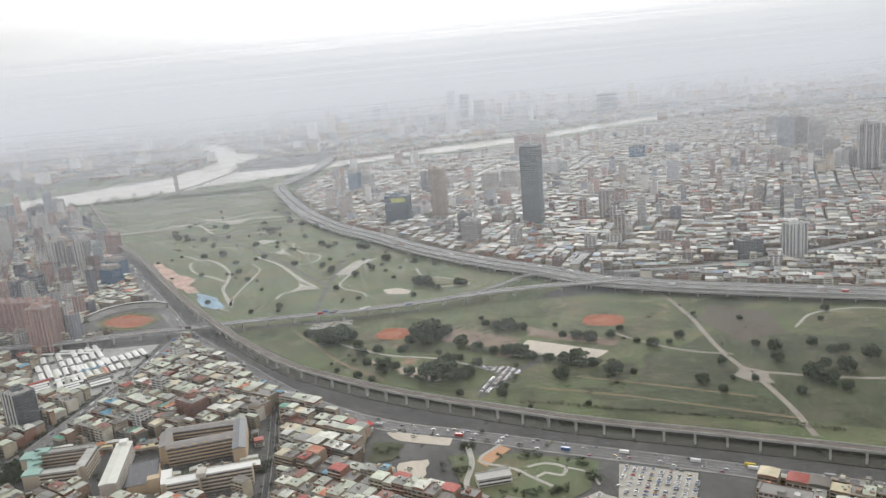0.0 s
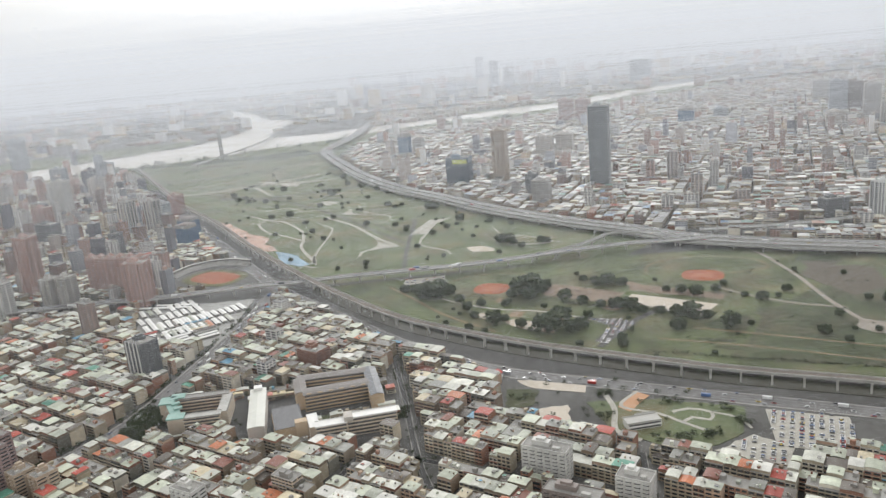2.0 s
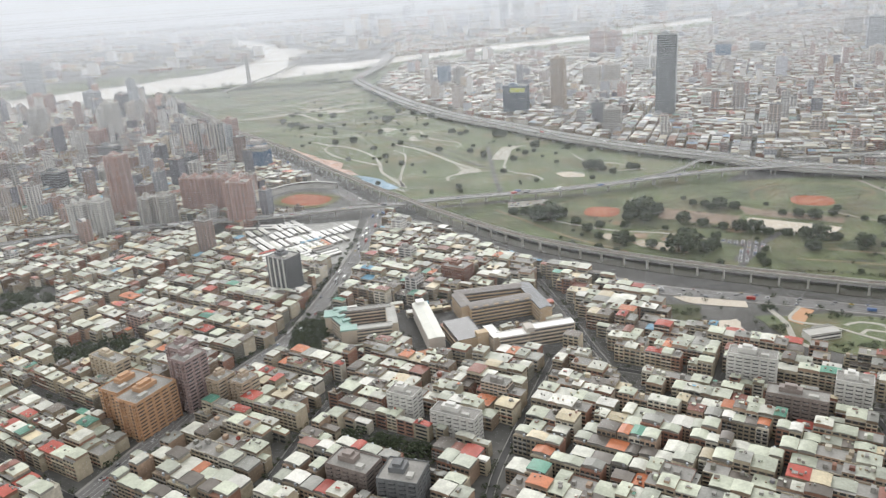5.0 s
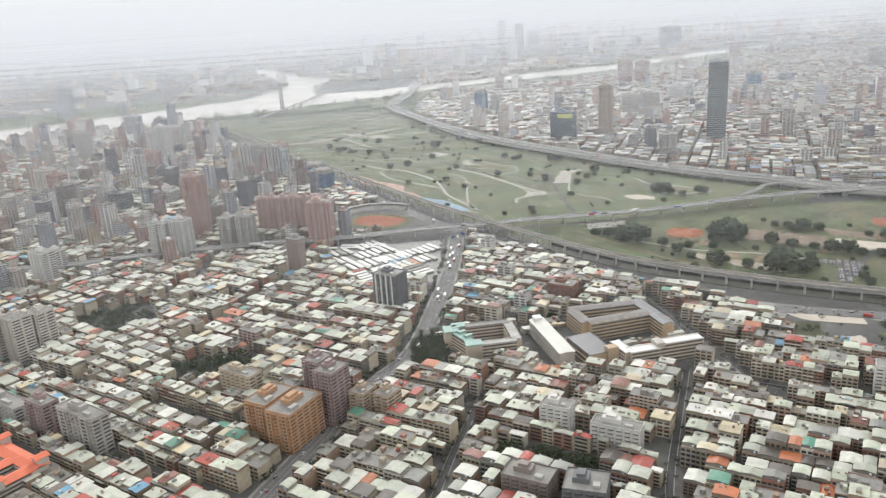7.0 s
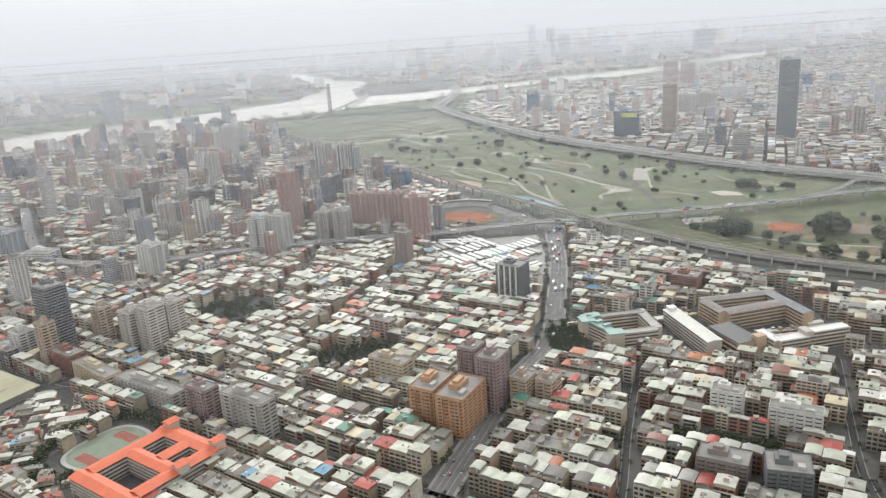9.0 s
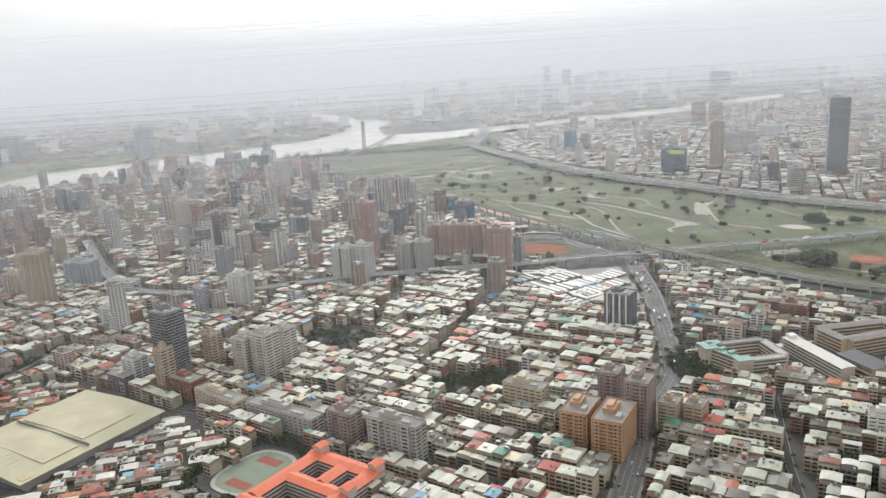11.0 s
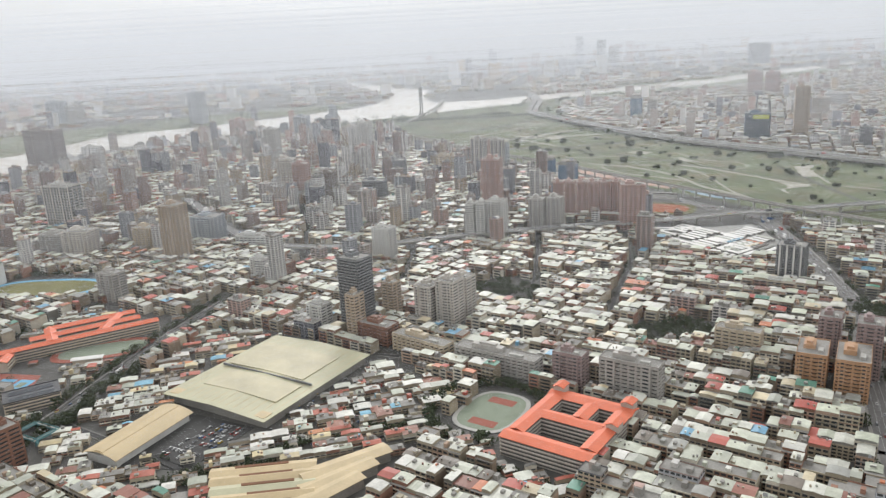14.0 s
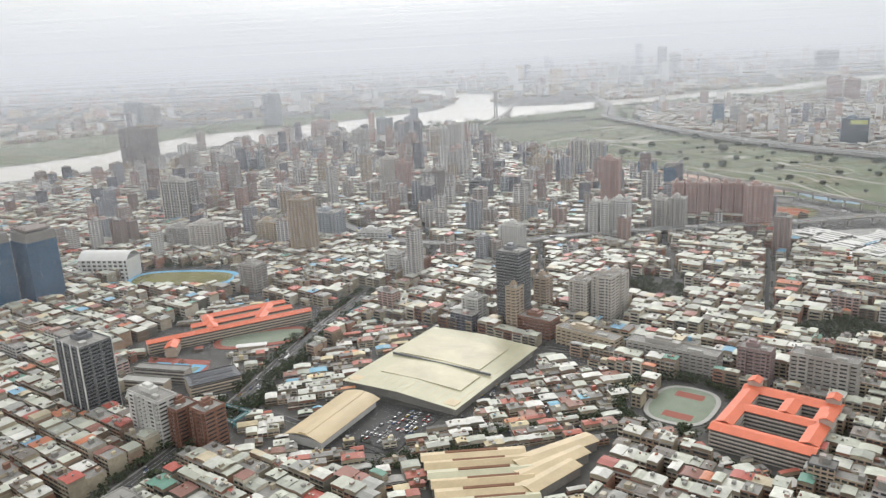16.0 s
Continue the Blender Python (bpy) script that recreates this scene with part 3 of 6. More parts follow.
TOWERS = [
    # x, y, width, depth, height, turn, style, colour key
    (-1503, 672, 42, 32, 70, -36, "frame", "slate"), (-1418, 608, 46, 19, 43, -36, "band", "ash"), (-1392, 600, 21, 21, 35, -36, "band", "brick"), (-1365, 590, 21, 21, 37, -36, "band", "brick"),
    (-2035, 2190, 104, 38, 113, -20, "band", "umber"), (-1853, 2056, 50, 23, 77, -20, "zebra", "ash"), (-1673, 1451, 60, 34, 86, -20, "frame", "stone"),
    (-1390, 1187, 33, 29, 92, -25, "band", "tan"), (-1562, 1243, 47, 31, 47, -15, "band", "pale"), (-1607, 1262, 51, 30, 39, -15, "band", "stone"),
    (-1367, 1290, 47, 34, 48, -20, "band", "steel"), (-1183, 1502, 24, 24, 74, -20, "band", "umber"), (-1085, 848, 31, 27, 90, -36, "glass", "smoke"),
    (-1086, 824, 14, 17, 54, -36, "band", "tan"), (-1047, 883, 17, 17, 46, -36, "band", "tan"), (-1131, 855, 23, 19, 34, -36, "band", "ash"),
    (-1003, 866, 23, 25, 46, -36, "band", "pale"), (-978, 854, 25, 23, 54, -36, "band", "pale"), (-960, 877, 21, 21, 50, -36, "band", "pale"), (-1069, 1172, 22, 20, 39, -30, "zebra", "ash"),
    (-925, 1219, 14, 22, 59, -25, "band", "ash"), (-908, 1214, 14, 22, 61, -25, "band", "ash"), (-884, 1214, 29, 22, 63, -25, "band", "ash"),
    (-815, 1239, 24, 24, 56, -25, "band", "stone"), (-786, 1236, 24, 24, 57, -25, "band", "stone"),
    (-881, 1312, 30, 26, 113, -25, "band", "rose"), (-826, 1546, 22, 22, 56, -25, "glass", "smoke"),
    (-725, 1697, 36, 30, 45, -25, "net", "blue"), (-696, 1593, 34, 30, 52, -25, "net", "blue"), (-1722, 1010, 43, 41, 103, -36, "net", "blue"), (-1766, 976, 41, 41, 108, -36, "net", "blue"),
    (-870, 1731, 28, 28, 88, -25, "frame", "stone"), (-812, 1791, 27, 25, 65, -25, "band", "steel"), (-1134, 1870, 39, 29, 65, -20, "band", "rose"),
    (-1140, 2001, 35, 27, 107, -20, "band", "ash"), (-1167, 2014, 25, 23, 94, -20, "band", "ash"), (-1203, 2351, 47, 32, 56, -20, "band", "pale"), (-1272, 2546, 20, 20, 102, -20, "band", "steel"),
    (-1361, 2448, 43, 30, 84, -20, "frame", "steel"), (-1570, 2558, 74, 33, 73, -20, "band", "rose"), (-1404, 2159, 36, 29, 85, -20, "band", "stone"),
    (-950, 1803, 23, 23, 44, -20, "band", "cream"), (-925, 1807, 22, 23, 41, -20, "band", "cream"), (-1096, 1536, 44, 28, 45, -20, "glass", "smoke"), (-1061, 1740, 49, 29, 50, -20, "glass", "smoke"),
    (-1238, 1065, 23, 19, 33, -30, "band", "ash"), (-1201, 1046, 23, 19, 30, -30, "band", "brick"), (-1431, 1018, 31, 23, 39, -30, "band", "stone"),
    (-1288, 2638, 37, 28, 64, -20, "band", "steel"), (-1316, 2577, 42, 28, 57, -20, "glass", "smoke"),
    (225, 1839, 45, 41, 194, -22, "glass", "teal"), (2, 2021, 35, 33, 135, -22, "band", "tan"), (-107, 2036, 64, 33, 71, -22, "glass", "navy"),
    (57, 1810, 26, 24, 53, -22, "band", "smoke"), (67, 1712, 38, 30, 55, -22, "band", "stone"), (162, 2359, 48, 29, 62, -22, "band", "pale"), (223, 2351, 48, 29, 65, -22, "band", "pale"),
    (354, 3130, 54, 36, 92, -22, "band", "rose"), (418, 3115, 54, 36, 87, -22, "band", "rose"), (722, 2781, 52, 41, 58, -22, "net", "blue"),
    (-544, 916, 33, 27, 52, -36, "zebra", "slate"), (-1063, 1117, 29, 23, 54, -30, "zebra", "ash"), (-1192, 1532, 40, 30, 70, -20, "band", "stone"), (-825, 1765, 27, 26, 78, -20, "frame", "stone"),
    (-327, 905, 33, 25, 26, -36, "band", "brick"), (633, 1360, 36, 22, 67, 8, "frame", "white"), (566, 1403, 46, 26, 34, 8, "band", "smoke"), (360, 1914, 39, 27, 32, -10, "band", "ash"),
    (1219, 2703, 55, 37, 114, -22, "band", "steel"), (1282, 2726, 55, 37, 104, -22, "band", "umber"), (1345, 2750, 50, 37, 92, -22, "band", "umber"), (1216, 2383, 46, 34, 70, -22, "band", "stone"), (1196, 2141, 52, 36, 136, -22, "frame", "umber"), (1290, 2190, 48, 36, 118, -22, "band", "umber"), (1160, 2215, 36, 30, 57, -22, "band", "ash"),
    (1073, 2417, 60, 34, 50, -22, "band", "pale"), (-272, 2600, 36, 30, 78, -22, "net", "blue"), (-225, 2575, 30, 28, 60, -22, "band", "stone"), (368, 2553, 52, 30, 54, -22, "band", "white"), (420, 2600, 44, 30, 46, -22, "band", "ash"), (858, 2815, 50, 34, 42, -22, "band", "steel"),
    (1054, 4720, 120, 60, 130, -10, "band", "steel"), (227, 5226, 56, 50, 178, -10, "band", "steel"), (151, 5546, 50, 44, 200, -10, "band", "steel"), (330, 5300, 70, 50, 130, -10, "band", "stone"), (-1877, 3190, 60, 40, 124, -20, "band", "steel"), (-2525, 3400, 80, 40, 104, -20, "band", "steel"), (-2440, 3380, 60, 40, 84, -20, "band", "stone"), (1354, 3100, 64, 36, 78, -22, "band", "stone"), (1189, 2208, 67, 35, 59, -22, "band", "umber"), (1242, 2532, 47, 38, 113, -22, "band", "stone"),
    (-566, 652, 17, 21, 31, -36, "band", "tan"), (-543, 648, 17, 21, 29, -36, "band", "tan"),
]
for i in range(6):
    TOWERS.append((-768 + i * 19, 1307 - i * 5, 17, 22, 68, -8, "band", "rose"))
TOWERS += [(-872, 672, 30, 17, 35, -36, "band", "mauve"), (-937, 716, 92, 18, 21, -36, "band", "stone"), (-1012, 768, 72, 18, 19, -41, "band", "cream"), (-1061, 812, 42, 22, 22, -36, "band", "brick"), (-822, 642, 56, 17, 37, -36, "band", "stone"), (-693, 714, 44, 17, 30, -36, "band", "cream"), (-75, 613, 42, 17, 32, -30, "band", "ash"),
           (-62, 552, 48, 17, 25, -30, "band", "umber"), (-9, 561, 29, 19, 29, -30, "band", "ash"), (-348, 565, 42, 16, 26, -30, "band", "ash"), (-392, 601, 27, 17, 29, -30, "band", "ash"), (-431, 507, 38, 23, 25, -30, "band", "umber"),
           (-392, 484, 32, 28, 29, -20, "band", "slate"), (-1284, 1241, 51, 24, 23, -15, "band", "white"), (-1460, 1257, 37, 24, 43, -15, "band", "cream"), (-1288, 1657, 34, 26, 79, -20, "band", "pale"), (-1254, 1635, 30, 26, 71, -20, "band", "rose"),
           (-1020, 1599, 26, 22, 36, -20, "band", "pale"), (-839, 1968, 29, 27, 50, -20, "band", "rose"), (-1021, 1568, 60, 28, 35, -20, "band", "stone")]
TOWERS += [(-662, 1226, 39, 26, 74, -8, "band", "rose"), (-594, 655, 22, 27, 54, -33, "band", "mauve"), (-611, 694, 20, 24, 47, -33, "band", "mauve"),
           (-652, 646, 26, 40, 36, -31, "band", "amber"), (-626, 624, 28, 46, 38, -31, "band", "amber")]


# ---------------------------------------------------------------- where row houses may stand: a raster of the plan
GX0, GY0, GSTEP, GNX, GNY = -3300.0, 380.0, 4.0, 1425, 1160
gx = GX0 + GSTEP * np.arange(GNX)
gy = GY0 + GSTEP * np.arange(GNY)
GXX, GYY = np.meshgrid(gx, gy, indexing="ij")


def raster(poly):
    hit = np.zeros(GXX.shape, bool)
    n = len(poly)
    for i in range(n):
        (x1, y1), (x2, y2) = poly[i], poly[i - 1]
        if y1 == y2:
            continue
        hit ^= ((y1 > GYY) != (y2 > GYY)) & (GXX < (x2 - x1) * (GYY - y1) / (y2 - y1) + x1)
    return hit


def stamp(mask, run, r):
    k = int(r / GSTEP) + 1
    for q in run:
        i, j = int((q.x - GX0) / GSTEP), int((q.y - GY0) / GSTEP)
        i0, i1, j0, j1 = max(0, i - k), min(GNX, i + k + 1), max(0, j - k), min(GNY, j + k + 1)
        if i0 < i1 and j0 < j1:
            mask[i0:i1, j0:j1] |= (GXX[i0:i1, j0:j1] - q.x) ** 2 + (GYY[i0:i1, j0:j1] - q.y) ** 2 < r * r


def plot(x, y, w, d, turn, margin):
    """The plot of a turned rectangular building, with a margin round it."""
    c, sn = math.cos(radians(turn)), math.sin(radians(turn))
    w, d = w / 2 + margin, d / 2 + margin
    return raster([(x + c * a - sn * b, y + sn * a + c * b) for a, b in ((-w, -d), (w, -d), (w, d), (-w, d))])


blocked = raster(RIVER) | raster(EAST_BANK)
stamp(blocked, smooth([(-3303, 1464), (-2558, 1895), (-2359, 2034), (-2123, 2194), (-2042, 2380), (-1927, 2660), (-1702, 2808)], 20.0), 110)
for poly in CLEAR.values():
    blocked |= raster(poly)
blocked |= raster(park_a) | raster(park_b)
for o in [o for o in scene.objects if o.get("category") == "river bank"]:
    pts = [(v.co.x / U, v.co.y / U) for v in o.data.vertices[: len(o.data.vertices) // 2]]
    blocked |= raster(pts)
for line, r in ((VIADUCT, 44), (HIGHWAY, 21), (FREEWAY, 32), (SLIP, 20), (AVENUE, 15), (BOULEVARD, 15), (WESTROAD, 17)):
    stamp(blocked, smooth(line, 6.0), r)
for line in STREETS:
    stamp(blocked, smooth(line, 5.0), 5.6)
for x, y, w, d, h, a, st, c in TOWERS:
    blocked |= plot(x, y, w, d, a, 3.5)


def free(x, y):
    i, j = int((x - GX0) / GSTEP), int((y - GY0) / GSTEP)
    return 0 <= i < GNX and 0 <= j < GNY and not blocked[i, j]


# ---------------------------------------------------------------- row houses
HOUSE_MATS = [M_WALL, M_ROOF, M_GLASS, M_CONC, M_TOWERWALL]
DIM_MATS = [M_WALL, M_ROOF_DIM, M_GLASS, M_CONC, M_TOWERWALL]


def windows(s, at, half_d, w, z0, floors, fh, per, mi=2, tall=0.5):
    """Window panes set proud on the two long faces, one face per pane."""
    for sgn in (-1, 1):
        t = sgn * (half_d + 0.07)
        for k in range(floors):
            zb = z0 + k * fh + fh * 0.28
            zt = zb + fh * tall
            for i in range(per):
                a = -w / 2 + w * (i + 0.14) / per
                b = -w / 2 + w * (i + 0.86) / per
                q = [at(a, t, zb), at(b, t, zb), at(b, t, zt), at(a, t, zt)]
                s.face(q if sgn < 0 else q[::-1], mi)


def row_house(s, rnd, x, y, w, d, h, ang, detail):
    """A joined town house: walls, a lean-to or vaulted sheet roof on the top floor, panes."""
    z = h
    s.box(x, y, 0, z, w, d, ang, 0, top=3)
    at = s.local(x, y, ang)
    fl = max(2, int(h / 3.2))
    if detail:
        windows(s, at, d / 2, w, 0.4, fl, h / fl, max(2, int(w / 4.5)) if detail > 1 else max(1, int(w / 8)))
        if detail > 1:
            for k in range(1, fl):
                for sg in (-1, 1):
                    px, py, _ = at(0, sg * (d / 2 + 0.35), 0)
                    s.box(px, py, k * h / fl - 0.1, k * h / fl + (0.75 if rnd.random() < 0.5 else 0.1), w * 0.96, 0.8, ang, 0, base=True)
    if not detail:
        up, a, b, t = rnd.choice((0.3, 1.5, 2.6)), w / 2, d / 2, rnd.uniform(0.4, 1.4)
        if up > 1:
            s.box(x, y, z, z + up, w * 0.97, d * 0.9, ang, 0, cap=False)
        z += up
        k = len(s.v)
        s.v += [at(-a, -b, z), at(a, -b, z), at(a, b, z), at(-a, b, z), at(-a, 0, z + t), at(a, 0, z + t)]
        for q in ((0, 1, 5, 4), (2, 3, 4, 5), (1, 2, 5), (3, 0, 4)):
            s.f.append(tuple(k + i for i in q))
            s.m.append(1)
        return
    kind = rnd.random()
    if kind < 0.80:
        cover = rnd.uniform(0.80, 1.06)
        sh = (1 - cover) * d * rnd.choice((-0.5, 0.5))
        up = rnd.choice((0.3, 2.4, 2.6, 2.9))
        px, py, _ = at(0, sh, 0)
        if up > 1:
            s.box(px, py, z, z + up, w * 0.97, d * cover * 0.94, ang, 0)
        pick = rnd.random()
        if pick < 0.45:
            s.arch(px, py, z + up + 0.1, w * 1.0, d * cover, rnd.uniform(0.3, 0.75), ang, 1, n=4 if detail > 1 else 3)
        elif pick < 0.75:
            s.gable(px, py, z + up + 0.1, w * 1.0, d * cover, rnd.uniform(0.4, 1.1), ang, 1)
        else:
            s.gable(px, py, z + up + 0.1, d * cover, w * 1.0, rnd.uniform(0.4, 1.1), ang + math.pi / 2, 1)
        if detail and rnd.random() < 0.15:
            px, py, _ = at(rnd.uniform(-0.2, 0.2) * w, -sh * 0.8 + rnd.uniform(-2, 2), 0)
            s.box(px, py, z + up, z + up + 2.6, 2.6, 3.2, ang, 3)
        if rnd.random() < (0.38 if detail > 1 else 0.16):
            for _ in range(rnd.randint(1, 2)):                   # sheds, tanks and stair heads set on the roof
                px, py, _z = at(rnd.uniform(-0.36, 0.36) * w, sh + rnd.uniform(-0.36, 0.36) * d * cover, 0)
                a, b = rnd.uniform(1.4, 4.2), rnd.uniform(1.4, 3.6)
                s.box(px, py, z + up, z + up + rnd.uniform(1.2, 3.0), a, b, ang, rnd.choice((0, 0, 3, 4)), top=rnd.choice((1, 1, 3)))
        if detail > 1 and rnd.random() < 0.3:                    # a lean-to roof over the front or back
            sg = rnd.choice((-1, 1))
            px, py, _z = at(0, sg * (d / 2 + 0.9), 0)
            s.gable(px, py, h * rnd.choice((0.3, 0.55, 0.78)), w * 0.9, 2.2, 0.25, ang, 1)
        if detail > 1 and y < 720 and rnd.random() < 0.45:
            for _ in range(2):
                px, py, _z = at(rnd.uniform(-0.4, 0.4) * w, -sh * 1.6 + rnd.uniform(-1.5, 1.5), 0)
                s.box(px, py, z, z + up + rnd.uniform(1.2, 2.4), 1.3, 1.3, ang + 0.4, rnd.choice((0, 3, 1)))
    else:
        for sg in (-1, 1):
            px, py, _ = at(0, sg * (d / 2 - 0.15), 0)
            s.box(px, py, z, z + 1.0, w, 0.3, ang, 0)
        for _ in range(rnd.randint(1, 2)):
            px, py, _z = at(rnd.uniform(-0.25, 0.25) * w, rnd.uniform(-0.3, 0.3) * d, 0)
            s.box(px, py, z, z + rnd.uniform(2.2, 4.5), rnd.uniform(2.5, 4.5), rnd.uniform(3, 5), ang, rnd.choice((0, 3, 1)))


def block_of_flats(s, rnd, x, y, w, d, h, ang, detail):
    """A taller block among the rows: wall, window rows, ledges, roof rooms."""
    s.box(x, y, 0, h, w, d, ang, 4, top=3)
    at = s.local(x, y, ang)
    fl = max(3, int(h / 3.2))
    if detail:
        per = max(3, int(w / 4)) if detail > 1 else max(2, int(w / 7))
        windows(s, at, d / 2, w, 0.5, fl, h / fl, per, tall=0.55)
        at2 = s.local(x, y, ang + math.pi / 2)
        windows(s, at2, w / 2, d, 0.5, fl, h / fl, max(2, int(d / 5)), tall=0.5)
        if detail > 1:
            for k in range(1, fl):
                s.box(x, y, k * h / fl - 0.15, k * h / fl + 0.15, w + 0.9, d + 0.9, ang, 4, base=True)
    for _ in range(2):
        px, py, _z = at(rnd.uniform(-0.3, 0.3) * w, rnd.uniform(-0.25, 0.25) * d, 0)
        s.box(px, py, h, h + rnd.uniform(2.5, 6), rnd.uniform(4, 7), rnd.uniform(4, 7), ang, rnd.choice((4, 3)))
    s.box(x, y - d / 2 * 0, h, h + 1.0, w, d, ang, 4, cap=False)


NEAR = []            # houses that are built as things of their own


def district(name, label, test, ang_deg, wid, dep, high, tall, seed, clear_at=None, lane=6.0, street=75.0, area=None, near_limit=0.0, near_most=0, mats=None, fine=1900, rise=(20, 40), skip=0.015):
    """Fill a part of the town with rows of joined houses, back to back, between lanes."""
    rnd, ang = random.Random(seed), radians(ang_deg)
    c, sn = math.cos(ang), math.sin(ang)
    x0, x1, y0, y1 = area
    cx, cy = (x0 + x1) / 2, (y0 + y1) / 2
    R = math.hypot(x1 - x0, y1 - y0) / 2
    s = Soup()
    v, flip = -R, 0
    while v < R:
        d = rnd.uniform(*dep)
        u, nxt = -R + rnd.uniform(0, 30), 0.0
        nxt = u + rnd.uniform(0.6, 1.4) * street
        h = rnd.uniform(*high)
        while u < R:
            if u > nxt:
                u += rnd.uniform(6, 9)
                nxt = u + rnd.uniform(0.6, 1.4) * street
                h = rnd.uniform(*high)
            w = rnd.uniform(*wid)
            if rnd.random() < 0.35:
                h = rnd.uniform(*high)
            uu, vv = u + w / 2, v + d / 2
            x, y = cx + c * uu - sn * vv, cy + sn * uu + c * vv
            u += w
            if not (x0 < x < x1 and y0 < y < y1 and test(x, y)):
                continue
            ok = True
            for a, b in ((0, 0), (w * 0.38, d * 0.38), (-w * 0.38, d * 0.38), (w * 0.38, -d * 0.38), (-w * 0.38, -d * 0.38)):
                if not (clear_at or free)(x + c * a - sn * b, y + sn * a + c * b):
                    ok = False
                    break
            if not ok:                     # a half-deep house where only one side of the row is clear
                for sg in (-0.25, 0.25):
                    hx, hy = x - sn * d * sg, y + c * d * sg
                    if y < 1300 and all((clear_at or free)(hx + c * a - sn * b, hy + sn * a + c * b) for a, b in ((0, 0), (w * 0.4, d * 0.2), (-w * 0.4, d * 0.2), (w * 0.4, -d * 0.2), (-w * 0.4, -d * 0.2))):
                        row_house(s, rnd, hx, hy, w, d * 0.48, h * rnd.uniform(0.5, 1.0), ang, 1)
                        break
                continue
            if rnd.random() < skip:
                continue
            detail = 2 if y < 760 else 1 if y < fine else 0
            if rnd.random() < tall(x, y):
                th = rnd.uniform(*rise) + (rnd.random() < 0.3) * rnd.uniform(10, 40) if y > 900 else rnd.uniform(18, 25)
                block_of_flats(s, rnd, x, y, w * (rnd.uniform(1.1, 1.6) if y > 900 else rnd.uniform(1.8, 2.6)), d * rnd.uniform(0.9, 1.15), th, ang, max(detail, 1 if y < fine + 500 else 0))
            elif 484 < y < near_limit and len(NEAR) < near_most:
                NEAR.append((x, y, w, d, h, ang))
            else:
                row_house(s, rnd, x, y, w, d, h, ang, detail)
        flip ^= 1
        v += d + (1.2 if flip else rnd.uniform(lane * 0.8, lane * 1.3))
    ob = part(name, s, mats or HOUSE_MATS)
    tagged(ob, label, "houses", kind="stuff")


def left_of_via(x, y):
    return near_line(VIADUCT, x, y)[1] > 0 or y > 2420


def right_of_fwy(x, y):
    return near_line(FREEWAY, x, y)[1] > 0 and near_line(VIADUCT, x, y)[1] < 0


def tall_left(x, y):
    t = 0.012 if y < 900 else 0.006
    if y < 900 and x > -700:
        t = 0.012
    if y > 1230:
        t = 0.075
    if y > 1230 and x < -1000:
        t = 0.09
    if x < -1850:
        t = 0.03
    return t


district("row_houses", "dense rows of low town houses with pale sheet roofs", left_of_via, -33, (8, 18), (12, 17), (11, 19), tall_left, 11, lane=6.0, mats=DIM_MATS, area=(-700, 620, 425, 1200), near_limit=548, near_most=100)
district("row_houses", "dense rows of low town houses with pale and red sheet roofs", left_of_via, -36, (7.5, 16), (12, 17), (10, 16), tall_left, 12, lane=6.0, area=(-1900, -700, 425, 1210), near_limit=548, near_most=200)
district("row_houses", "rows of low houses between grey and pink apartment blocks", left_of_via, -24, (9, 16), (13, 18), (11, 18), tall_left, 13, rise=(24, 50), area=(-2900, -500, 1210, 3200), lane=8)
def quarter(x, y):
    """Which way the rows of the far town run: by quarters of uneven size."""
    u, v = x * 0.94 - y * 0.34, x * 0.34 + y * 0.94
    u += 60 * math.sin(v / 210) + 25 * math.sin(v / 90)
    v += 50 * math.sin(u / 260)
    return random.Random(int(u // 175) * 7919 + int(v // 150) * 104729).random()


FACTORY_MATS = [M_WALL, M_ROOF_FAR, M_GLASS, M_CONC, M_TOWERWALL]
district("factory_houses", "grey and pale workshops and low blocks of the far town", lambda x, y: right_of_fwy(x, y) and quarter(x, y) < 0.45, -20, (9, 22), (13, 21), (7, 17), lambda x, y: 0.045 if y < 2500 else 0.012, 14, area=(-600, 2300, 1000, 4100), lane=8, street=80, fine=1500, rise=(18, 34), mats=FACTORY_MATS)
district("factory_houses", "grey and pale workshops and low blocks of the far town", lambda x, y: right_of_fwy(x, y) and quarter(x, y) >= 0.45, 66, (9, 24), (13, 21), (7, 17), lambda x, y: 0.05 if y < 2500 else 0.012, 16, area=(-600, 2300, 1000, 4100), lane=8, street=80, fine=1500, rise=(18, 34), mats=FACTORY_MATS)

# small workshops and shacks that crowd the yards round the large halls and schools
FOOT = [(-892, 571, 98, 112, -37), (-952, 630, 104, 82, 55), (-1167, 723, 138, 166, -33), (-1264, 620, 96, 46, 62), (-1216, 620, 78, 72, 30), (-1138, 508, 86, 100, 4), (-1080, 530, 78, 60, 35), (-1415, 869, 200, 72, 28),
        (-1378, 829, 124, 64, 14), (-1455, 757, 96, 62, -14), (-1397, 705, 60, 42, 28), (-1458, 719, 70, 64, -14), (-438, 783, 84, 76, 6), (-368, 766, 98, 22, -80), (-331, 741, 54, 34, -74), (-258, 722, 100, 30, 10), (-288, 806, 100, 84, 12), (-1556, 1087, 176, 92, -6), (-1673, 1116, 94, 54, -8)]
tight = raster(park_a) | raster(park_b)
for key in ("stadium", "white_market", "play_park", "car_park", "grove_a", "grove_b", "grove_c", "grove_d"):
    tight |= raster(CLEAR[key])
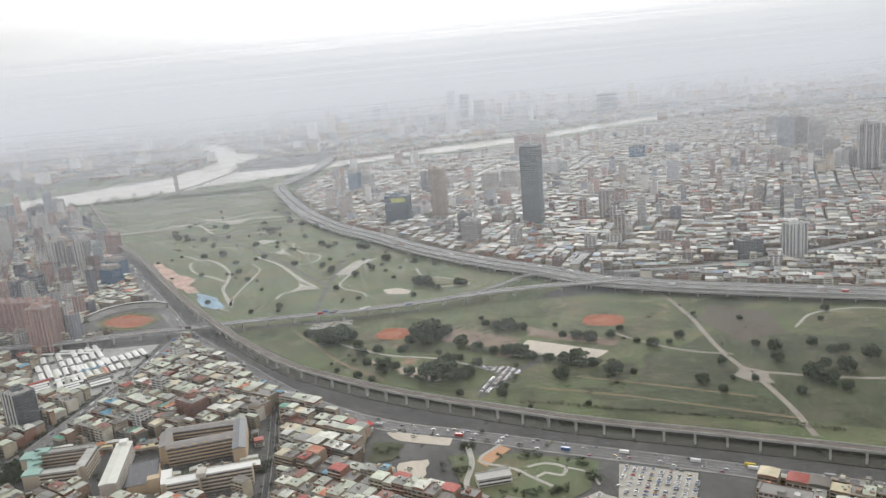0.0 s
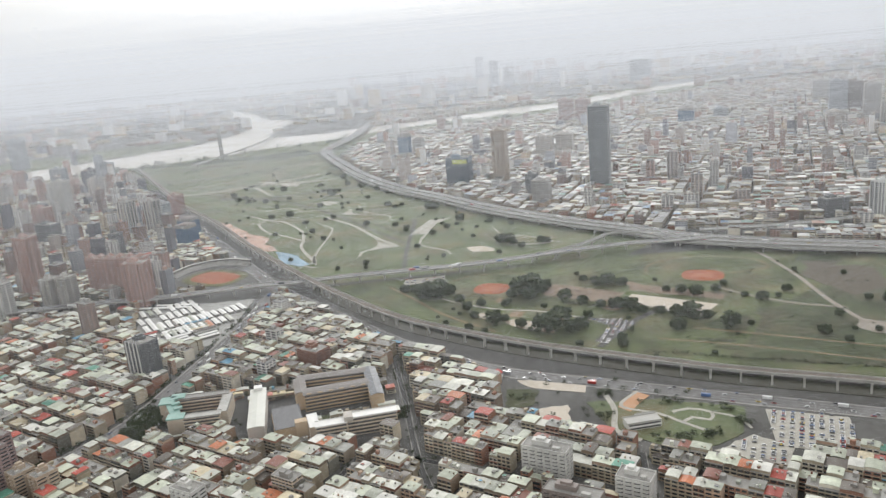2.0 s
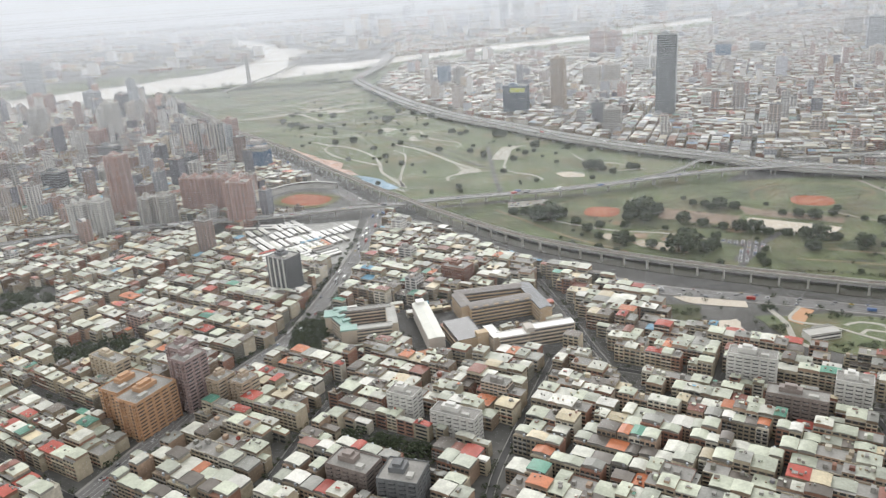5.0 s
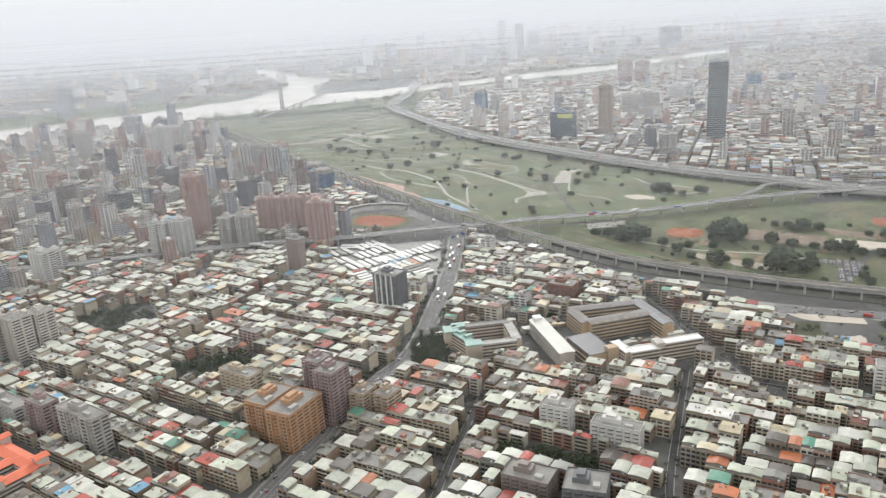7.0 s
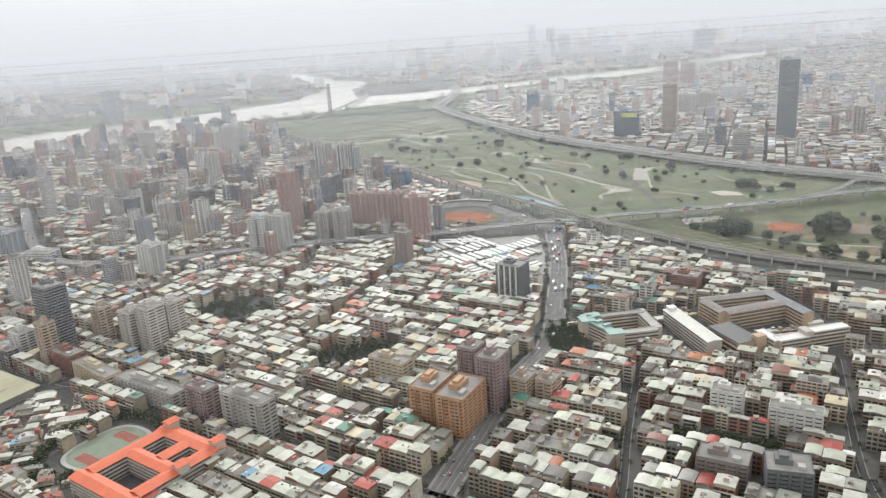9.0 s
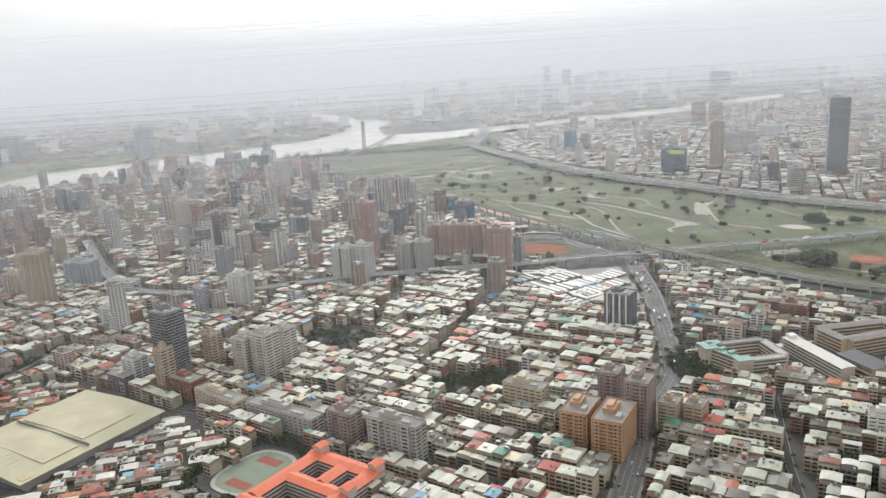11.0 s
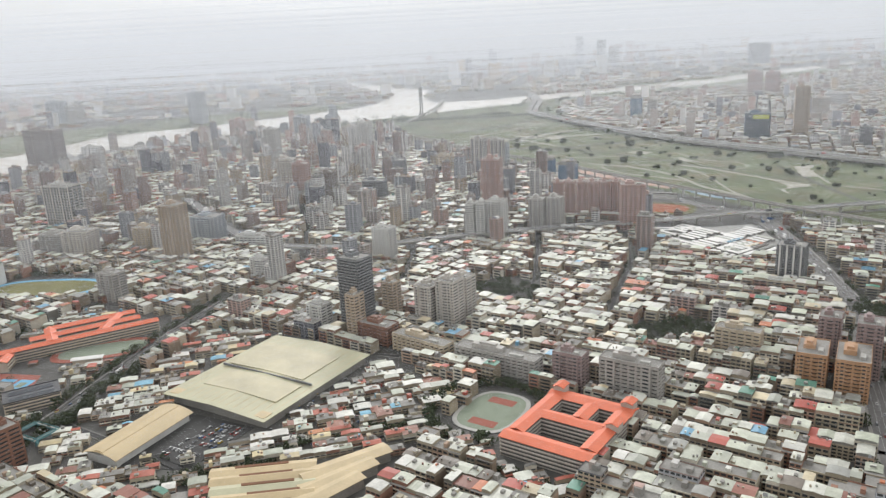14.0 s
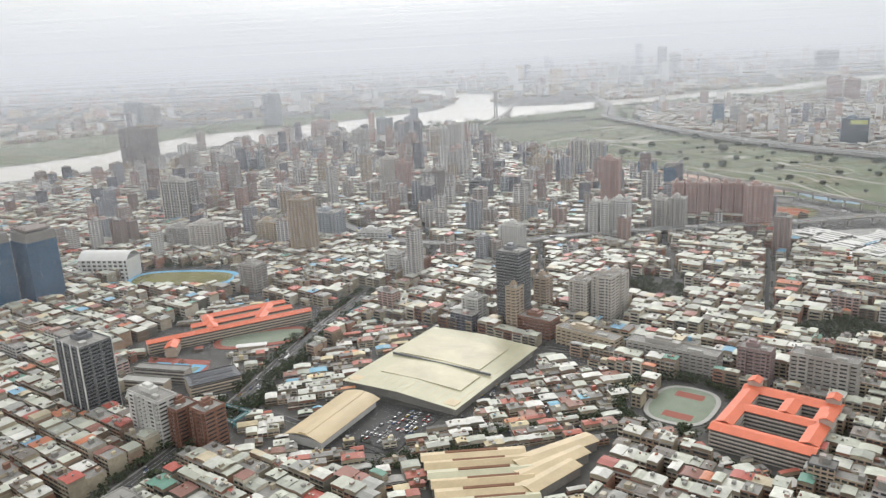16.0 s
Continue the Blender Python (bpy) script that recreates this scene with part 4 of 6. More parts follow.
for x, y, w, d, turn in FOOT:
    c, sn = math.cos(radians(turn)), math.sin(radians(turn))
    tight |= raster([(x + c * a * w / 2 - sn * b * d / 2, y + sn * a * w / 2 + c * b * d / 2) for a, b in ((-1, -1), (1, -1), (1, 1), (-1, 1))])
for line, r in ((VIADUCT, 18), (HIGHWAY, 21), (AVENUE, 15), (BOULEVARD, 15), (WESTROAD, 15), *[(q, 4.2) for q in STREETS]):
    stamp(tight, smooth(line, 5.0), r)
for x, y, w, d, h, a, st, c in TOWERS:
    tight |= plot(x, y, w, d, a, 2.5)
M_ROOF_YARD = mat("yard_roof_sheet", [(20, (0.56, 0.57, 0.50)), (12, (0.64, 0.63, 0.58)), (9, (0.44, 0.46, 0.38)), (9, (0.42, 0.13, 0.09)), (6, (0.30, 0.15, 0.11)), (8, (0.25, 0.24, 0.22)), (5, (0.58, 0.49, 0.30)), (2, (0.20, 0.42, 0.55)), (3, (0.52, 0.22, 0.10))],
                  0.6, "island", grain=0.12, stain=0.15, stain_scale=0.12, jitter=0.2)


def tight_free(x, y):
    i, j = int((x - GX0) / GSTEP), int((y - GY0) / GSTEP)
    return 0 <= i < GNX and 0 <= j < GNY and not tight[i, j]


def in_yards(x, y):
    return any(inside(CLEAR[k], x, y) for k in ("hall_yard", "rail_yard", "market_hall", "shed_lot", "cream_sheds", "red_school", "courts", "big_school", "ring_school", "orange_school", "field"))


district("yard_sheds", "crowded low sheds with patched sheet roofs", in_yards, 13, (7, 20), (7, 13), (2.8, 5.2), lambda x, y: 0.0, 15, clear_at=tight_free, lane=3.6, street=44, skip=0.10, area=(-1700, -200, 425, 1140), mats=[M_WALL, M_ROOF_YARD, M_GLASS, M_CONC, M_TOWERWALL])

# ---------------------------------------------------------------- towers
TONES = {"slate": (0.16, 0.165, 0.17), "ash": (0.62, 0.61, 0.58), "brick": (0.26, 0.14, 0.10), "umber": (0.26, 0.22, 0.20), "stone": (0.43, 0.41, 0.38),
         "tan": (0.46, 0.37, 0.28), "pale": (0.58, 0.54, 0.49), "steel": (0.40, 0.43, 0.46), "smoke": (0.20, 0.205, 0.21), "rose": (0.47, 0.32, 0.28),
         "mauve": (0.33, 0.25, 0.24), "amber": (0.50, 0.30, 0.175), "blue": (0.085, 0.138, 0.205), "cream": (0.52, 0.44, 0.33), "teal": (0.30, 0.33, 0.345),
         "navy": (0.07, 0.12, 0.19), "white": (0.66, 0.66, 0.64)}
TONE_MATS = {k: mat("facade_" + k, c, 0.65, grain=0.08, grain_scale=0.5, stain=0.12, stain_scale=0.05) for k, c in TONES.items()}
M_NET = {"blue": mat("blue_scaffold_net", (0.085, 0.145, 0.225), 0.9, grain=0.15, grain_scale=0.6, stain=0.2, stain_scale=0.08, bump=0.3)}
M_SIGN = plain("yellow_green_sign", (0.52, 0.55, 0.12))
WORDS = {"slate": "dark grey", "ash": "pale grey", "brick": "red-brown", "umber": "dark brown", "stone": "grey", "tan": "tan", "pale": "cream-grey", "steel": "blue-grey", "smoke": "dark glass",
         "rose": "pink-brown", "mauve": "mauve-brown", "amber": "orange-brown", "blue": "blue", "cream": "cream", "teal": "dark green-grey glass", "navy": "dark blue glass", "white": "white"}


def tower(x, y, w, d, h, turn, style, tone):
    m_wall = TONE_MATS[tone]
    floors = max(4, int(h / (3.4 if y < 1400 else 4.8 if y < 2200 else 6.0)))
    fh = h / floors
    kind = {"net": "tower block wrapped in blue scaffold netting", "glass": "glass office tower with floor lines"}.get(style, "apartment tower with rows of windows")
    t = thing("tower_block", WORDS[tone] + " " + kind if style != "net" else "unfinished " + kind, "building", m=put(x, y, 0, 0, 0, turn))
    core = Soup()
    inset = 0.7
    if style == "net":
        core.box(0, 0, 0, h * 0.98, w - 2, d - 2, 0, 0)
        part("frame", core, M_CONC, t)
        for sx, sy, pw, pd in ((0, -d / 2, w, 0.4), (0, d / 2, w, 0.4), (-w / 2, 0, 0.4, d), (w / 2, 0, 0.4, d)):
            s = Soup()
            s.box(sx, sy, 0, h * 0.86, pw, pd, 0, 0, base=True)
            part("netting", s, M_NET["blue"], t, "blue scaffold netting")
        s = Soup()
        for i in range(5):
            for j in (-0.4, 0.4):
                s.box((i - 2) * w / 5, j * d, h * 0.98, h * 1.06, 0.8, 0.8, 0, 0)
        s.box(0, 0, h, h * 1.02, w * 0.8, d * 0.8, 0, 0)
        part("rebar", s, TONE_MATS["umber"], t)
        return t
    bays = 1 if style == "glass" else max(2, int(w / 6.5))
    core.box(0, 0, 0, h, w - inset * 2, d - inset * 2, 0, 0)
    part("glazing", core, M_GLASS, t)
    st = Soup()
    band = {"band": 0.52, "frame": 0.30, "zebra": 0.5, "glass": 0.45 if tone == "smoke" else 0.28}[style]
    st.box(0, 0, fh * (1 - band), fh, w, d, 0, 0, base=True)
    if style != "glass":
        bw = w / bays
        for i in range(bays + 1):
            for sg in (-1, 1):
                st.box(-w / 2 + i * bw + (0.5 if i == 0 else -0.5 if i == bays else 0), sg * (d / 2 - 0.25), 0, fh * (1 - band), 1.5 if i in (0, bays) else 2.0, 0.7, 0, 0)
        for j in range(1, max(2, int(d / 9))):
            for sg in (-1, 1):
                st.box(sg * (w / 2 - 0.25), -d / 2 + j * d / max(2, int(d / 9)), 0, fh * (1 - band), 0.7, 2.2, 0, 0)
        if style == "band":
            for i in range(bays):
                st.box(-w / 2 + (i + 0.5) * bw, -d / 2 - 0.5, fh * 0.5, fh * 0.9, bw * 0.55, 1.2, 0, 0, base=True)
                st.box(-w / 2 + (i + 0.5) * bw, d / 2 + 0.5, fh * 0.5, fh * 0.9, bw * 0.55, 1.2, 0, 0, base=True)
    if style == "band" and h > 32 and w > 18:
        for sx in (-0.30, 0.30):
            for sg in (-1, 1):
                st.box(sx * w, sg * (d / 2 + 0.9), 0, fh * 0.97, w * 0.17, 2.2, 0, 0, base=True)
                st.face([(sx * w - w * 0.05, sg * (d / 2 + 2.03), fh * 0.35), (sx * w + w * 0.05, sg * (d / 2 + 2.03), fh * 0.35), (sx * w + w * 0.05, sg * (d / 2 + 2.03), fh * 0.8), (sx * w - w * 0.05, sg * (d / 2 + 2.03), fh * 0.8)], 1)
    me = st.mesh("storey", [m_wall, M_GLASS])
    for k in range(floors):
        part("storey", me, None, t, m=put(0, 0, k * fh))
    if style == "frame":
        trim = TONE_MATS["white"] if tone in ("slate", "ash", "steel", "white") else TONE_MATS["pale"]
        for i in (-1, -0.34, 0.34, 1):
            for sg in (-1, 1):
                s = Soup()
                s.box(i * (w / 2 - 0.6), sg * (d / 2 + 0.25), 0, h + 1.5, 1.7, 0.9, 0, 0)
                part("pilaster", s, trim, t, "white pilaster")
    if style == "zebra":
        for i in (-0.75, -0.25, 0.25, 0.75):
            for sg in (-1, 1):
                s = Soup()
                s.box(i * w / 2, sg * (d / 2 + 0.3), 0, h + 1, w * 0.06, 0.8, 0, 0)
                part("pilaster", s, TONE_MATS["white" if tone == "ash" else "ash"], t, "pale stripe")
    s = Soup()
    s.box(0, 0, h, h + 0.25, w, d, 0, 0)
    part("roof_slab", s, M_CONC, t)
    if tone == "navy":
        s = Soup()
        s.box(w * 0.12, -d / 2 - 0.3, h - 15, h - 4, w * 0.62, 0.6, 0, 0, base=True)
        part("sign", s, M_SIGN, t, "plain yellow-green sign panel")
    s = Soup()
    for a, b, pw, pd in ((0, -d / 2 + 0.2, w, 0.4), (0, d / 2 - 0.2, w, 0.4), (-w / 2 + 0.2, 0, 0.4, d - 0.8), (w / 2 - 0.2, 0, 0.4, d - 0.8)):
        s.box(a, b, h, h + 1.3, pw, pd, 0, 0)
    part("parapet", s, m_wall, t)
    s = Soup()
    s.box(-w * 0.12, d * 0.05, h, h + 4.5, w * 0.38, d * 0.42, 0, 0)
    s.box(-w * 0.12, d * 0.05, h + 4.5, h + 7.0, w * 0.2, d * 0.28, 0, 0)
    part("roof_room", s, m_wall, t)
    s = Soup()
    s.box(w * 0.25, -d * 0.2, h, h + 2.5, w * 0.16, d * 0.2, 0, 0)
    part("plant_unit", s, M_CONC_L, t)
    return t


for row in TOWERS:
    tower(*row)


# ---------------------------------------------------------------- schools, halls and sheds
M_TEAL = plain("teal_roof_paint", (0.27, 0.42, 0.37))
M_BEIGE = plain("beige_wall_tile", (0.56, 0.48, 0.38), 0.75)
M_BROWNROOF = plain("brown_grey_flat_roof", (0.26, 0.24, 0.225), 0.85)
M_TAN = plain("tan_wall_tile", (0.52, 0.40, 0.27), 0.75)
M_SLATEROOF = plain("slate_grey_roof_sheet", (0.20, 0.205, 0.215), 0.6)
M_GREYSTONE = plain("grey_beige_wall", (0.52, 0.48, 0.43), 0.8)
M_BLUE_C = plain("blue_court_paint", (0.16, 0.42, 0.62), 0.8)
M_GREEN_C = plain("green_court_paint", (0.25, 0.29, 0.22), 0.85)
M_TRACK = plain("red_running_track", (0.34, 0.12, 0.09), 0.9)
M_DARKROOF = plain("dark_roof_sheet", (0.10, 0.10, 0.105), 0.5)


M_PANE = mat("dusty_window_glass", (0.13, 0.13, 0.13), 0.35, grain=0.3, grain_scale=0.4)


def wing(t, u, v, L, D, H, turn, wall, roof, rise=2.5, floors=5, over=1.0, shape="gable"):
    """One range of a building on thing t: wall, a window row on each storey and side, ledges, a pitched or flat roof."""
    base = put(u, v, 0, 0, 0, turn)
    H += 0.13 * (len(t.children) % 5)          # ranges that meet differ a little in height
    s = Soup()
    s.box(0, 0, 0, H, L, D, 0, 0)
    w = part("wall", s, wall, t, m=base)
    fh = H / floors
    pane = Soup()
    pane.box(0, -D / 2 - 0.03, fh * 0.34, fh * 0.82, L - 2.0, 0.14, 0, 0, base=True)
    pm = pane.mesh("ribbon_window", [M_PANE])
    led = Soup()
    led.box(0, -D / 2 - 0.5, -0.2, 0.7, L, 1.0, 0, 0, base=True)
    lm = led.mesh("gallery", [wall])
    for k in range(floors):
        for half in (0, 180):
            part("ribbon_window", pm, None, w, m=put(0, 0, k * fh, 0, 0, half))
            if k:
                part("gallery", lm, None, w, m=put(0, 0, k * fh, 0, 0, half))
    s = Soup()
    if shape == "gable":
        s.arch(0, 0, H + 0.3, D + 2 * over, L + 2 * over, rise, math.pi / 2, 0, n=2, thick=0.5)
    elif shape == "vault":
        s.arch(0, 0, H + 0.3, D + 2 * over, L + 2 * over, rise, math.pi / 2, 0, n=8, thick=0.5)
    else:
        s.box(0, 0, H, H + 0.4, L + 0.8, D + 0.8, 0, 0, base=True)
        for sg in (-1, 1):
            s.box(0, sg * (D / 2 + 0.2), H + 0.4, H + 1.3, L + 0.8, 0.4, 0, 0)
    part("roof", s, roof, t, m=base)
    return w


def block_on(t, u, v, w, d, z0, z1, turn, m_, name="roof_room", label=""):
    s = Soup()
    s.box(0, 0, z0, z1, w, d, 0, 0)
    return part(name, s, m_, t, label, m=put(u, v, 0, 0, 0, turn))


# school with orange roofs round two courtyards
t = thing("school", "grey school with bright orange roofs round two courtyards", "school", m=put(-892, 571, 0, 0, 0, -37.5))
wing(t, 0, -41, 78, 15, 17, 0, M_GREYSTONE, M_ORANGE, 2.2)
wing(t, 0, 41, 78, 15, 17, 0, M_GREYSTONE, M_ORANGE, 2.2)
wing(t, 0, 2, 54, 13, 17, 0, M_GREYSTONE, M_ORANGE, 2.2)
wing(t, -32, 0, 68, 13, 17.4, 90, M_GREYSTONE, M_ORANGE, 2.2)
wing(t, 32, 0, 68, 13, 17.4, 90, M_GREYSTONE, M_ORANGE, 2.2)
wing(t, 4, 21, 26, 12, 17.8, 90, M_GREYSTONE, M_ORANGE, 2.2)
for u, v in ((-32, 46), (32, 46), (36, 6)):
    block_on(t, u, v, 11, 9, 17, 24, 0, M_GREYSTONE, "stair_tower")
    s = Soup()
    s.arch(0, 0, 24, 11, 13, 2.2, 0, 0, n=2, thick=0.5)
    part("stair_roof", s, M_ORANGE, t, m=put(u, v, 0))


def oval(name, label, x, y, a, b, turn, rings, z=0.5):
    """Nested oval sheets, each proud of the one below."""
    t = thing(name, label, "sports ground", m=put(x, y, 0, 0, 0, turn), kind="structure")
    for i, (k, m_) in enumerate(rings):
        s = Soup()
        n, hz = 40, z + i * 0.08
        pts = []
        for j in range(n):
            c, sn = math.cos(2 * math.pi * j / n), math.sin(2 * math.pi * j / n)
            pts.append((math.copysign(abs(c) ** 0.7, c) * (a - k), math.copysign(abs(sn) ** 0.7, sn) * (b - k), hz))
        s.face(pts)
        for j in range(n):
            p, q = pts[j], pts[(j + 1) % n]
            s.face([(p[0], p[1], 0), (q[0], q[1], 0), q, p])
        part("surface", s, m_, t)
    return t


oval("sports_ground", "school running track round a green court", -952, 630, 40, 31, 55, [(0, M_ROAD), (1.2, M_CONC_L), (5, M_GREEN_C)])
s = Soup()
s.box(0, 0, 0, 0.75, 26, 11, 0, 0)
part("court", s, M_TRACK, bpy.data.objects["sports_ground"], m=put(20, 0, 0, 0, 0, 90))
part("court", s, M_TRACK, bpy.data.objects["sports_ground"], m=put(-22, -3, 0, 0, 0, 90))

# market hall with the broad olive roof
t = thing("market_hall", "broad low market hall with pale olive sheet roof", "market hall", m=put(-1167, 723, 0, 0, 0, -33))
block_on(t, 0, 0, 126, 150, 0, 9, 0, M_CONC, "wall")
s = Soup()
s.arch(0, 0, 9.2, 132, 160, 2.8, 0, 0, n=2, thick=0.6)
part("roof", s, M_OLIVE, t)
for k, (u, v, w_, d_, z) in enumerate(((-6, 28, 98, 58, 11.2), (4, -30, 94, 36, 11.0))):
    s = Soup()
    s.arch(u, v, z, w_, d_, 1.4, 0, 0, n=2, thick=0.9)
    part("raised_roof", s, M_CREAM, t, "cream raised roof panel")
s = Soup()
s.box(0, -6, 10.2, 12.5, 118, 1.3, 0, 0)
part("clerestory", s, TONE_MATS["slate"], t)
s = Soup()
s.box(0, -70, 8.6, 9.9, 124, 11, 0, 0, base=True)
part("canopy", s, M_YELLOW, t, "cream yellow canopy")
for j in range(14):
    part("roof_seam", (lambda q: (q.box(0, 0, 0, 0.35, 0.7, 149, 0, 0), q)[1])(Soup()), M_YELLOW, t, m=put(-60 + j * 9.2, 0, 9.0 + 2.8 * (1 -  abs(-60 + j * 9.2) / 64)))

# long vaulted shed and its car park
t = thing("market_shed", "long cream shed with a vaulted sheet roof", "shed", m=put(-1264, 620, 0, 0, 0, 62))
block_on(t, 0, 0, 84, 34, 0, 8, 0, TONE_MATS["white"], "wall")
s = Soup()
s.arch(0, 0, 8.2, 40, 90, 4.5, math.pi / 2, 0, n=8, thick=0.5)
part("roof", s, M_YELLOW, t)
s = Soup()
s.arch(0, 0, 12.8, 9, 88, 0.8, math.pi / 2, 0, n=4, thick=0.9)
part("ridge_vent", s, M_YELLOW, t)
sheet("pavement", [(-1240, 669), (-1166, 628), (-1209, 562), (-1269, 579)], 0.5, M_ASPH, "asphalt car park beside the market shed", "car park")

# cream works roofs in parallel strips
rnd = random.Random(5)
for i in range(7):
    t = thing("works_shed", "long works shed with cream sheet roof", "shed", "works sheds", m=put(-1142 + i * 2, 546 - i * 13.0, 0, 0, 0, 4))
    L = 84 - i * 2
    block_on(t, 0, 0, L - 2, 12, 0, 8, 0, M_CONC, "wall")
    s = Soup()
    s.arch(0, 0, 8.2, 13.6, L, 2.2 if i % 2 else 1.4, math.pi / 2, 0, n=2, thick=0.4)
    part("roof", s, M_YELLOW if i not in (2, 5) else M_OLIVE, t)
    s = Soup()
    s.arch(rnd.uniform(-20, 10), 3, 9.9, 3, L * 0.5, 0.9, math.pi / 2, 0, n=2, thick=0.6)
    part("ridge_vent", s, plain("rust_roof_sheet", (0.30, 0.16, 0.10)) if i == 0 else bpy.data.materials["rust_roof_sheet"], t, "rust-brown ridge vent")
for i in range(3):
    t = thing("works_shed", "works shed with pale yellow sheet roof", "shed", "works sheds", m=put(-1077 - i * 4, 547 - i * 18, 0, 0, 0, 29 + i * 6))
    block_on(t, 0, 0, 72 - i * 11, 16, 0, 8.5, 0, M_CONC, "wall")
    s = Soup()
    s.arch(0, 0, 8.7, 18, 76 - i * 11, 1.6, math.pi / 2, 0, n=2, thick=0.4)
    part("roof", s, M_YELLOW, t)

# orange-roofed school with parallel ranges
t = thing("school", "school of long parallel ranges with orange roofs", "school", m=put(-1416, 847, 0, 0, 0, 28))
wing(t, 0, 0, 190, 12, 13, 0, M_BEIGE, M_ORANGE, 2.6, 4)
wing(t, 18, 24, 120, 12, 13, 0, M_BEIGE, M_ORANGE, 2.6, 4)
wing(t, 30, 48, 92, 12, 13, 0, M_BEIGE, M_ORANGE, 2.6, 4)
wing(t, -20, 24, 50, 11, 13.4, 90, M_BEIGE, M_ORANGE, 2.6, 4)
wing(t, 45, 24, 50, 12, 13.4, 62, M_BEIGE, M_ORANGE, 2.6, 4)
wing(t, -70, -16, 24, 12, 11, 70, M_BEIGE, M_ORANGE, 2.6, 3)
oval("sports_ground", "red running track round a green pitch", -1378, 836, 56, 27, 14, [(0, M_TRACK), (8, M_GREEN_C)])
t = thing("grandstand", "small white-roofed stand beside the track", "stand", m=put(-1383, 804, 0, 0, 0, 8))
block_on(t, 0, 0, 30, 7, 0, 5, 0, M_BEIGE, "wall")
s = Soup()
s.arch(0, 0, 5, 10, 34, 0.8, math.pi / 2, 0, n=4, thick=0.4)
part("roof", s, M_WHITE, t)
sheet("pavement", [(-1494, 791), (-1421, 774), (-1414, 727), (-1482, 741)], 0.5, M_TRACK, "red-painted sports court surface", "court")
for i in range(3):
    s = Soup()
    s.box(0, 0, 0.2, 0.62, 18, 24, 0, 0)
    s.box(0, 0, 0.2, 0.68, 8, 12, 0, 1)
    tagged(part("court", s, [M_BLUE_C, M_GREEN_C], m=put(-1474 + i * 21, 762 - i * 5, 0, 0, 0, -14)), "painted blue and green sports court", "court", kind="structure")
t = thing("school_hall", "beige hall with dark solar panels on its roof", "hall", m=put(-1397, 705, 0, 0, 0, 28))
wing(t, 0, 0, 50, 30, 13, 0, M_BEIGE, M_DARKROOF, 0.8, 4, shape="flat")
for i in (-1, 1):
    s = Soup()
    s.arch(0, i * 7.5, 13.8, 13, 40, 1.2, math.pi / 2, 0, n=2, thick=0.3)
    part("roof_panel", s, plain("solar_panel", (0.05, 0.055, 0.065), 0.3) if i < 0 else bpy.data.materials["solar_panel"], t, "dark roof panel")
t = thing("school_block", "grey flat-roofed school block", "school", m=put(-1456, 729, 0, 0, 0, -14))
wing(t, 0, 0, 60, 12, 14, 0, M_GREYSTONE, M_CONC, 1, 4, shape="flat")
wing(t, -4, -24, 50, 12, 11, 0, M_BEIGE, M_CONC_L, 1, 3, shape="flat")

# playing field with blue track, vaulted white hall
oval("sports_ground", "blue running track round a dry grass field", -1556, 1087, 84, 42, -6, [(0, M_BLUE_C), (9, mat("dry_field_grass", (0.20, 0.19, 0.075), 0.95, grain=0.1, stain=0.3, stain_scale=0.02))])
t = thing("assembly_hall", "white hall with rounded roof and pillared front", "hall", m=put(-1673, 1116, 0, 0, 0, -8))
wing(t, 0, 0, 78, 38, 30, 0, M_WHITE, M_WHITE, 10, 5, over=0.6, shape="vault")
for i in range(9):
    block_on(t, -34 + i * 8.5, -20, 2.2, 2.2, 0, 30, 0, M_WHITE, "pillar")

# courtyard school with teal roof edges, long teaching block, tan hall, beige school with two courtyards
t = thing("school", "beige courtyard school with teal roof edges", "school", m=put(-438, 783, 0, 0, 0, 6))
wing(t, 2, -25, 54, 10, 19, 0, M_BEIGE, M_CONC_L, 1.0, 5, shape="flat")
wing(t, 2, 25, 58, 10, 19, 0, M_BEIGE, M_CONC, 1.0, 5, shape="flat")
wing(t, -26, -2, 42, 10, 19, 112, M_BEIGE, M_TEAL, 1.0, 5, shape="flat")
wing(t, 30, 0, 46, 10, 19, 90, M_BEIGE, M_CONC_L, 1.0, 5, shape="flat")
for u, v, w_, d_ in ((-18, -25, 17, 12), (-36, 18, 15, 17), (-26, 27, 14, 10)):
    block_on(t, u, v, w_, d_, 0, 20.2, 0, M_BEIGE, "corner_block")
    block_on(t, u, v, w_ + 1.5, d_ + 1.5, 20.2, 21.6, 0, M_TEAL, "corner_roof", "teal corner roof")
for k in range(3):
    block_on(t, -30 + k * 5, 20 - k * 12, 9, 5, 19.5, 22, 22, M_TEAL, "roof_canopy", "teal roof canopy")
block_on(t, 4, 0, 34, 30, 0, 0.7, 0, M_TRACK, "courtyard")
t = thing("school_block", "long white-roofed teaching block", "school", m=put(-368, 766, 0, 0, 0, -79.5))
wing(t, 0, 0, 94, 16, 19, 0, M_GREYSTONE, plain("white_roof_sheet", (0.64, 0.64, 0.58)), 1.2, 5)
block_on(t, -44, 0, 9, 9, 19, 23.5, 0, M_WHITE)
t = thing("school_hall", "tan hall with a dark flat roof", "hall", m=put(-331, 741, 0, 0, 0, -74))
wing(t, 0, 0, 50, 29, 17, 0, M_TAN, M_DARKROOF, 1, 3, shape="flat")
block_on(t, 24, 12, 9, 12, 0, 22, 0, M_TAN, "stair_tower")
t = thing("school", "white-roofed beige school range with a stepped front", "school", m=put(-258, 722, 0, 0, 0, 10))
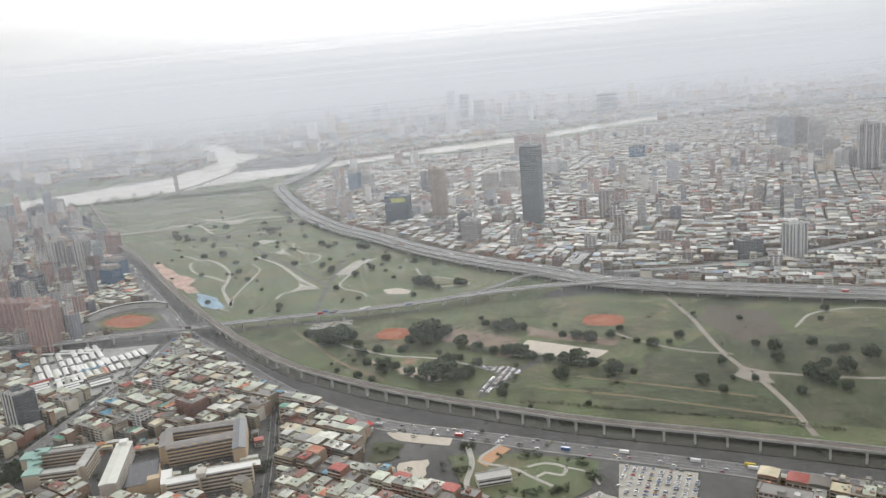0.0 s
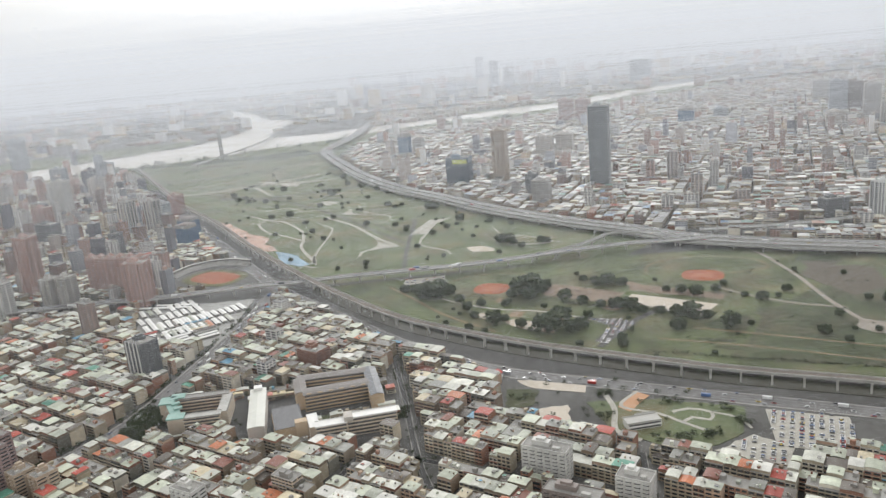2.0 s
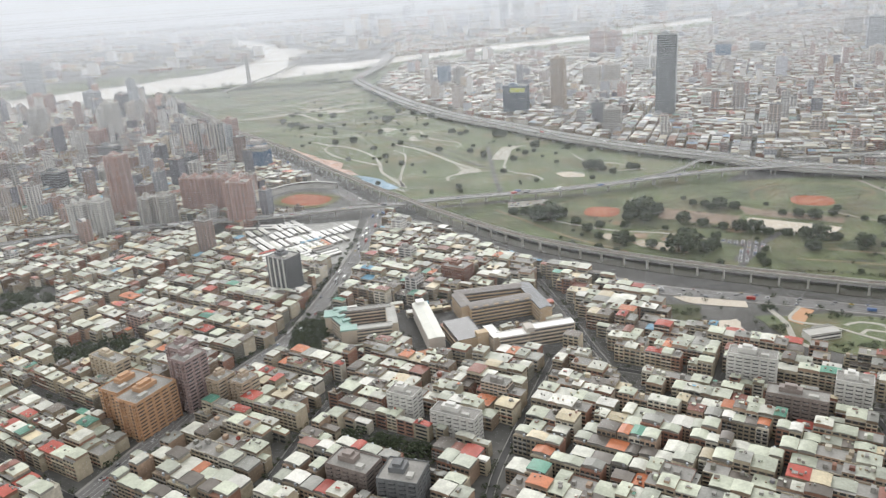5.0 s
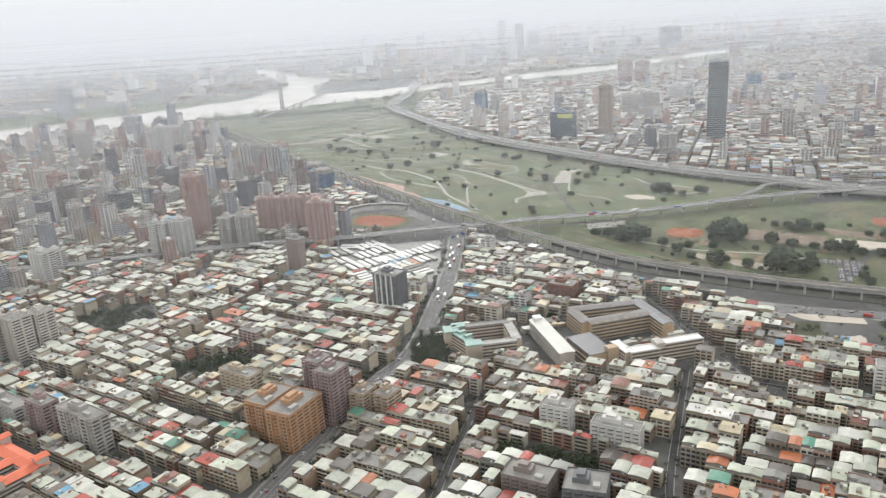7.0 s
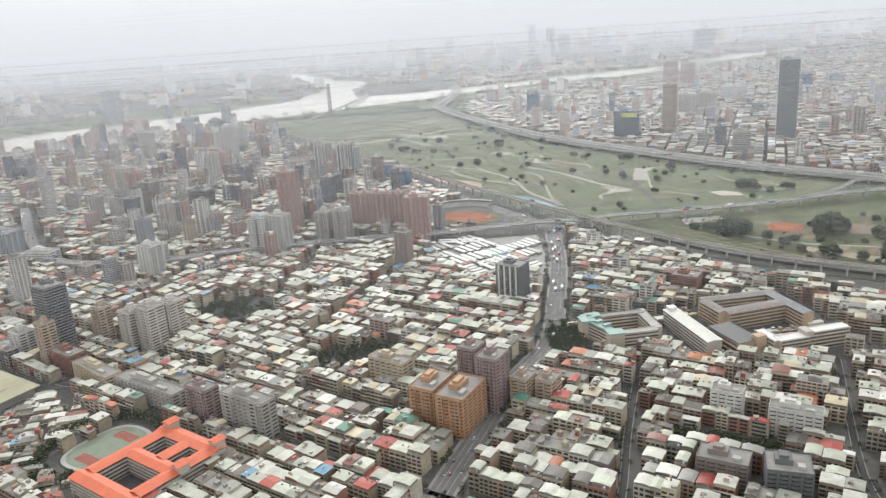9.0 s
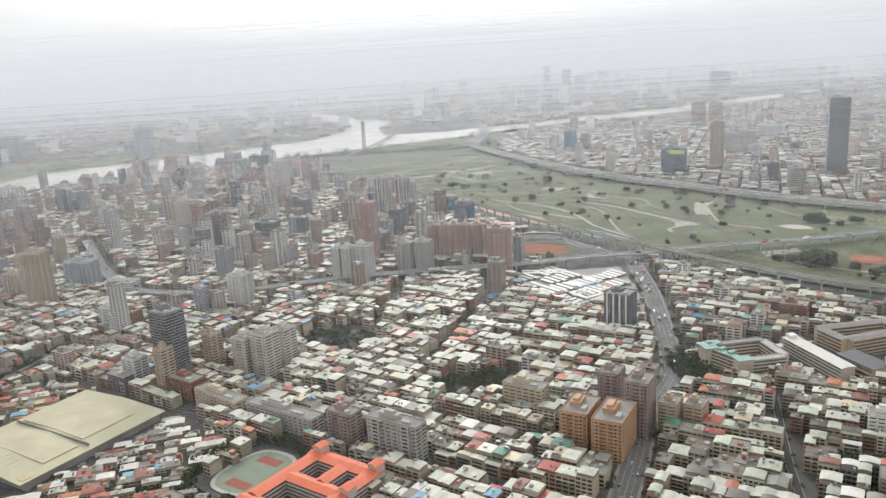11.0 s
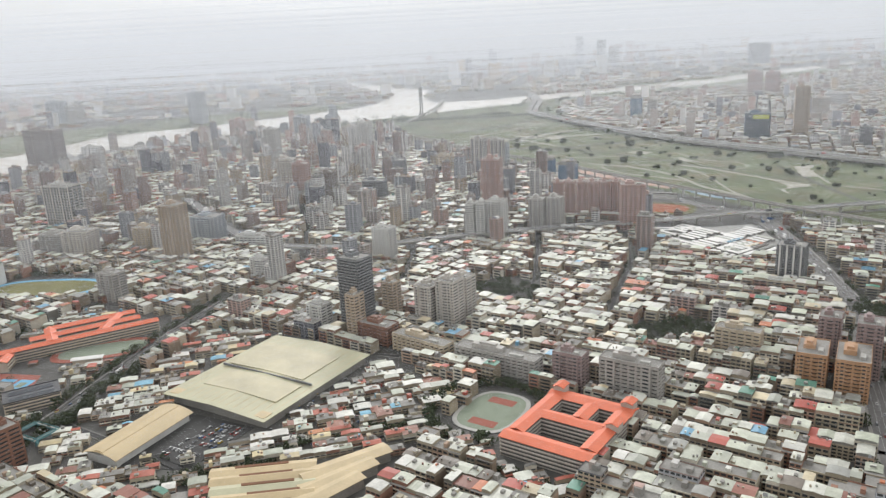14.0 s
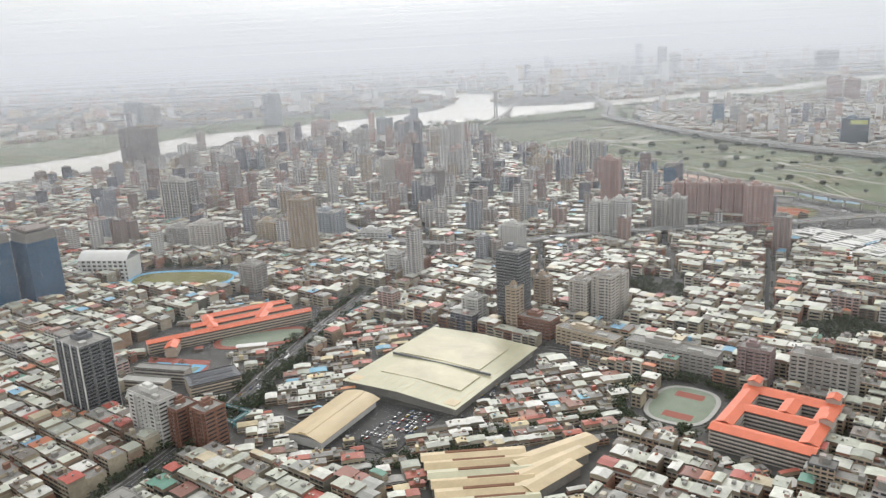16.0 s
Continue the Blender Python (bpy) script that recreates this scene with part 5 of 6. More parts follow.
wing(t, -24, -2, 32, 13, 19, 0, M_BEIGE, M_WHITE, 1, 5, shape="flat")
wing(t, 18, 4, 52, 12, 19.5, 0, M_BEIGE, M_WHITE, 1, 5, shape="flat")
wing(t, -42, 11, 30, 10, 18, 96, M_BEIGE, M_WHITE, 1, 5, shape="flat")
block_on(t, -6, 1, 9, 14, 19, 24, 0, M_GREYSTONE)
t = thing("school", "beige school ranges with grey scalloped roofs round courtyards", "school", m=put(-288, 806, 0, 0, 0, 12))
wing(t, 0, -8, 72, 17, 20, 0, M_TAN, M_BROWNROOF, 1.6, 5, shape="vault")
wing(t, -2, 29, 78, 13, 20, -6, M_TAN, M_BROWNROOF, 1.4, 5)
wing(t, -39, 10, 38, 12, 20, 92, M_TAN, M_BROWNROOF, 1.4, 5)
wing(t, 42, -8, 74, 13, 20, 90, M_TAN, M_SLATEROOF, 1.8, 5)
for k in range(6):
    block_on(t, -30 + k * 12, -16.6, 5, 1.2, 20, 21.8, 0, M_TAN, "gable_head")
block_on(t, -14, 10, 22, 9, 0, 12, 0, M_BROWNROOF, "link_block")
sheet("ground", [(-306, 766), (-262, 776), (-258, 742), (-300, 738)], 0.5, M_GRASS, "green lawn of the school courtyard", "lawn", 1.5, 71)
sheet("pavement", [(-488, 835), (-412, 842), (-408, 822), (-484, 818)], 0.5, M_TRACK, "red school yard behind the courtyard school", "yard", 1.5, 72)
t = thing("red_block", "small building with bright red roofs", "building", m=put(-118, 813, 0, 0, 0, -30))
M_REDROOF = plain("bright_red_roof", (0.55, 0.06, 0.05))
wing(t, 0, 0, 22, 12, 9, 0, M_WHITE, M_REDROOF, 3, 3)
wing(t, 6, 12, 16, 10, 8, 90, M_WHITE, M_REDROOF, 3, 2)

# white-roofed market rows by the highway
rnd = random.Random(8)
for fx, fy, a, n, lanes, gap in ((-590, 1146, -58, 9, 3, 11.0), (-552, 1055, 32, 8, 3, 11.0), (-615, 1194, -8, 2, 3, 12.0), (-512, 1120, -58, 16, 2, 10.5)):
    c, sn = math.cos(radians(a)), math.sin(radians(a))
    for i in range(n):
        for j in range(lanes):
            L = rnd.uniform(26, 36)
            u, v = (j - (lanes - 1) / 2) * 38 + rnd.uniform(-3, 3), (i - (n - 1) / 2) * gap
            x, y = fx + c * u - sn * v, fy + sn * u + c * v
            if rnd.random() < 0.08 or not inside(CLEAR["white_market"], x, y) or near_line(HIGHWAY, x, y)[0] < 20 or near_line(AVENUE, x, y)[0] < 30:
                continue
            t = thing("market_stall_row", "long low market row with white sheet roof", "market stalls", "market rows", m=put(x, y, 0, 0, 0, a + rnd.uniform(-2, 2)))
            block_on(t, 0, 0, L - 1, 6, 0, 4, 0, M_CONC, "wall")
            s = Soup()
            s.arch(0, 0, 4.2, 7.6, L, 1.0, math.pi / 2, 0, n=2, thick=0.3)
            part("roof", s, M_WHITE if rnd.random() < 0.75 else M_ROOF_O, t)

sheet("pavement", CLEAR["white_market"], 0.35, plain("market_paving", (0.36, 0.355, 0.335), 0.85), "pale paved market ground between the stalls", "paving", 2, 73)


def footbridge(x, y, turn, a, b):
    """A footbridge round a road crossing: four covered spans on legs, with stairs at the corners."""
    t = thing("footbridge", "blue-green steel footbridge round the road crossing", "footbridge", m=put(x, y, 0, 0, 0, turn))
    for u, v, L, r in ((0, -b / 2, a, 0), (0, b / 2, a, 0), (-a / 2, 0, b, 90), (a / 2, 0, b, 90)):
        s = Soup()
        s.box(0, 0, 5.2, 5.7, L + 1, 3.2, 0, 0, base=True)
        span = part("deck", s, M_CONC_L, t, m=put(u, v, 0.04 if r else 0, 0, 0, r))
        for sg in (-1, 1):
            s = Soup()
            s.box(0, sg * 1.7, 5.1, 6.9, L + 1, 0.25, 0, 0, base=True)
            part("railing", s, M_TEALSTEEL, span, "blue-green railing")
    for u in (-a / 2, a / 2):
        for v in (-b / 2, b / 2):
            s = Soup()
            s.box(u, v, 0, 5.2, 1.1, 1.1, 0, 0)
            part("leg", s, M_TEALSTEEL, t)
            s = Soup()
            w_ = 1 if u > 0 else -1
            for k in range(8):
                s.box(u + w_ * (2.2 + k * 1.1), v, 4.4 - k * 0.62, 5.2 - k * 0.62, 1.2, 2.6, 0, 0, base=True)
            part("stairs", s, M_TEALSTEEL, t)
    return t


M_TEALSTEEL = plain("blue_green_steel_paint", (0.14, 0.30, 0.32), 0.5)
footbridge(-1262, 899, -33, 32, 30)
footbridge(-1363, 637, -30, 30, 22)
# baseball stadium
t = oval("baseball_field", "baseball field with a red clay infield", -575, 1347, 60, 44, -30, [(0, mat("outfield_grass", (0.13, 0.13, 0.055), 0.95, grain=0.1, stain=0.3, stain_scale=0.03)), (13, M_CLAY)])
t = thing("stadium_stand", "curved grey spectator stand of the ball field", "stand")
arc = smooth([(-652, 1364), (-632, 1404), (-598, 1425), (-560, 1422), (-530, 1404)], 8)
for k in range(4):
    s = Soup()
    ribbon(s, offset(arc, k * 2.6), 2.6, 0, 2.0 + 1.7 * k)
    part("tier", s, M_CONC_L, t)
s = Soup()
ribbon(s, offset(arc, 9.5), 6, 10.2, 10.8)
part("canopy", s, M_CONC_L, t)
s = Soup()
ribbon(s, offset(arc, 11.5), 1, 0, 10.2)
part("rear_wall", s, M_CONC, t)


# ---------------------------------------------------------------- town houses nearest the flight line, each a thing
def town_house(w, d, h, seed):
    rnd = random.Random(seed)
    t = thing("town_house", "joined town house with a sheet roof on its top floor", "house", "town houses")
    s = Soup()
    s.box(0, 0, 0, h, w, d, 0, 0)
    s.box(0, d / 2 - 0.15, h, h + 0.9, w, 0.3, 0, 0)
    s.box(0, -d / 2 + 0.15, h, h + 0.9, w, 0.3, 0, 0)
    wall = part("wall", s, M_WALL_O, t)
    fl = 4
    fh = h / fl
    for sg in (0, 180):
        pane = Soup()
        bays = max(2, int(w / 4))
        for i in range(bays):
            a, b = -w / 2 + w * (i + 0.15) / bays, -w / 2 + w * (i + 0.85) / bays
            pane.box((a + b) / 2, -d / 2 - 0.05, fh * 0.3, fh * 0.8, b - a, 0.12, 0, 0, base=True)
        pm = pane.mesh("window", [M_GLASS])
        for k in range(fl):
            part("window", pm, None, wall, m=put(0, 0, k * fh, 0, 0, sg))
    bal = Soup()
    bal.box(0, -d / 2 - 0.5, -0.15, 0.8, w * 0.94, 1.0, 0, 0, base=True)
    bm_ = bal.mesh("balcony", [M_CONC])
    for k in range(1, fl):
        part("balcony", bm_, None, wall, m=put(0, 0, k * fh))
    cover = rnd.uniform(0.7, 0.98)
    sh = (1 - cover) * d / 2
    s = Soup()
    s.box(0, sh, h, h + 2.5, w * 0.95, d * cover * 0.92, 0, 0)
    part("top_floor", s, M_CONC, t)
    s = Soup()
    s.arch(0, sh, h + 2.6, w, d * cover, rnd.uniform(0.5, 1.3), 0, 0, n=rnd.choice((2, 4, 6)), thick=0.25)
    part("sheet_roof", s, M_ROOF_O, t)
    s = Soup()
    n = 8
    for z0, z1 in ((h + 0.9, h + 2.7),):
        ring = [(1.0 * math.cos(2 * math.pi * i / n) + w * 0.25, 1.0 * math.sin(2 * math.pi * i / n) - d * 0.40) for i in range(n)]
        for i in range(n):
            p, q = ring[i], ring[(i + 1) % n]
            s.face([(*p, h), (*q, h), (*q, z1), (*p, z1)])
        s.face([(*p, z1) for p in ring])
    part("water_tank", s, TONE_MATS["steel"], t, "steel water tank")
    return t


if NEAR:
    rnd = random.Random(3)
    models = [(w, d, h) for w in (9.5, 12.5, 16.0) for d in (13.5, 16.5) for h in (11.5, 14.5, 17.5)]
    made = {}
    for x, y, w, d, h, ang in NEAR:
        key = min(models, key=lambda q: abs(q[0] - w) * 2 + abs(q[1] - d) + abs(q[2] - h))
        m_ = put(x, y, 0, 0, 0, math.degrees(ang) + rnd.choice((0, 180)))
        if key not in made:
            made[key] = town_house(*key, seed=len(made))
            made[key].matrix_basis = m_
        else:
            copy_thing(made[key], m_)


# ---------------------------------------------------------------- the floodway park
def path(label, pts, w, m_=None, z=0.7, name="pavement"):
    s = Soup()
    ribbon(s, smooth(pts, 8), w, 0.1, z)
    return tagged(part(name, s, m_ or M_PATH), label, "path", kind="structure")


path("pale curving park path", [(-640, 1857), (-612, 1839), (-575, 1795), (-527, 1759), (-471, 1659), (-452, 1580), (-445, 1510), (-420, 1440), (-398, 1385)], 7)
path("pale curving park path", [(-575, 1795), (-582, 1750), (-549, 1673), (-501, 1621), (-455, 1569)], 6.5)
path("pale curving park path", [(-425, 1695), (-400, 1647), (-399, 1583), (-405, 1496), (-406, 1416), (-395, 1375)], 4.5)
path("pale curving park path", [(-430, 1771), (-411, 1742), (-358, 1667), (-301, 1546), (-270, 1490), (-252, 1463)], 8)
path("pale curving park path", [(-252, 1460), (-295, 1445), (-314, 1436), (-318, 1403)], 6)
sheet("pavement", [(-303, 1564), (-290, 1499), (-246, 1451), (-300, 1447), (-288, 1471)], 0.75, M_PATH, "pale paved corner where park paths meet", "paving", 2, 3)
sheet("pavement", [(-392, 1791), (-386, 1828), (-378, 1846), (-372, 1790), (-352, 1769), (-380, 1775)], 0.75, M_PATH, "pale paved star in the park lawn", "paving", 2, 4)
path("pale park path", [(-364, 1886), (-351, 1818), (-314, 1759), (-279, 1727), (-283, 1675), (-308, 1658), (-333, 1657)], 5)
path("grey park path", [(-308, 1658), (-270, 1592), (-231, 1544)], 4, M_ROAD)
sheet("pavement", [(-225, 1542), (-202, 1605), (-189, 1652), (-139, 1653), (-171, 1619), (-184, 1564), (-196, 1531)], 0.75, M_PATH, "pale paved place in the park", "paving", 3, 7)
path("pale park path", [(-190, 1546), (-205, 1473), (-195, 1434), (-156, 1395), (-147, 1365)], 4.5)
path("pale park path", [(-58, 1534), (-42, 1471), (-2, 1447), (34, 1407), (41, 1388), (-11, 1387), (-40, 1405)], 4.5)
sheet("pavement", [(-115, 1397), (-85, 1402), (-62, 1380), (-75, 1363), (-108, 1369)], 0.72, M_SAND, "sandy playground among trees", "playground", 5, 8)
path("grey park road", [(-232, 1276), (-230, 1321), (-230, 1414), (-223, 1564), (-220, 1665)], 8, M_ROAD, 0.6, "road")
path("grey park road", [(-631, 2056), (-555, 1989), (-461, 1863), (-377, 1728), (-304, 1595), (-235, 1473)], 6, M_ROAD, 0.62, "road")
path("grey park road", [(-775, 2117), (-634, 2072), (-542, 2092), (-448, 2112), (-338, 2159)], 14, M_ROAD, 0.62, "road")
path("pale park path", [(-716, 2272), (-680, 2214), (-626, 2105)], 9)
sheet("pavement", [(-716, 2355), (-660, 2330), (-640, 2273), (-690, 2305)], 0.7, M_PATH, "pale sand court in the park", "paving", 3, 8)
sheet("pavement", [(-630, 2290), (-577, 2274), (-570, 2224), (-622, 2232)], 0.7, M_PATH, "pale car park in the park", "car park", 3, 9)
path("pale park path", [(-640, 1944), (-600, 1901), (-560, 1914), (-520, 1893), (-500, 1849)], 4)
sheet("pavement", [(-480, 1945), (-450, 1963), (-420, 1928), (-440, 1902)], 0.7, M_PATH, "pale paved place among lawns", "paving", 4, 12)
sheet("pavement", [(-690, 1822), (-673, 1805), (-616, 1717), (-575, 1654), (-538, 1623), (-526, 1564), (-490, 1501), (-518, 1508), (-560, 1573), (-625, 1672)], 0.7, mat("pink_play_surface", (0.54, 0.37, 0.30), 0.9, grain=0.15, stain=0.35, stain_scale=0.03), "pink playground surface with curving edge", "playground", 5, 10)
sheet("pavement", [(-495, 1494), (-450, 1460), (-421, 1409), (-409, 1381), (-430, 1369), (-464, 1417)], 0.72, mat("blue_play_surface", (0.30, 0.42, 0.52), 0.9, grain=0.15, stain=0.3, stain_scale=0.03), "blue playground surface with curving edge", "playground", 4, 11)
path("white edge path of the playground", [(-410, 1436), (-400, 1399), (-414, 1373), (-395, 1353)], 4)
sheet("pavement", [(89, 1036), (111, 1070), (213, 1000), (176, 962)], 0.8, M_SAND, "pale sand court in the park", "sand court")
sheet("pavement", [(7, 1148), (103, 1079), (79, 1036), (-14, 1098)], 0.7, mat("brown_lot", (0.24, 0.185, 0.14), 0.95, grain=0.1, stain=0.25, stain_scale=0.04), "bare brown parking ground in the park", "car park", 2, 12)
sheet("pavement", [(-225, 1236), (-158, 1238), (-161, 1218), (-228, 1202)], 0.7, M_PATH, "pale car park below the highway", "car park")
for x, y, a, b in ((233, 1126, 31, 26), (-88, 1150, 27, 25)):
    oval("ball_ground", "round red clay infield in the park grass", x, y, a, b, -20, [(0, M_CLAY), (a * 0.5, mat("scuffed_clay", (0.38, 0.16, 0.09), 0.95, grain=0.1))], 0.7)
t = bpy.data.objects["ball_ground"]
path("worn line round the outfield", [(271, 1125), (337, 1139), (325, 1191), (244, 1225), (173, 1201), (153, 1153)], 2.5, M_EARTH, 0.66)
path("worn line round the outfield", [(-65, 1158), (-20, 1182), (-40, 1215), (-110, 1225), (-150, 1202)], 2.5, M_EARTH, 0.66)
path("straight park road", [(350, 1225), (356, 1185), (359, 1084), (354, 983), (358, 907), (365, 852), (366, 782), (361, 722)], 7, plain("dusty_road", (0.29, 0.26, 0.22), 0.9), 0.7, "road")
path("branching park road", [(364, 950), (309, 979), (262, 1028), (230, 1076)], 5, bpy.data.materials["dusty_road"], 0.66, "road")
path("branching park road", [(367, 891), (456, 852), (560, 822), (666, 782)], 6, bpy.data.materials["dusty_road"], 0.66, "road")
sheet("pavement", [(341, 883), (359, 906), (385, 889), (375, 857), (354, 863)], 0.64, bpy.data.materials["dusty_road"], "dusty crossing of park roads", "road", 4, 13)
sheet("pavement", [(399, 1151), (477, 1094), (459, 1008), (390, 991), (370, 1094)], 0.6, plain("worn_ground", (0.115, 0.10, 0.075), 0.95), "bare brown ground beside the park road", "bare ground", 6, 14)
path("pale gravel track in the grass", [(482, 1028), (532, 1076), (614, 1076), (677, 1028)], 4, M_PATH, 0.66)
path("grey park drive", [(28, 890), (60, 932), (88, 965), (134, 1004)], 9, M_ROAD, 0.66, "road")
sheet("pavement", [(27, 994), (72, 974), (91, 956), (37, 897), (25, 911), (57, 955)], 0.62, M_ROAD, "grey car park among the park trees", "car park")
path("worn park path", [(155, 925), (238, 881), (342, 822)], 3, M_EARTH, 0.64)
path("worn park path", [(103, 901), (207, 852), (312, 792), (364, 762)], 3, M_EARTH, 0.64)
path("pale park path", [(-200, 1164), (-150, 1106), (-90, 1058), (-20, 1028), (41, 979)], 4, M_PATH, 0.66)
path("pale park path", [(-250, 1202), (-210, 1135), (-160, 1048), (-95, 970)], 4, M_EARTH, 0.66)
path("straight service road beside the viaduct", [tuple(q) for q in offset(via, -19) if q.y < 1200][::4], 9, M_ROAD, 4.0, "road")
for x, y, r, k in ((-60, 1028, 14, 1), (-20, 1004, 20, 2), (-75, 1091, 12, 3), (72, 1023, 14, 4), (206, 925, 30, 5), (268, 950, 25, 6), (486, 881, 34, 7), (428, 1153, 40, 8), (556, 979, 30, 9), (-300, 1193, 22, 10)):
    rr = random.Random(k)
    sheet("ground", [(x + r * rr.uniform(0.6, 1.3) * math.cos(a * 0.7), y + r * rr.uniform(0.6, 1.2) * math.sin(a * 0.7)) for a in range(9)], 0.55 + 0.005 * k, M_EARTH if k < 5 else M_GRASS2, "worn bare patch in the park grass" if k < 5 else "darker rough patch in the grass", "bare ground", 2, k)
# long low hedged plots in the grass
for i in range(9):
    x, y = 150 + (i % 3) * 62 + (i // 3) * 12, 894 - (i // 3) * 28 - (i % 3) * 26
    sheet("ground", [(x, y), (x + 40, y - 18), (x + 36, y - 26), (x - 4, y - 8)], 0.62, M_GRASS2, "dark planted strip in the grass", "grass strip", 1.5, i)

# play park and car park beside the boulevard
mat("orange_play_surface", (0.50, 0.29, 0.17), 0.9, grain=0.1, stain=0.1)
sheet("pavement", [(155, 702), (138, 633), (199, 606), (224, 672)], 0.5, M_PATH, "pale car park beside the boulevard", "car park")
# white stands beside the freeway
for x, y, L, a in ((-366, 2303, 270, -69), (-240, 2057, 120, -64)):
    t = thing("canopy_row", "long row of white canopies beside the freeway", "canopy", m=put(x - 42, y - 30, 0, 0, 0, a))
    n = int(L / 24)
    for i in range(n):
        s = Soup()
        s.arch(0, 0, 5, 18, 20, 2.5, 0, 0, n=4, thick=0.3)
        part("canopy", s, M_WHITE, t, m=put(-L / 2 + i * 24 + 12, 0, 0))
        s = Soup()
        for u in (-7, 7):
            s.box(u, 0, 0, 5.2, 0.6, 0.6, 0, 0)
        part("post", s, M_CONC_L, t, m=put(-L / 2 + i * 24 + 12, 0, 0))
# the play park: lawns, winding paths, a white pavilion house, pale lots beside it
sheet("ground", [(-16, 748), (0, 682), (63, 633), (121, 662), (138, 712), (63, 742)], 0.5, M_GRASS, "mown lawn of the play park", "lawn", 3, 61)
sheet("pavement", [(-84, 818), (-6, 790), (-14, 772), (-66, 792)], 0.55, M_SAND, "pale sandy building lot", "lot", 2, 62)
sheet("pavement", [(-66, 744), (-34, 746), (-40, 708), (-72, 712)], 0.55, M_SAND, "pale sandy lot beside the houses", "lot", 2, 63)
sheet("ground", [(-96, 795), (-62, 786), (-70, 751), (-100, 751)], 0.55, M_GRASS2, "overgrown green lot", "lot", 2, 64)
sheet("pavement", [(15, 734), (40, 764), (50, 754), (27, 722)], 0.62, bpy.data.materials["orange_play_surface"], "orange playground surface with slides", "playground", 3, 65)
for line, w_ in (([(6, 774), (10, 729), (2, 685), (21, 662)], 6), ([(42, 764), (18, 734), (51, 711), (65, 694), (84, 672)], 4), ([(65, 712), (83, 716), (102, 705), (96, 690), (81, 698), (69, 690)], 4), ([(102, 705), (123, 690), (128, 667)], 3)):
    path("pale winding path of the play park", line, w_)
sheet("pavement", [(82, 633), (126, 658), (151, 627), (130, 591)], 0.4, M_PATH, "pale lot with parked cars and sheds", "lot", 2, 67)
t = thing("pavilion", "white two-storey park house with a flat roof", "building", m=put(29, 690, 0, 0, 0, 8))
wing(t, 0, 0, 34, 14, 7.5, 0, M_WHITE, M_CONC_L, floors=2, shape="flat")
wing(t, 8, 10, 20, 8, 5.0, 0, M_WHITE, M_CONC_L, floors=1, shape="flat")
# Rough grass, also darkened to imitate the dimmer, less hazy right side.
sheet("ground", [(187, 822), (438, 714), (671, 621), (796, 662), (724, 881), (535, 979), (339, 1028), (258, 950)], 0.46, M_GRASS2, "dark rough floodway grass, partly imitating its dimmer side", "grass", 16, 66)
# road along the river, low bridge rows
path("riverside road", [(-2150, 2163), (-2044, 2325), (-1839, 2631), (-1559, 2767), (-1352, 2762), (-990, 2760), (-592, 2886)], 18, M_ROAD, 0.9, "road")
path("riverside road", [(-1150, 2499), (-900, 2509), (-700, 2610), (-560, 2756)], 12, M_ROAD, 0.9, "road")
for line, w_ in (([(-924, 2219), (-747, 2266), (-533, 2395)], 16), ([(-1036, 2488), (-829, 2541), (-604, 2648)], 13), ([(-802, 2277), (-636, 2280), (-469, 2283)], 12), ([(-876, 2348), (-745, 2445), (-565, 2638)], 10)):
    path("long grey road across the riverside fields", line, w_, M_PATH, 0.85, "road")
# bridges over the river
bridge("river_bridge", "long low concrete bridge across the river", smooth([(-507, 3239), (-480, 3604), (-450, 3912), (-400, 4430)]), 30, 12.5, 60, 8, M_DECK)
bridge("river_bridge", "low bridge across the far river arm", smooth([(-1957, 2196), (-2084, 2421), (-2291, 2729)]), 20, 12, 60, 6, M_DECK)
t = thing("bridge_pylon", "tall slim bridge pylon above the river", "bridge", m=put(-985, 2960, 0))
for sx in (-4, 4):
    s = Soup()
    s.box(sx, 0, 0, 112, 5.5, 8, 0, 0, taper=0.75)
    part("leg", s, M_CONC, t)
s = Soup()
s.box(0, 0, 60, 114, 7.5, 6, 0, 0, base=True, taper=0.8)
part("crossbeam", s, M_CONC, t)
bridge("river_bridge", "pale bridge beside the tall pylon", smooth([(-1040, 2760), (-985, 2960), (-925, 3200), (-880, 3520)]), 11, 13, 70, 5, M_CONC)


# ---------------------------------------------------------------- trees
def clump(s, x, y, z, r, rnd, mi=0):
    """A small rough ball of leaves, an octahedron with pushed corners."""
    k = len(s.v)
    for a, b, c in ((1, 0, 0), (-1, 0, 0), (0, 1, 0), (0, -1, 0), (0, 0, 1), (0, 0, -1)):
        q = r * rnd.uniform(0.6, 1.25)
        s.v.append((x + a * q + rnd.uniform(-0.3, 0.3) * r, y + b * q + rnd.uniform(-0.3, 0.3) * r, z + c * q * 0.8))
    for f in ((0, 2, 4), (2, 1, 4), (1, 3, 4), (3, 0, 4), (2, 0, 5), (1, 2, 5), (3, 1, 5), (0, 3, 5)):
        s.f.append(tuple(k + i for i in f))
        s.m.append(mi)


def crown(s, x, y, z, r, h, rnd, n, mi=0):
    for _ in range(n):
        a, q, u = rnd.uniform(0, 2 * math.pi), math.sqrt(rnd.random()), rnd.random()
        rr = r * (0.55 + 0.45 * math.sin(math.pi * (0.15 + 0.75 * u)))
        clump(s, x + rr * q * math.cos(a), y + rr * q * math.sin(a), z + h * u, r * rnd.uniform(0.13, 0.26), rnd, mi)


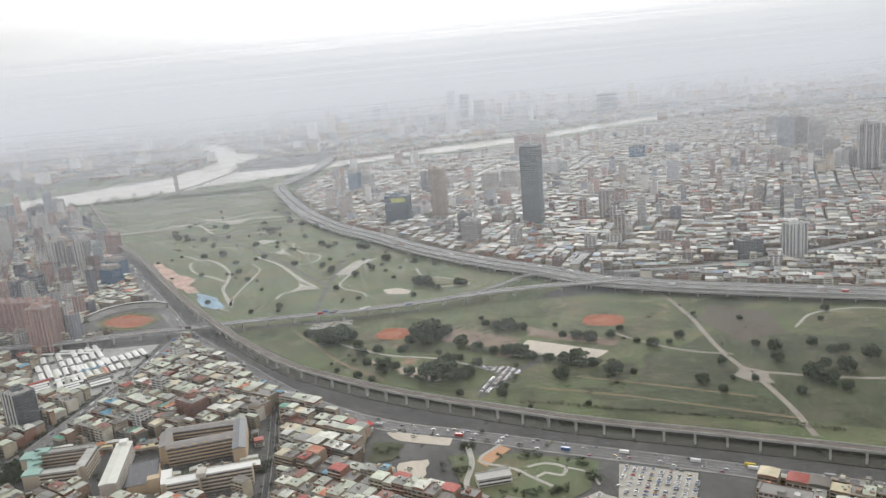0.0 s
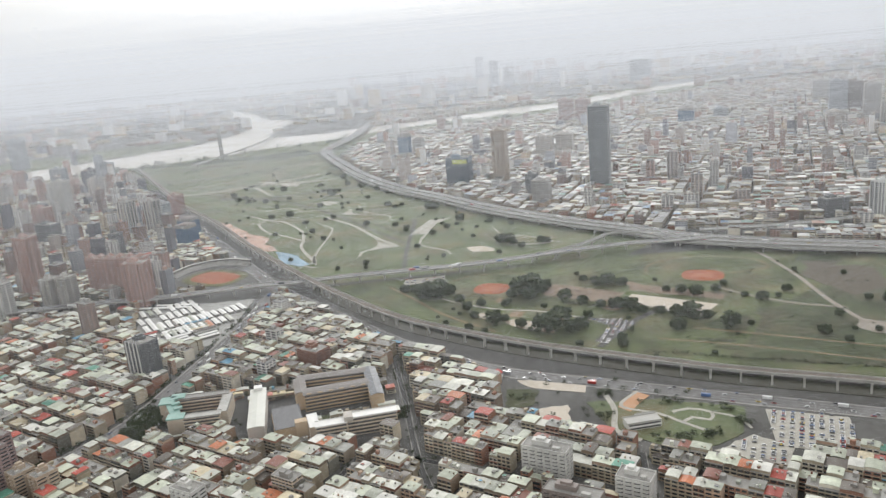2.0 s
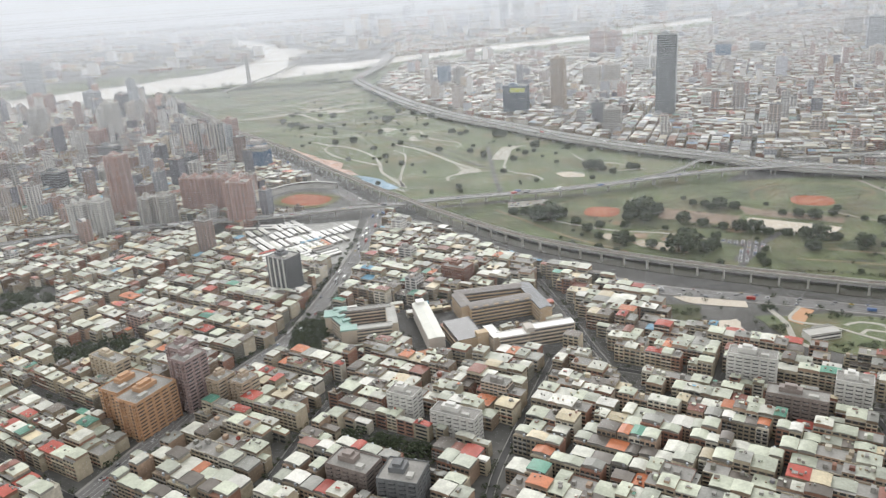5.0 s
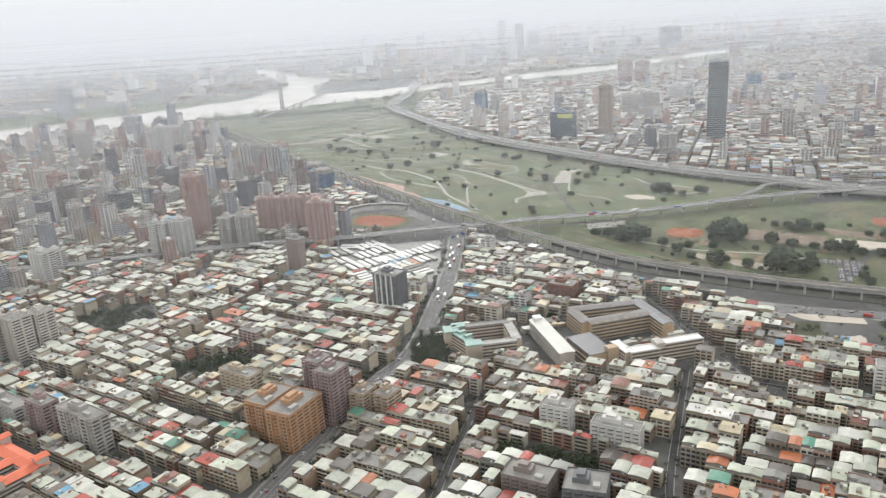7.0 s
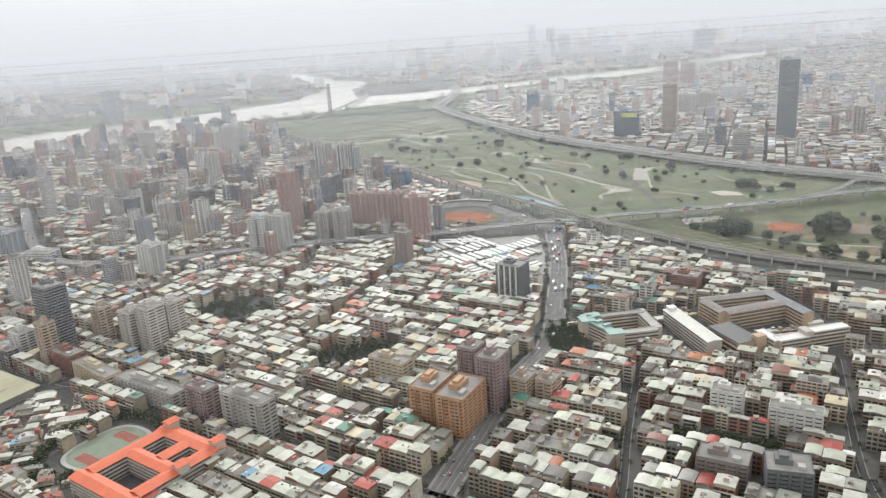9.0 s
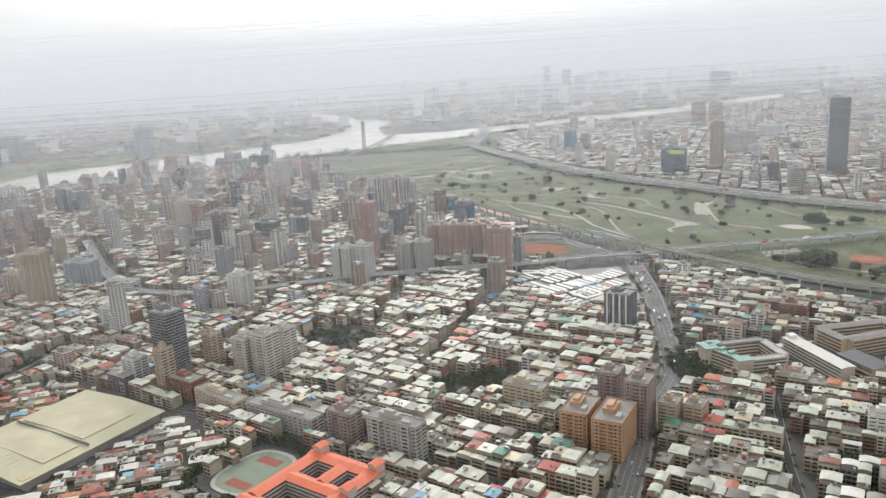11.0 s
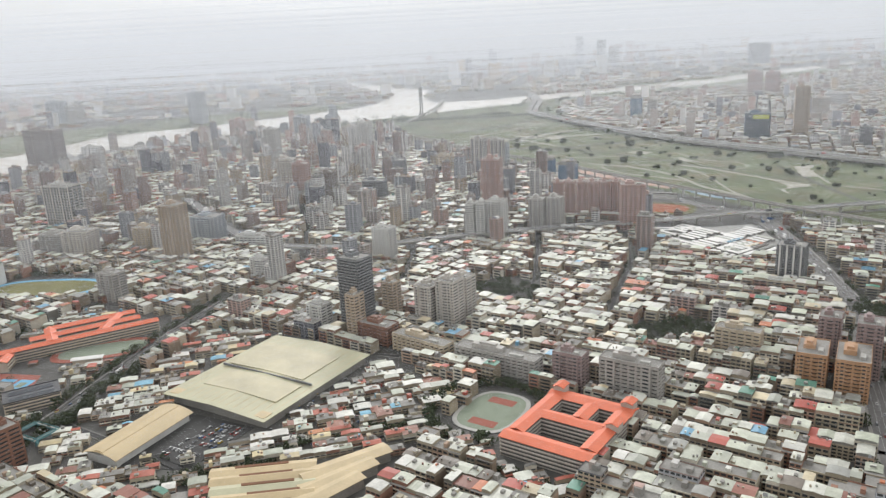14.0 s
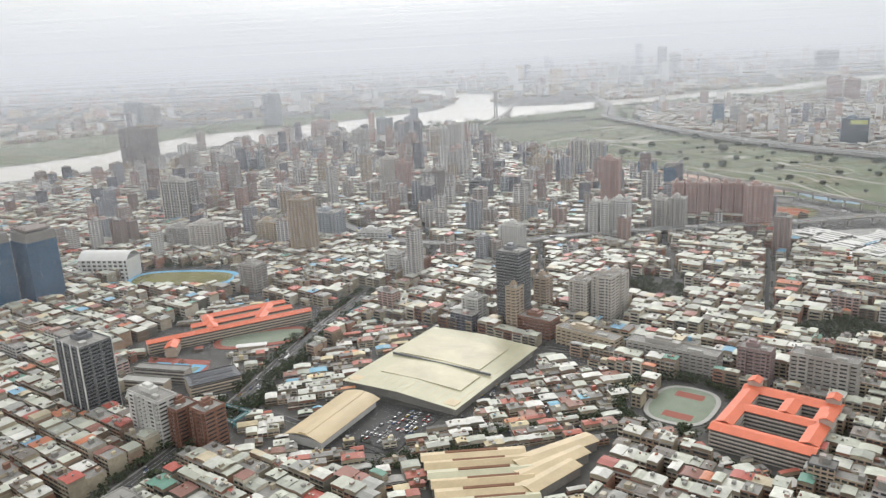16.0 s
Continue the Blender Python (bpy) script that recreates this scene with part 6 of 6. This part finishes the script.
def tree(seed, r, h):
    rnd = random.Random(seed)
    t = thing("tree", "broad dark green tree standing in grass", "tree", "park trees")
    s = Soup()
    s.box(0, 0, 0, h * 0.45, r * 0.16, r * 0.16, 0, 0, taper=0.6)
    for i in range(5):
        a = i * 1.26 + rnd.uniform(-0.3, 0.3)
        b = (r * 0.5 * math.cos(a), r * 0.5 * math.sin(a), h * 0.62)
        p, w = (0, 0, h * 0.36), r * 0.05
        s.face([(p[0] - w, p[1], p[2]), (p[0] + w, p[1], p[2]), (b[0] + w * 0.5, b[1], b[2]), (b[0] - w * 0.5, b[1], b[2])])
        s.face([(p[0], p[1] - w, p[2]), (p[0], p[1] + w, p[2]), (b[0], b[1] + w * 0.5, b[2]), (b[0], b[1] - w * 0.5, b[2])])
    part("trunk", s, M_BARK, t)
    s = Soup()
    crown(s, 0, 0, h * 0.16, r, h * 0.72, rnd, 150)
    part("crown", s, M_LEAF, t)
    return t


TREES = [(-223, 1173, 9), (-205, 1164, 11), (-185, 1154, 14), (-169, 1157, 14), (-155, 1143, 13), (-139, 1100, 9), (-190, 1130, 12), (-172, 1125, 12), (-73, 1071, 8), (-60, 1101, 11), (-42, 1115, 14), (-28, 1125, 13), (-15, 1114, 12), (-5, 1132, 11), (-35, 1091, 9), (-96, 1002, 10), (-80, 1009, 8),
         (-60, 980, 9), (-30, 957, 12), (-12, 965, 12), (5, 948, 13), (19, 960, 10), (-5, 1010, 8), (32, 990, 6), (56, 1151, 9), (71, 1139, 8), (88, 1125, 9), (107, 1113, 7), (162, 1072, 8), (179, 1059, 9), (197, 1045, 9), (14, 1071, 9), (36, 1052, 9), (58, 1030, 9), (77, 1018, 9), (95, 1007, 8),
         (108, 996, 9), (129, 984, 9), (149, 971, 9), (165, 963, 9), (182, 954, 9), (274, 1003, 9), (135, 924, 8), (201, 921, 9), (298, 875, 11), (312, 844, 7), (420, 954, 7), (407, 918, 7), (473, 962, 9), (483, 928, 9), (425, 859, 9), (434, 841, 9), (500, 933, 8), (455, 891, 8), (471, 871, 10), (517, 901, 9), (538, 871, 9),
         (-120, 1029, 7), (-108, 1077, 6), (-130, 1063, 7), (-20, 1047, 6), (10, 1018, 6), (246, 1076, 5), (227, 1052, 6), (257, 1023, 6), (298, 1009, 5), (318, 1028, 5), (340, 925, 5), (-110, 970, 6), (394, 822, 7), (578, 921, 9), (560, 842, 9), (611, 871, 10), (446, 822, 8),
         (-734, 2128, 10), (-703, 2052, 11), (-690, 2080, 12), (-670, 2029, 10), (-521, 1811, 10), (-447, 2027, 12), (-347, 1951, 10), (-288, 1834, 12), (-325, 1654, 8), (-122, 1617, 10), (-211, 1438, 8), (-101, 1476, 7), (-50, 1413, 13), (-38, 1406, 12), (-29, 1397, 11), (32, 1388, 12), (22, 1394, 10), (-445, 2275, 11), (-324, 2178, 11),
         (-250, 1673, 8), (-260, 1619, 7), (-235, 1583, 7), (-160, 1601, 8), (-130, 1583, 8), (-150, 1565, 7), (-180, 1519, 7), (-120, 1533, 7), (-90, 1546, 7), (-60, 1583, 7), (-20, 1547, 7), (-270, 1806, 11), (-255, 1820, 10), (-190, 1762, 11), (-175, 1754, 10), (-220, 1894, 9), (-300, 1990, 9), (-380, 2109, 9), (-420, 2159, 9),
         (-500, 2192, 9), (-560, 2022, 9), (-620, 2004, 9), (-600, 2157, 10), (-640, 2190, 10), (-350, 1806, 7), (-440, 1628, 7), (-520, 1627, 6), (-360, 1473, 6), (-160, 1352, 7), (-60, 1343, 6), (-300, 1343, 6), (-350, 1325, 5), (-400, 1850, 7), (-460, 1893, 8), (-330, 2050, 9), (-240, 1938, 9), (-480, 2091, 9), (-10, 1619, 8), (-100, 1718, 8)]
rnd = random.Random(12)
while len(TREES) < 190:
    x, y = rnd.uniform(-760, 60), rnd.uniform(1300, 2450)
    if inside(park_b, x, y) and near_line(FREEWAY, x, y)[0] > 45 and near_line(VIADUCT, x, y)[0] > 25 and near_line(HIGHWAY, x, y)[0] > 20:
        TREES.append((x, y, rnd.uniform(3.5, 7.5)))
while len(TREES) < 222:
    x, y = rnd.uniform(-230, 560), rnd.uniform(760, 1180)
    if inside(park_a, x, y) and near_line(VIADUCT, x, y)[0] > 34 and not inside([(87, 1076), (210, 1018), (185, 950), (72, 1018)], x, y):
        TREES.append((x, y, rnd.uniform(2.5, 5)))
models = [tree(i, 9.0, 11.5 + i) for i in range(4)]
rnd = random.Random(6)
for i, (x, y, r) in enumerate(TREES):
    m_ = put(x, y, 0.3, 0, 0, rnd.uniform(0, 360), r / (9.8 if y < 1250 else 13.0) * rnd.uniform(0.85, 1.1))
    if i < 4:
        models[i].matrix_basis = m_
    else:
        copy_thing(models[i % 4], m_)


sheet("pavement", [(-83, 1002), (-64, 1010), (-21, 979), (-18, 947), (-58, 972)], 0.8, plain("pond_mud", (0.30, 0.245, 0.17), 0.6), "drained pale brown pond", "pond", 2, 20)
sheet("pavement", [(-117, 1042), (-102, 1048), (-89, 1030), (-110, 1021)], 0.8, bpy.data.materials["pond_mud"], "small drained pond", "pond", 2, 21)
sheet("pavement", [(117, 1133), (148, 1098), (234, 1038), (222, 1016), (112, 1087)], 0.68, bpy.data.materials["brown_lot"], "bare brown ground in the park", "bare ground", 3, 22)


def grove(label, spots, seed, n=26):
    rnd, s = random.Random(seed), Soup()
    for x, y, r in spots:
        h = r * rnd.uniform(0.9, 1.3)
        s.box(x, y, 0, h * 0.5, r * 0.12, r * 0.12, 0, 1)
        crown(s, x, y, h * 0.3, r, h * 0.7, rnd, n)
    tagged(part("trees", s, [M_LEAF, M_BARK]), label, "trees", kind="stuff")


rnd = random.Random(9)
spots = []
for key, r in (("grove_a", 6), ("grove_b", 6), ("grove_c", 6), ("grove_d", 5)):
    poly = CLEAR[key]
    xs, ys = [q[0] for q in poly], [q[1] for q in poly]
    for _ in range(150):
        x, y = rnd.uniform(min(xs), max(xs)), rnd.uniform(min(ys), max(ys))
        if inside(poly, x, y):
            spots.append((x, y, r * rnd.uniform(0.6, 1.3)))
hedge = []
for line, r in (([(77, 864), (125, 847), (166, 827), (222, 808), (254, 793), (325, 762), (396, 727)], 3.0), ([(100, 1021), (125, 997), (151, 976), (167, 952), (193, 966)], 4.5), ([(10, 1057), (54, 1032), (87, 1016)], 4.0)):
    for q in smooth(line, 4.0):
        hedge.append((q.x + rnd.uniform(-2, 2), q.y + rnd.uniform(-2, 2), r * rnd.uniform(0.7, 1.3)))
for line, r in (([(-1352, 2856), (-1133, 2892), (-917, 2880), (-653, 2936)], 7.0), ([(-1220, 2861), (-1014, 2851), (-768, 2851), (-604, 2862)], 6.0)):
    for q in smooth(line, 9.0):
        for _k in range(2):
            hedge.append((q.x + rnd.uniform(-6, 6), q.y + rnd.uniform(-8, 8), r * rnd.uniform(0.6, 1.3)))
for _ in range(150):            # low bushes in loose clusters over both lawns
    x, y = rnd.uniform(-250, 520), rnd.uniform(790, 1190)
    if inside(park_a, x, y) and near_line(VIADUCT, x, y)[0] > 30 and near_line(HIGHWAY, x, y)[0] > 18 and not inside([(80, 1080), (225, 1010), (190, 945), (75, 1020)], x, y):
        for _k in range(rnd.randint(1, 4)):
            hedge.append((x + rnd.gauss(0, 5), y + rnd.gauss(0, 4), rnd.uniform(1.0, 2.6)))
for _ in range(90):
    x, y = rnd.uniform(-1100, -60), rnd.uniform(1900, 2800)
    if inside(park_b, x, y) and near_line(FREEWAY, x, y)[0] > 40:
        for _k in range(rnd.randint(2, 5)):
            hedge.append((x + rnd.gauss(0, 14), y + rnd.gauss(0, 9), rnd.uniform(3, 6.5)))
grove("dark hedge along the edge of the park", hedge, 35, 14)
grove("dark green grove among the row houses", spots, 31)
spots = []
for sh in (-13, 13):
    for q in offset(smooth(WESTROAD, 7.0), sh):
        if rnd.random() < 0.9:
            spots.append((q.x + rnd.uniform(-2, 2), q.y + rnd.uniform(-3, 3), rnd.uniform(4.5, 7.5)))
for _ in range(90):
    spots.append((rnd.uniform(-1640, -1540), rnd.uniform(585, 748), rnd.uniform(3.5, 6)))
for a in range(40):      # round the school track and the orange school
    t_ = a / 40 * 2 * math.pi
    x, y = -956 + 54 * math.cos(t_), 630 + 54 * math.sin(t_)
    if not (x > -915 and y < 634):
        for _k in range(2):
            spots.append((x + rnd.uniform(-5, 5), y + rnd.uniform(-5, 5), rnd.uniform(4.5, 7.5)))
for a in range(26):
    spots.append((-1010 + a * 3.4 + rnd.uniform(-2, 2), 585 - a * 3.2 + rnd.uniform(-2, 2), rnd.uniform(3, 5)))
    spots.append((-832 + rnd.uniform(-4, 4) - a * 2.2, 585 - a * 3.6, rnd.uniform(3, 4.5)))
for line, n in (([(-1138, 582), (-1104, 598), (-1067, 608), (-1029, 615)], 3), ([(-1220, 544), (-1163, 563), (-1140, 572)], 4), ([(-1393, 669), (-1350, 663), (-1328, 689)], 5), ([(-1583, 961), (-1536, 923), (-1483, 898)], 5), ([(-1692, 1168), (-1615, 1154), (-1508, 1168)], 6),
                ([(-1350, 719), (-1329, 745), (-1308, 789)], 4)):
    for q in smooth(line, 7.0):
        for _k in range(n):
            spots.append((q.x + rnd.uniform(-2.2, 2.2) * n, q.y + rnd.uniform(-2.2, 2.2) * n, rnd.uniform(3, 6)))
for sh in (-15, 15):
    for q in offset(smooth(AVENUE, 9.0), sh):
        if q.y < 1150 and rnd.random() < 0.55:
            spots.append((q.x + rnd.uniform(-2, 2), q.y + rnd.uniform(-3, 3), rnd.uniform(3, 5.5)))
for line in STREETS:
    for sh in (-4.5, 4.5):
        for q in offset(smooth(line, 8.0), sh):
            if rnd.random() < 0.4:
                spots.append((q.x, q.y, rnd.uniform(2, 3.6)))
for x, y, n in ((-505, 790, 22), (-500, 830, 14), (-350, 872, 10), (-396, 845, 8), (-212, 760, 10), (-640, 470, 8)):
    for _k in range(n):
        spots.append((x + rnd.uniform(-12, 12), y + rnd.uniform(-14, 14), rnd.uniform(3, 5.5)))
grove("street trees along the avenue and school", spots, 32)
spots = []
for _ in range(420):
    x, y = rnd.uniform(-1650, -480), rnd.uniform(440, 1180)
    if not free(x, y) and rnd.random() < 0.5:
        ok = all(not inside(CLEAR[k], x, y) for k in ("market_hall", "shed_lot", "rail_yard", "cream_sheds", "white_market", "stadium", "orange_school", "red_school", "field", "big_school", "ring_school", "courts"))
        ok = ok and near_line(AVENUE, x, y)[0] > 14 and near_line(HIGHWAY, x, y)[0] > 16 and near_line(WESTROAD, x, y)[0] > 12
        ok = ok and all(math.hypot(x - q[0], y - q[1]) > max(q[2], q[3]) * 0.5 + 3 for q in TOWERS)
        if ok:
            spots.append((x, y, rnd.uniform(3, 5.5)))
for poly, n in (("play_park", 40), ("courts", 16), ("red_school", 30), ("big_school", 26), ("ring_school", 14), ("rail_yard", 30)):
    xs, ys = [q[0] for q in CLEAR[poly]], [q[1] for q in CLEAR[poly]]
    for _ in range(n):
        x, y = rnd.uniform(min(xs), max(xs)), rnd.uniform(min(ys), max(ys))
        if inside(CLEAR[poly], x, y):
            spots.append((x, y, rnd.uniform(2.5, 4.5)))
for q in offset(via, -16):
    if q.y < 800 and rnd.random() < 0.9:
        for _ in range(3):
            spots.append((q.x + rnd.uniform(-8, 8), q.y + rnd.uniform(-4, 4), rnd.uniform(3, 5)))
for x, y, n in ((6, 764, 14), (0, 712, 8), (73, 734, 8), (115, 712, 8), (88, 662, 14), (63, 662, 10), (42, 662, 6), (128, 682, 8), (-84, 771, 6)):
    for _ in range(n):
        spots.append((x + rnd.uniform(-9, 9), y + rnd.uniform(-7, 7), rnd.uniform(2.5, 4.5)))
grove("small green trees and bushes between the houses", spots, 33, 20)
spots = []
for _ in range(900):
    x, y = rnd.uniform(-2200, 200), rnd.uniform(2450, 4000)
    if not free(x, y) and not inside(RIVER, x, y) and near_line(FREEWAY, x, y)[0] > 40 and not inside(park_b, x, y):
        spots.append((x, y, rnd.uniform(7, 15)))
grove("dark bushes along the river bank", spots, 34, 12)


# ---------------------------------------------------------------- vehicles
PAINTS = [(8, (0.70, 0.70, 0.69)), (5, (0.35, 0.35, 0.36)), (4, (0.06, 0.06, 0.065)), (2, (0.40, 0.05, 0.04)), (2, (0.09, 0.16, 0.33)), (1, (0.62, 0.45, 0.05))]
M_CAR = mat("car_paint", PAINTS, 0.3, "object")
M_CAR_I = mat("car_paint_far", PAINTS, 0.3, "island")
M_TYRE = plain("tyre_rubber", (0.03, 0.03, 0.03), 0.9)


def car_body(s, x, y, ang, mi, glass, z=0.0, L=4.6, W=1.9, H=1.5):
    s.box(x, y, z + 0.3, z + 0.55 * H, L, W, ang, mi, taper=0.97)
    s.box(x - 0.15 * math.cos(ang), y - 0.15 * math.sin(ang), z + 0.55 * H, z + H, L * 0.62, W * 0.92, ang, glass, top=mi, taper=0.82)


def car(x, y, z, turn):
    t = thing("car", "saloon car parked on grey asphalt", "car", "cars", m=put(x, y, z, 0, 0, turn))
    s = Soup()
    s.box(0, 0, 0.3, 0.85, 4.6, 1.9, 0, 0, taper=0.97, base=True)
    body = part("body", s, M_CAR, t)
    s = Soup()
    s.box(-0.15, 0, 0.85, 1.5, 2.9, 1.75, 0, 0, top=1, taper=0.82)
    part("cabin", s, [M_GLASS, M_CAR], t)
    n, s = 8, Soup()
    ring = [(0.34 * math.cos(2 * math.pi * i / n), 0.34 * math.sin(2 * math.pi * i / n)) for i in range(n)]
    for sg in (-0.12, 0.12):
        s.face([(a, sg, b) for a, b in ring])
    for i in range(n):
        (a, b), (c, d) = ring[i], ring[(i + 1) % n]
        s.face([(a, -0.12, b), (c, -0.12, d), (c, 0.12, d), (a, 0.12, b)])
    wm = s.mesh("wheel", [M_TYRE])
    for u in (-1.4, 1.4):
        for v in (-0.88, 0.88):
            part("wheel", wm, None, t, m=put(u, v, 0.34))
    return t


rnd = random.Random(17)
first = None
for i in range(9):
    for j in range(14):
        if rnd.random() < 0.3:
            continue
        x0, y0 = -1212 + (i - 4) * 9.5 * math.cos(radians(51)) * 0.6 + (j - 6.5) * 4.6 * math.cos(radians(-33)), 617 + (i - 4) * 9.5 * math.sin(radians(51)) + (j - 6.5) * 4.6 * math.sin(radians(-33)) * 0.9
        if not inside([(-1233, 663), (-1171, 626), (-1211, 567), (-1262, 583)], x0, y0) or near_line([(-1284, 580), (-1225, 652)], x0, y0)[0] < 26:
            continue
        if first is None:
            first = car(x0, y0, 0.5, 51)
        else:
            copy_thing(first, put(x0, y0, 0.5, 0, 0, 51 + rnd.choice((0, 180))))
s = Soup()


def along(run, shift, z, gap, size=1.0):
    pts, d = offset(run, shift), 0.0
    nxt = rnd.uniform(0, gap)
    for a, b in zip(pts, pts[1:]):
        L = (b - a).length
        while d + L > nxt:
            q, ang = a.lerp(b, (nxt - d) / L), math.atan2(b.y - a.y, b.x - a.x)
            if rnd.random() < 0.14:
                s.box(q.x, q.y, z + 0.4, z + 3.4, 9.5, 2.5, ang, 0)
                s.box(q.x, q.y, z, z + 0.4, 8.5, 2.2, ang, 1)
            else:
                car_body(s, q.x, q.y, ang, 0, 1, z)
            nxt += gap * rnd.uniform(0.4, 2.0)
        d += L


for sh in (-7, -3, 3, 7):
    along(hwy, sh, 12.5, 42)
for sh in (-15, -10, -6, 6, 10, 15):
    along(fwy, sh, 11.5, 60)
for sh in (-6, -2, 2, 6):
    along(ave, sh, 0.58, 46)
    along(west, sh, 0.58, 34)
for sh in (-9, -4, 4, 9):
    along(boul, sh, 0.58, 30)
for poly, z, p in (([(155, 702), (138, 633), (199, 606), (224, 672)], 0.5, 0.75), ([(88, 633), (126, 653), (147, 627), (130, 593)], 0.45, 0.6), ([(27, 994), (72, 974), (91, 956), (37, 897), (25, 911), (57, 955)], 0.62, 0.7), ([(-233, 1235), (-158, 1235), (-159, 1197), (-227, 1197)], 0.7, 0.25)):
    xs, ys = [q[0] for q in poly], [q[1] for q in poly]
    cx, cy = sum(xs) / len(xs), sum(ys) / len(ys)
    for i in range(-14, 15):
        for j in range(-24, 25):
            a = radians(-25)
            x, y = cx + i * 8.5 * math.cos(a) - j * 3.2 * math.sin(a), cy + i * 8.5 * math.sin(a) + j * 3.2 * math.cos(a)
            if inside(poly, x, y) and rnd.random() < p:
                car_body(s, x, y, a, 0, 1, z)
for _ in range(420):
    x, y = rnd.uniform(-1160, -980), rnd.uniform(565, 755)
    if inside(CLEAR["rail_yard"], x, y):
        car_body(s, x, y, radians(13 + rnd.choice((0, 90))), 0, 1, 0)
tagged(part("vehicles", s, [M_CAR_I, M_GLASS]), "many small cars on roads and car parks", "vehicles", kind="stuff")


# ---------------------------------------------------------------- the town beyond the river
s, rnd = Soup(), random.Random(41)
for _ in range(2600):
    y = rnd.uniform(2450, 6900)
    x = rnd.uniform(-1.0, 0.9) * (900 + y * 0.66) - 300
    beyond = y > 3870 + 0.24 * max(0, x) if x > -900 else y > 3640
    if x < -1900:
        beyond = y > 2800 + (x + 3300) * 0.6 if x > -3300 else y > 2180
    if not beyond or inside(RIVER, x, y):
        continue
    w_, d_ = rnd.uniform(18, 70), rnd.uniform(15, 40)
    h_ = rnd.uniform(8, 18) if rnd.random() < 0.88 else rnd.uniform(25, 60)
    if y > 4600 and abs(x - 500) < 1500 and rnd.random() < 0.12:
        h_ = rnd.uniform(60, 120)
    s.box(x, y, 0, h_, w_, d_, radians(rnd.choice((-22, -10, 20))), 4 if h_ > 25 else 0, top=1 if h_ < 25 else 3)
tagged(part("far_buildings", s, [M_WALL, M_ROOF_FAR, M_GLASS, M_CONC, M_TOWERWALL]), "hazy blocks of the town beyond the river", "buildings", kind="stuff")


# ---------------------------------------------------------------- haze over the distance, imitated by fine pale threads that cover a small share of the view
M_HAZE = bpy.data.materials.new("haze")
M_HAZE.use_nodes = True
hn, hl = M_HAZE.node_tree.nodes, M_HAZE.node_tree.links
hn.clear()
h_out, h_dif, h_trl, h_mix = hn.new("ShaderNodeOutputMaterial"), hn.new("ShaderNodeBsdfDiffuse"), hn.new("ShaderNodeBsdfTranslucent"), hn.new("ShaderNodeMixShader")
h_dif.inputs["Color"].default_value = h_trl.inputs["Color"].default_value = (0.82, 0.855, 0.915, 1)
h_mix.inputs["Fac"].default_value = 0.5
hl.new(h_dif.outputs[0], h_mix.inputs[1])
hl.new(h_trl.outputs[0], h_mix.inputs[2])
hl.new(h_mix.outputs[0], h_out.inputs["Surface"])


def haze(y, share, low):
    """A thin sheet standing across the view to imitate haze: threads, closer than the eye can part, that thin out
    towards the ground and the sky.
    """
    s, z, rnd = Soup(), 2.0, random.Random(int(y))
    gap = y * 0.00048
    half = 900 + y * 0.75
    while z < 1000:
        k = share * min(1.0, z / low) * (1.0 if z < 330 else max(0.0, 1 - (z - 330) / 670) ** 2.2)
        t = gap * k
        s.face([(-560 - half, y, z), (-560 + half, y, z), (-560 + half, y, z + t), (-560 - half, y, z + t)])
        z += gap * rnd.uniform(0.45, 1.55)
    return tagged(part("backdrop", s, M_HAZE), "sheet of pale threads imitating haze over the town", "haze", kind="stuff")


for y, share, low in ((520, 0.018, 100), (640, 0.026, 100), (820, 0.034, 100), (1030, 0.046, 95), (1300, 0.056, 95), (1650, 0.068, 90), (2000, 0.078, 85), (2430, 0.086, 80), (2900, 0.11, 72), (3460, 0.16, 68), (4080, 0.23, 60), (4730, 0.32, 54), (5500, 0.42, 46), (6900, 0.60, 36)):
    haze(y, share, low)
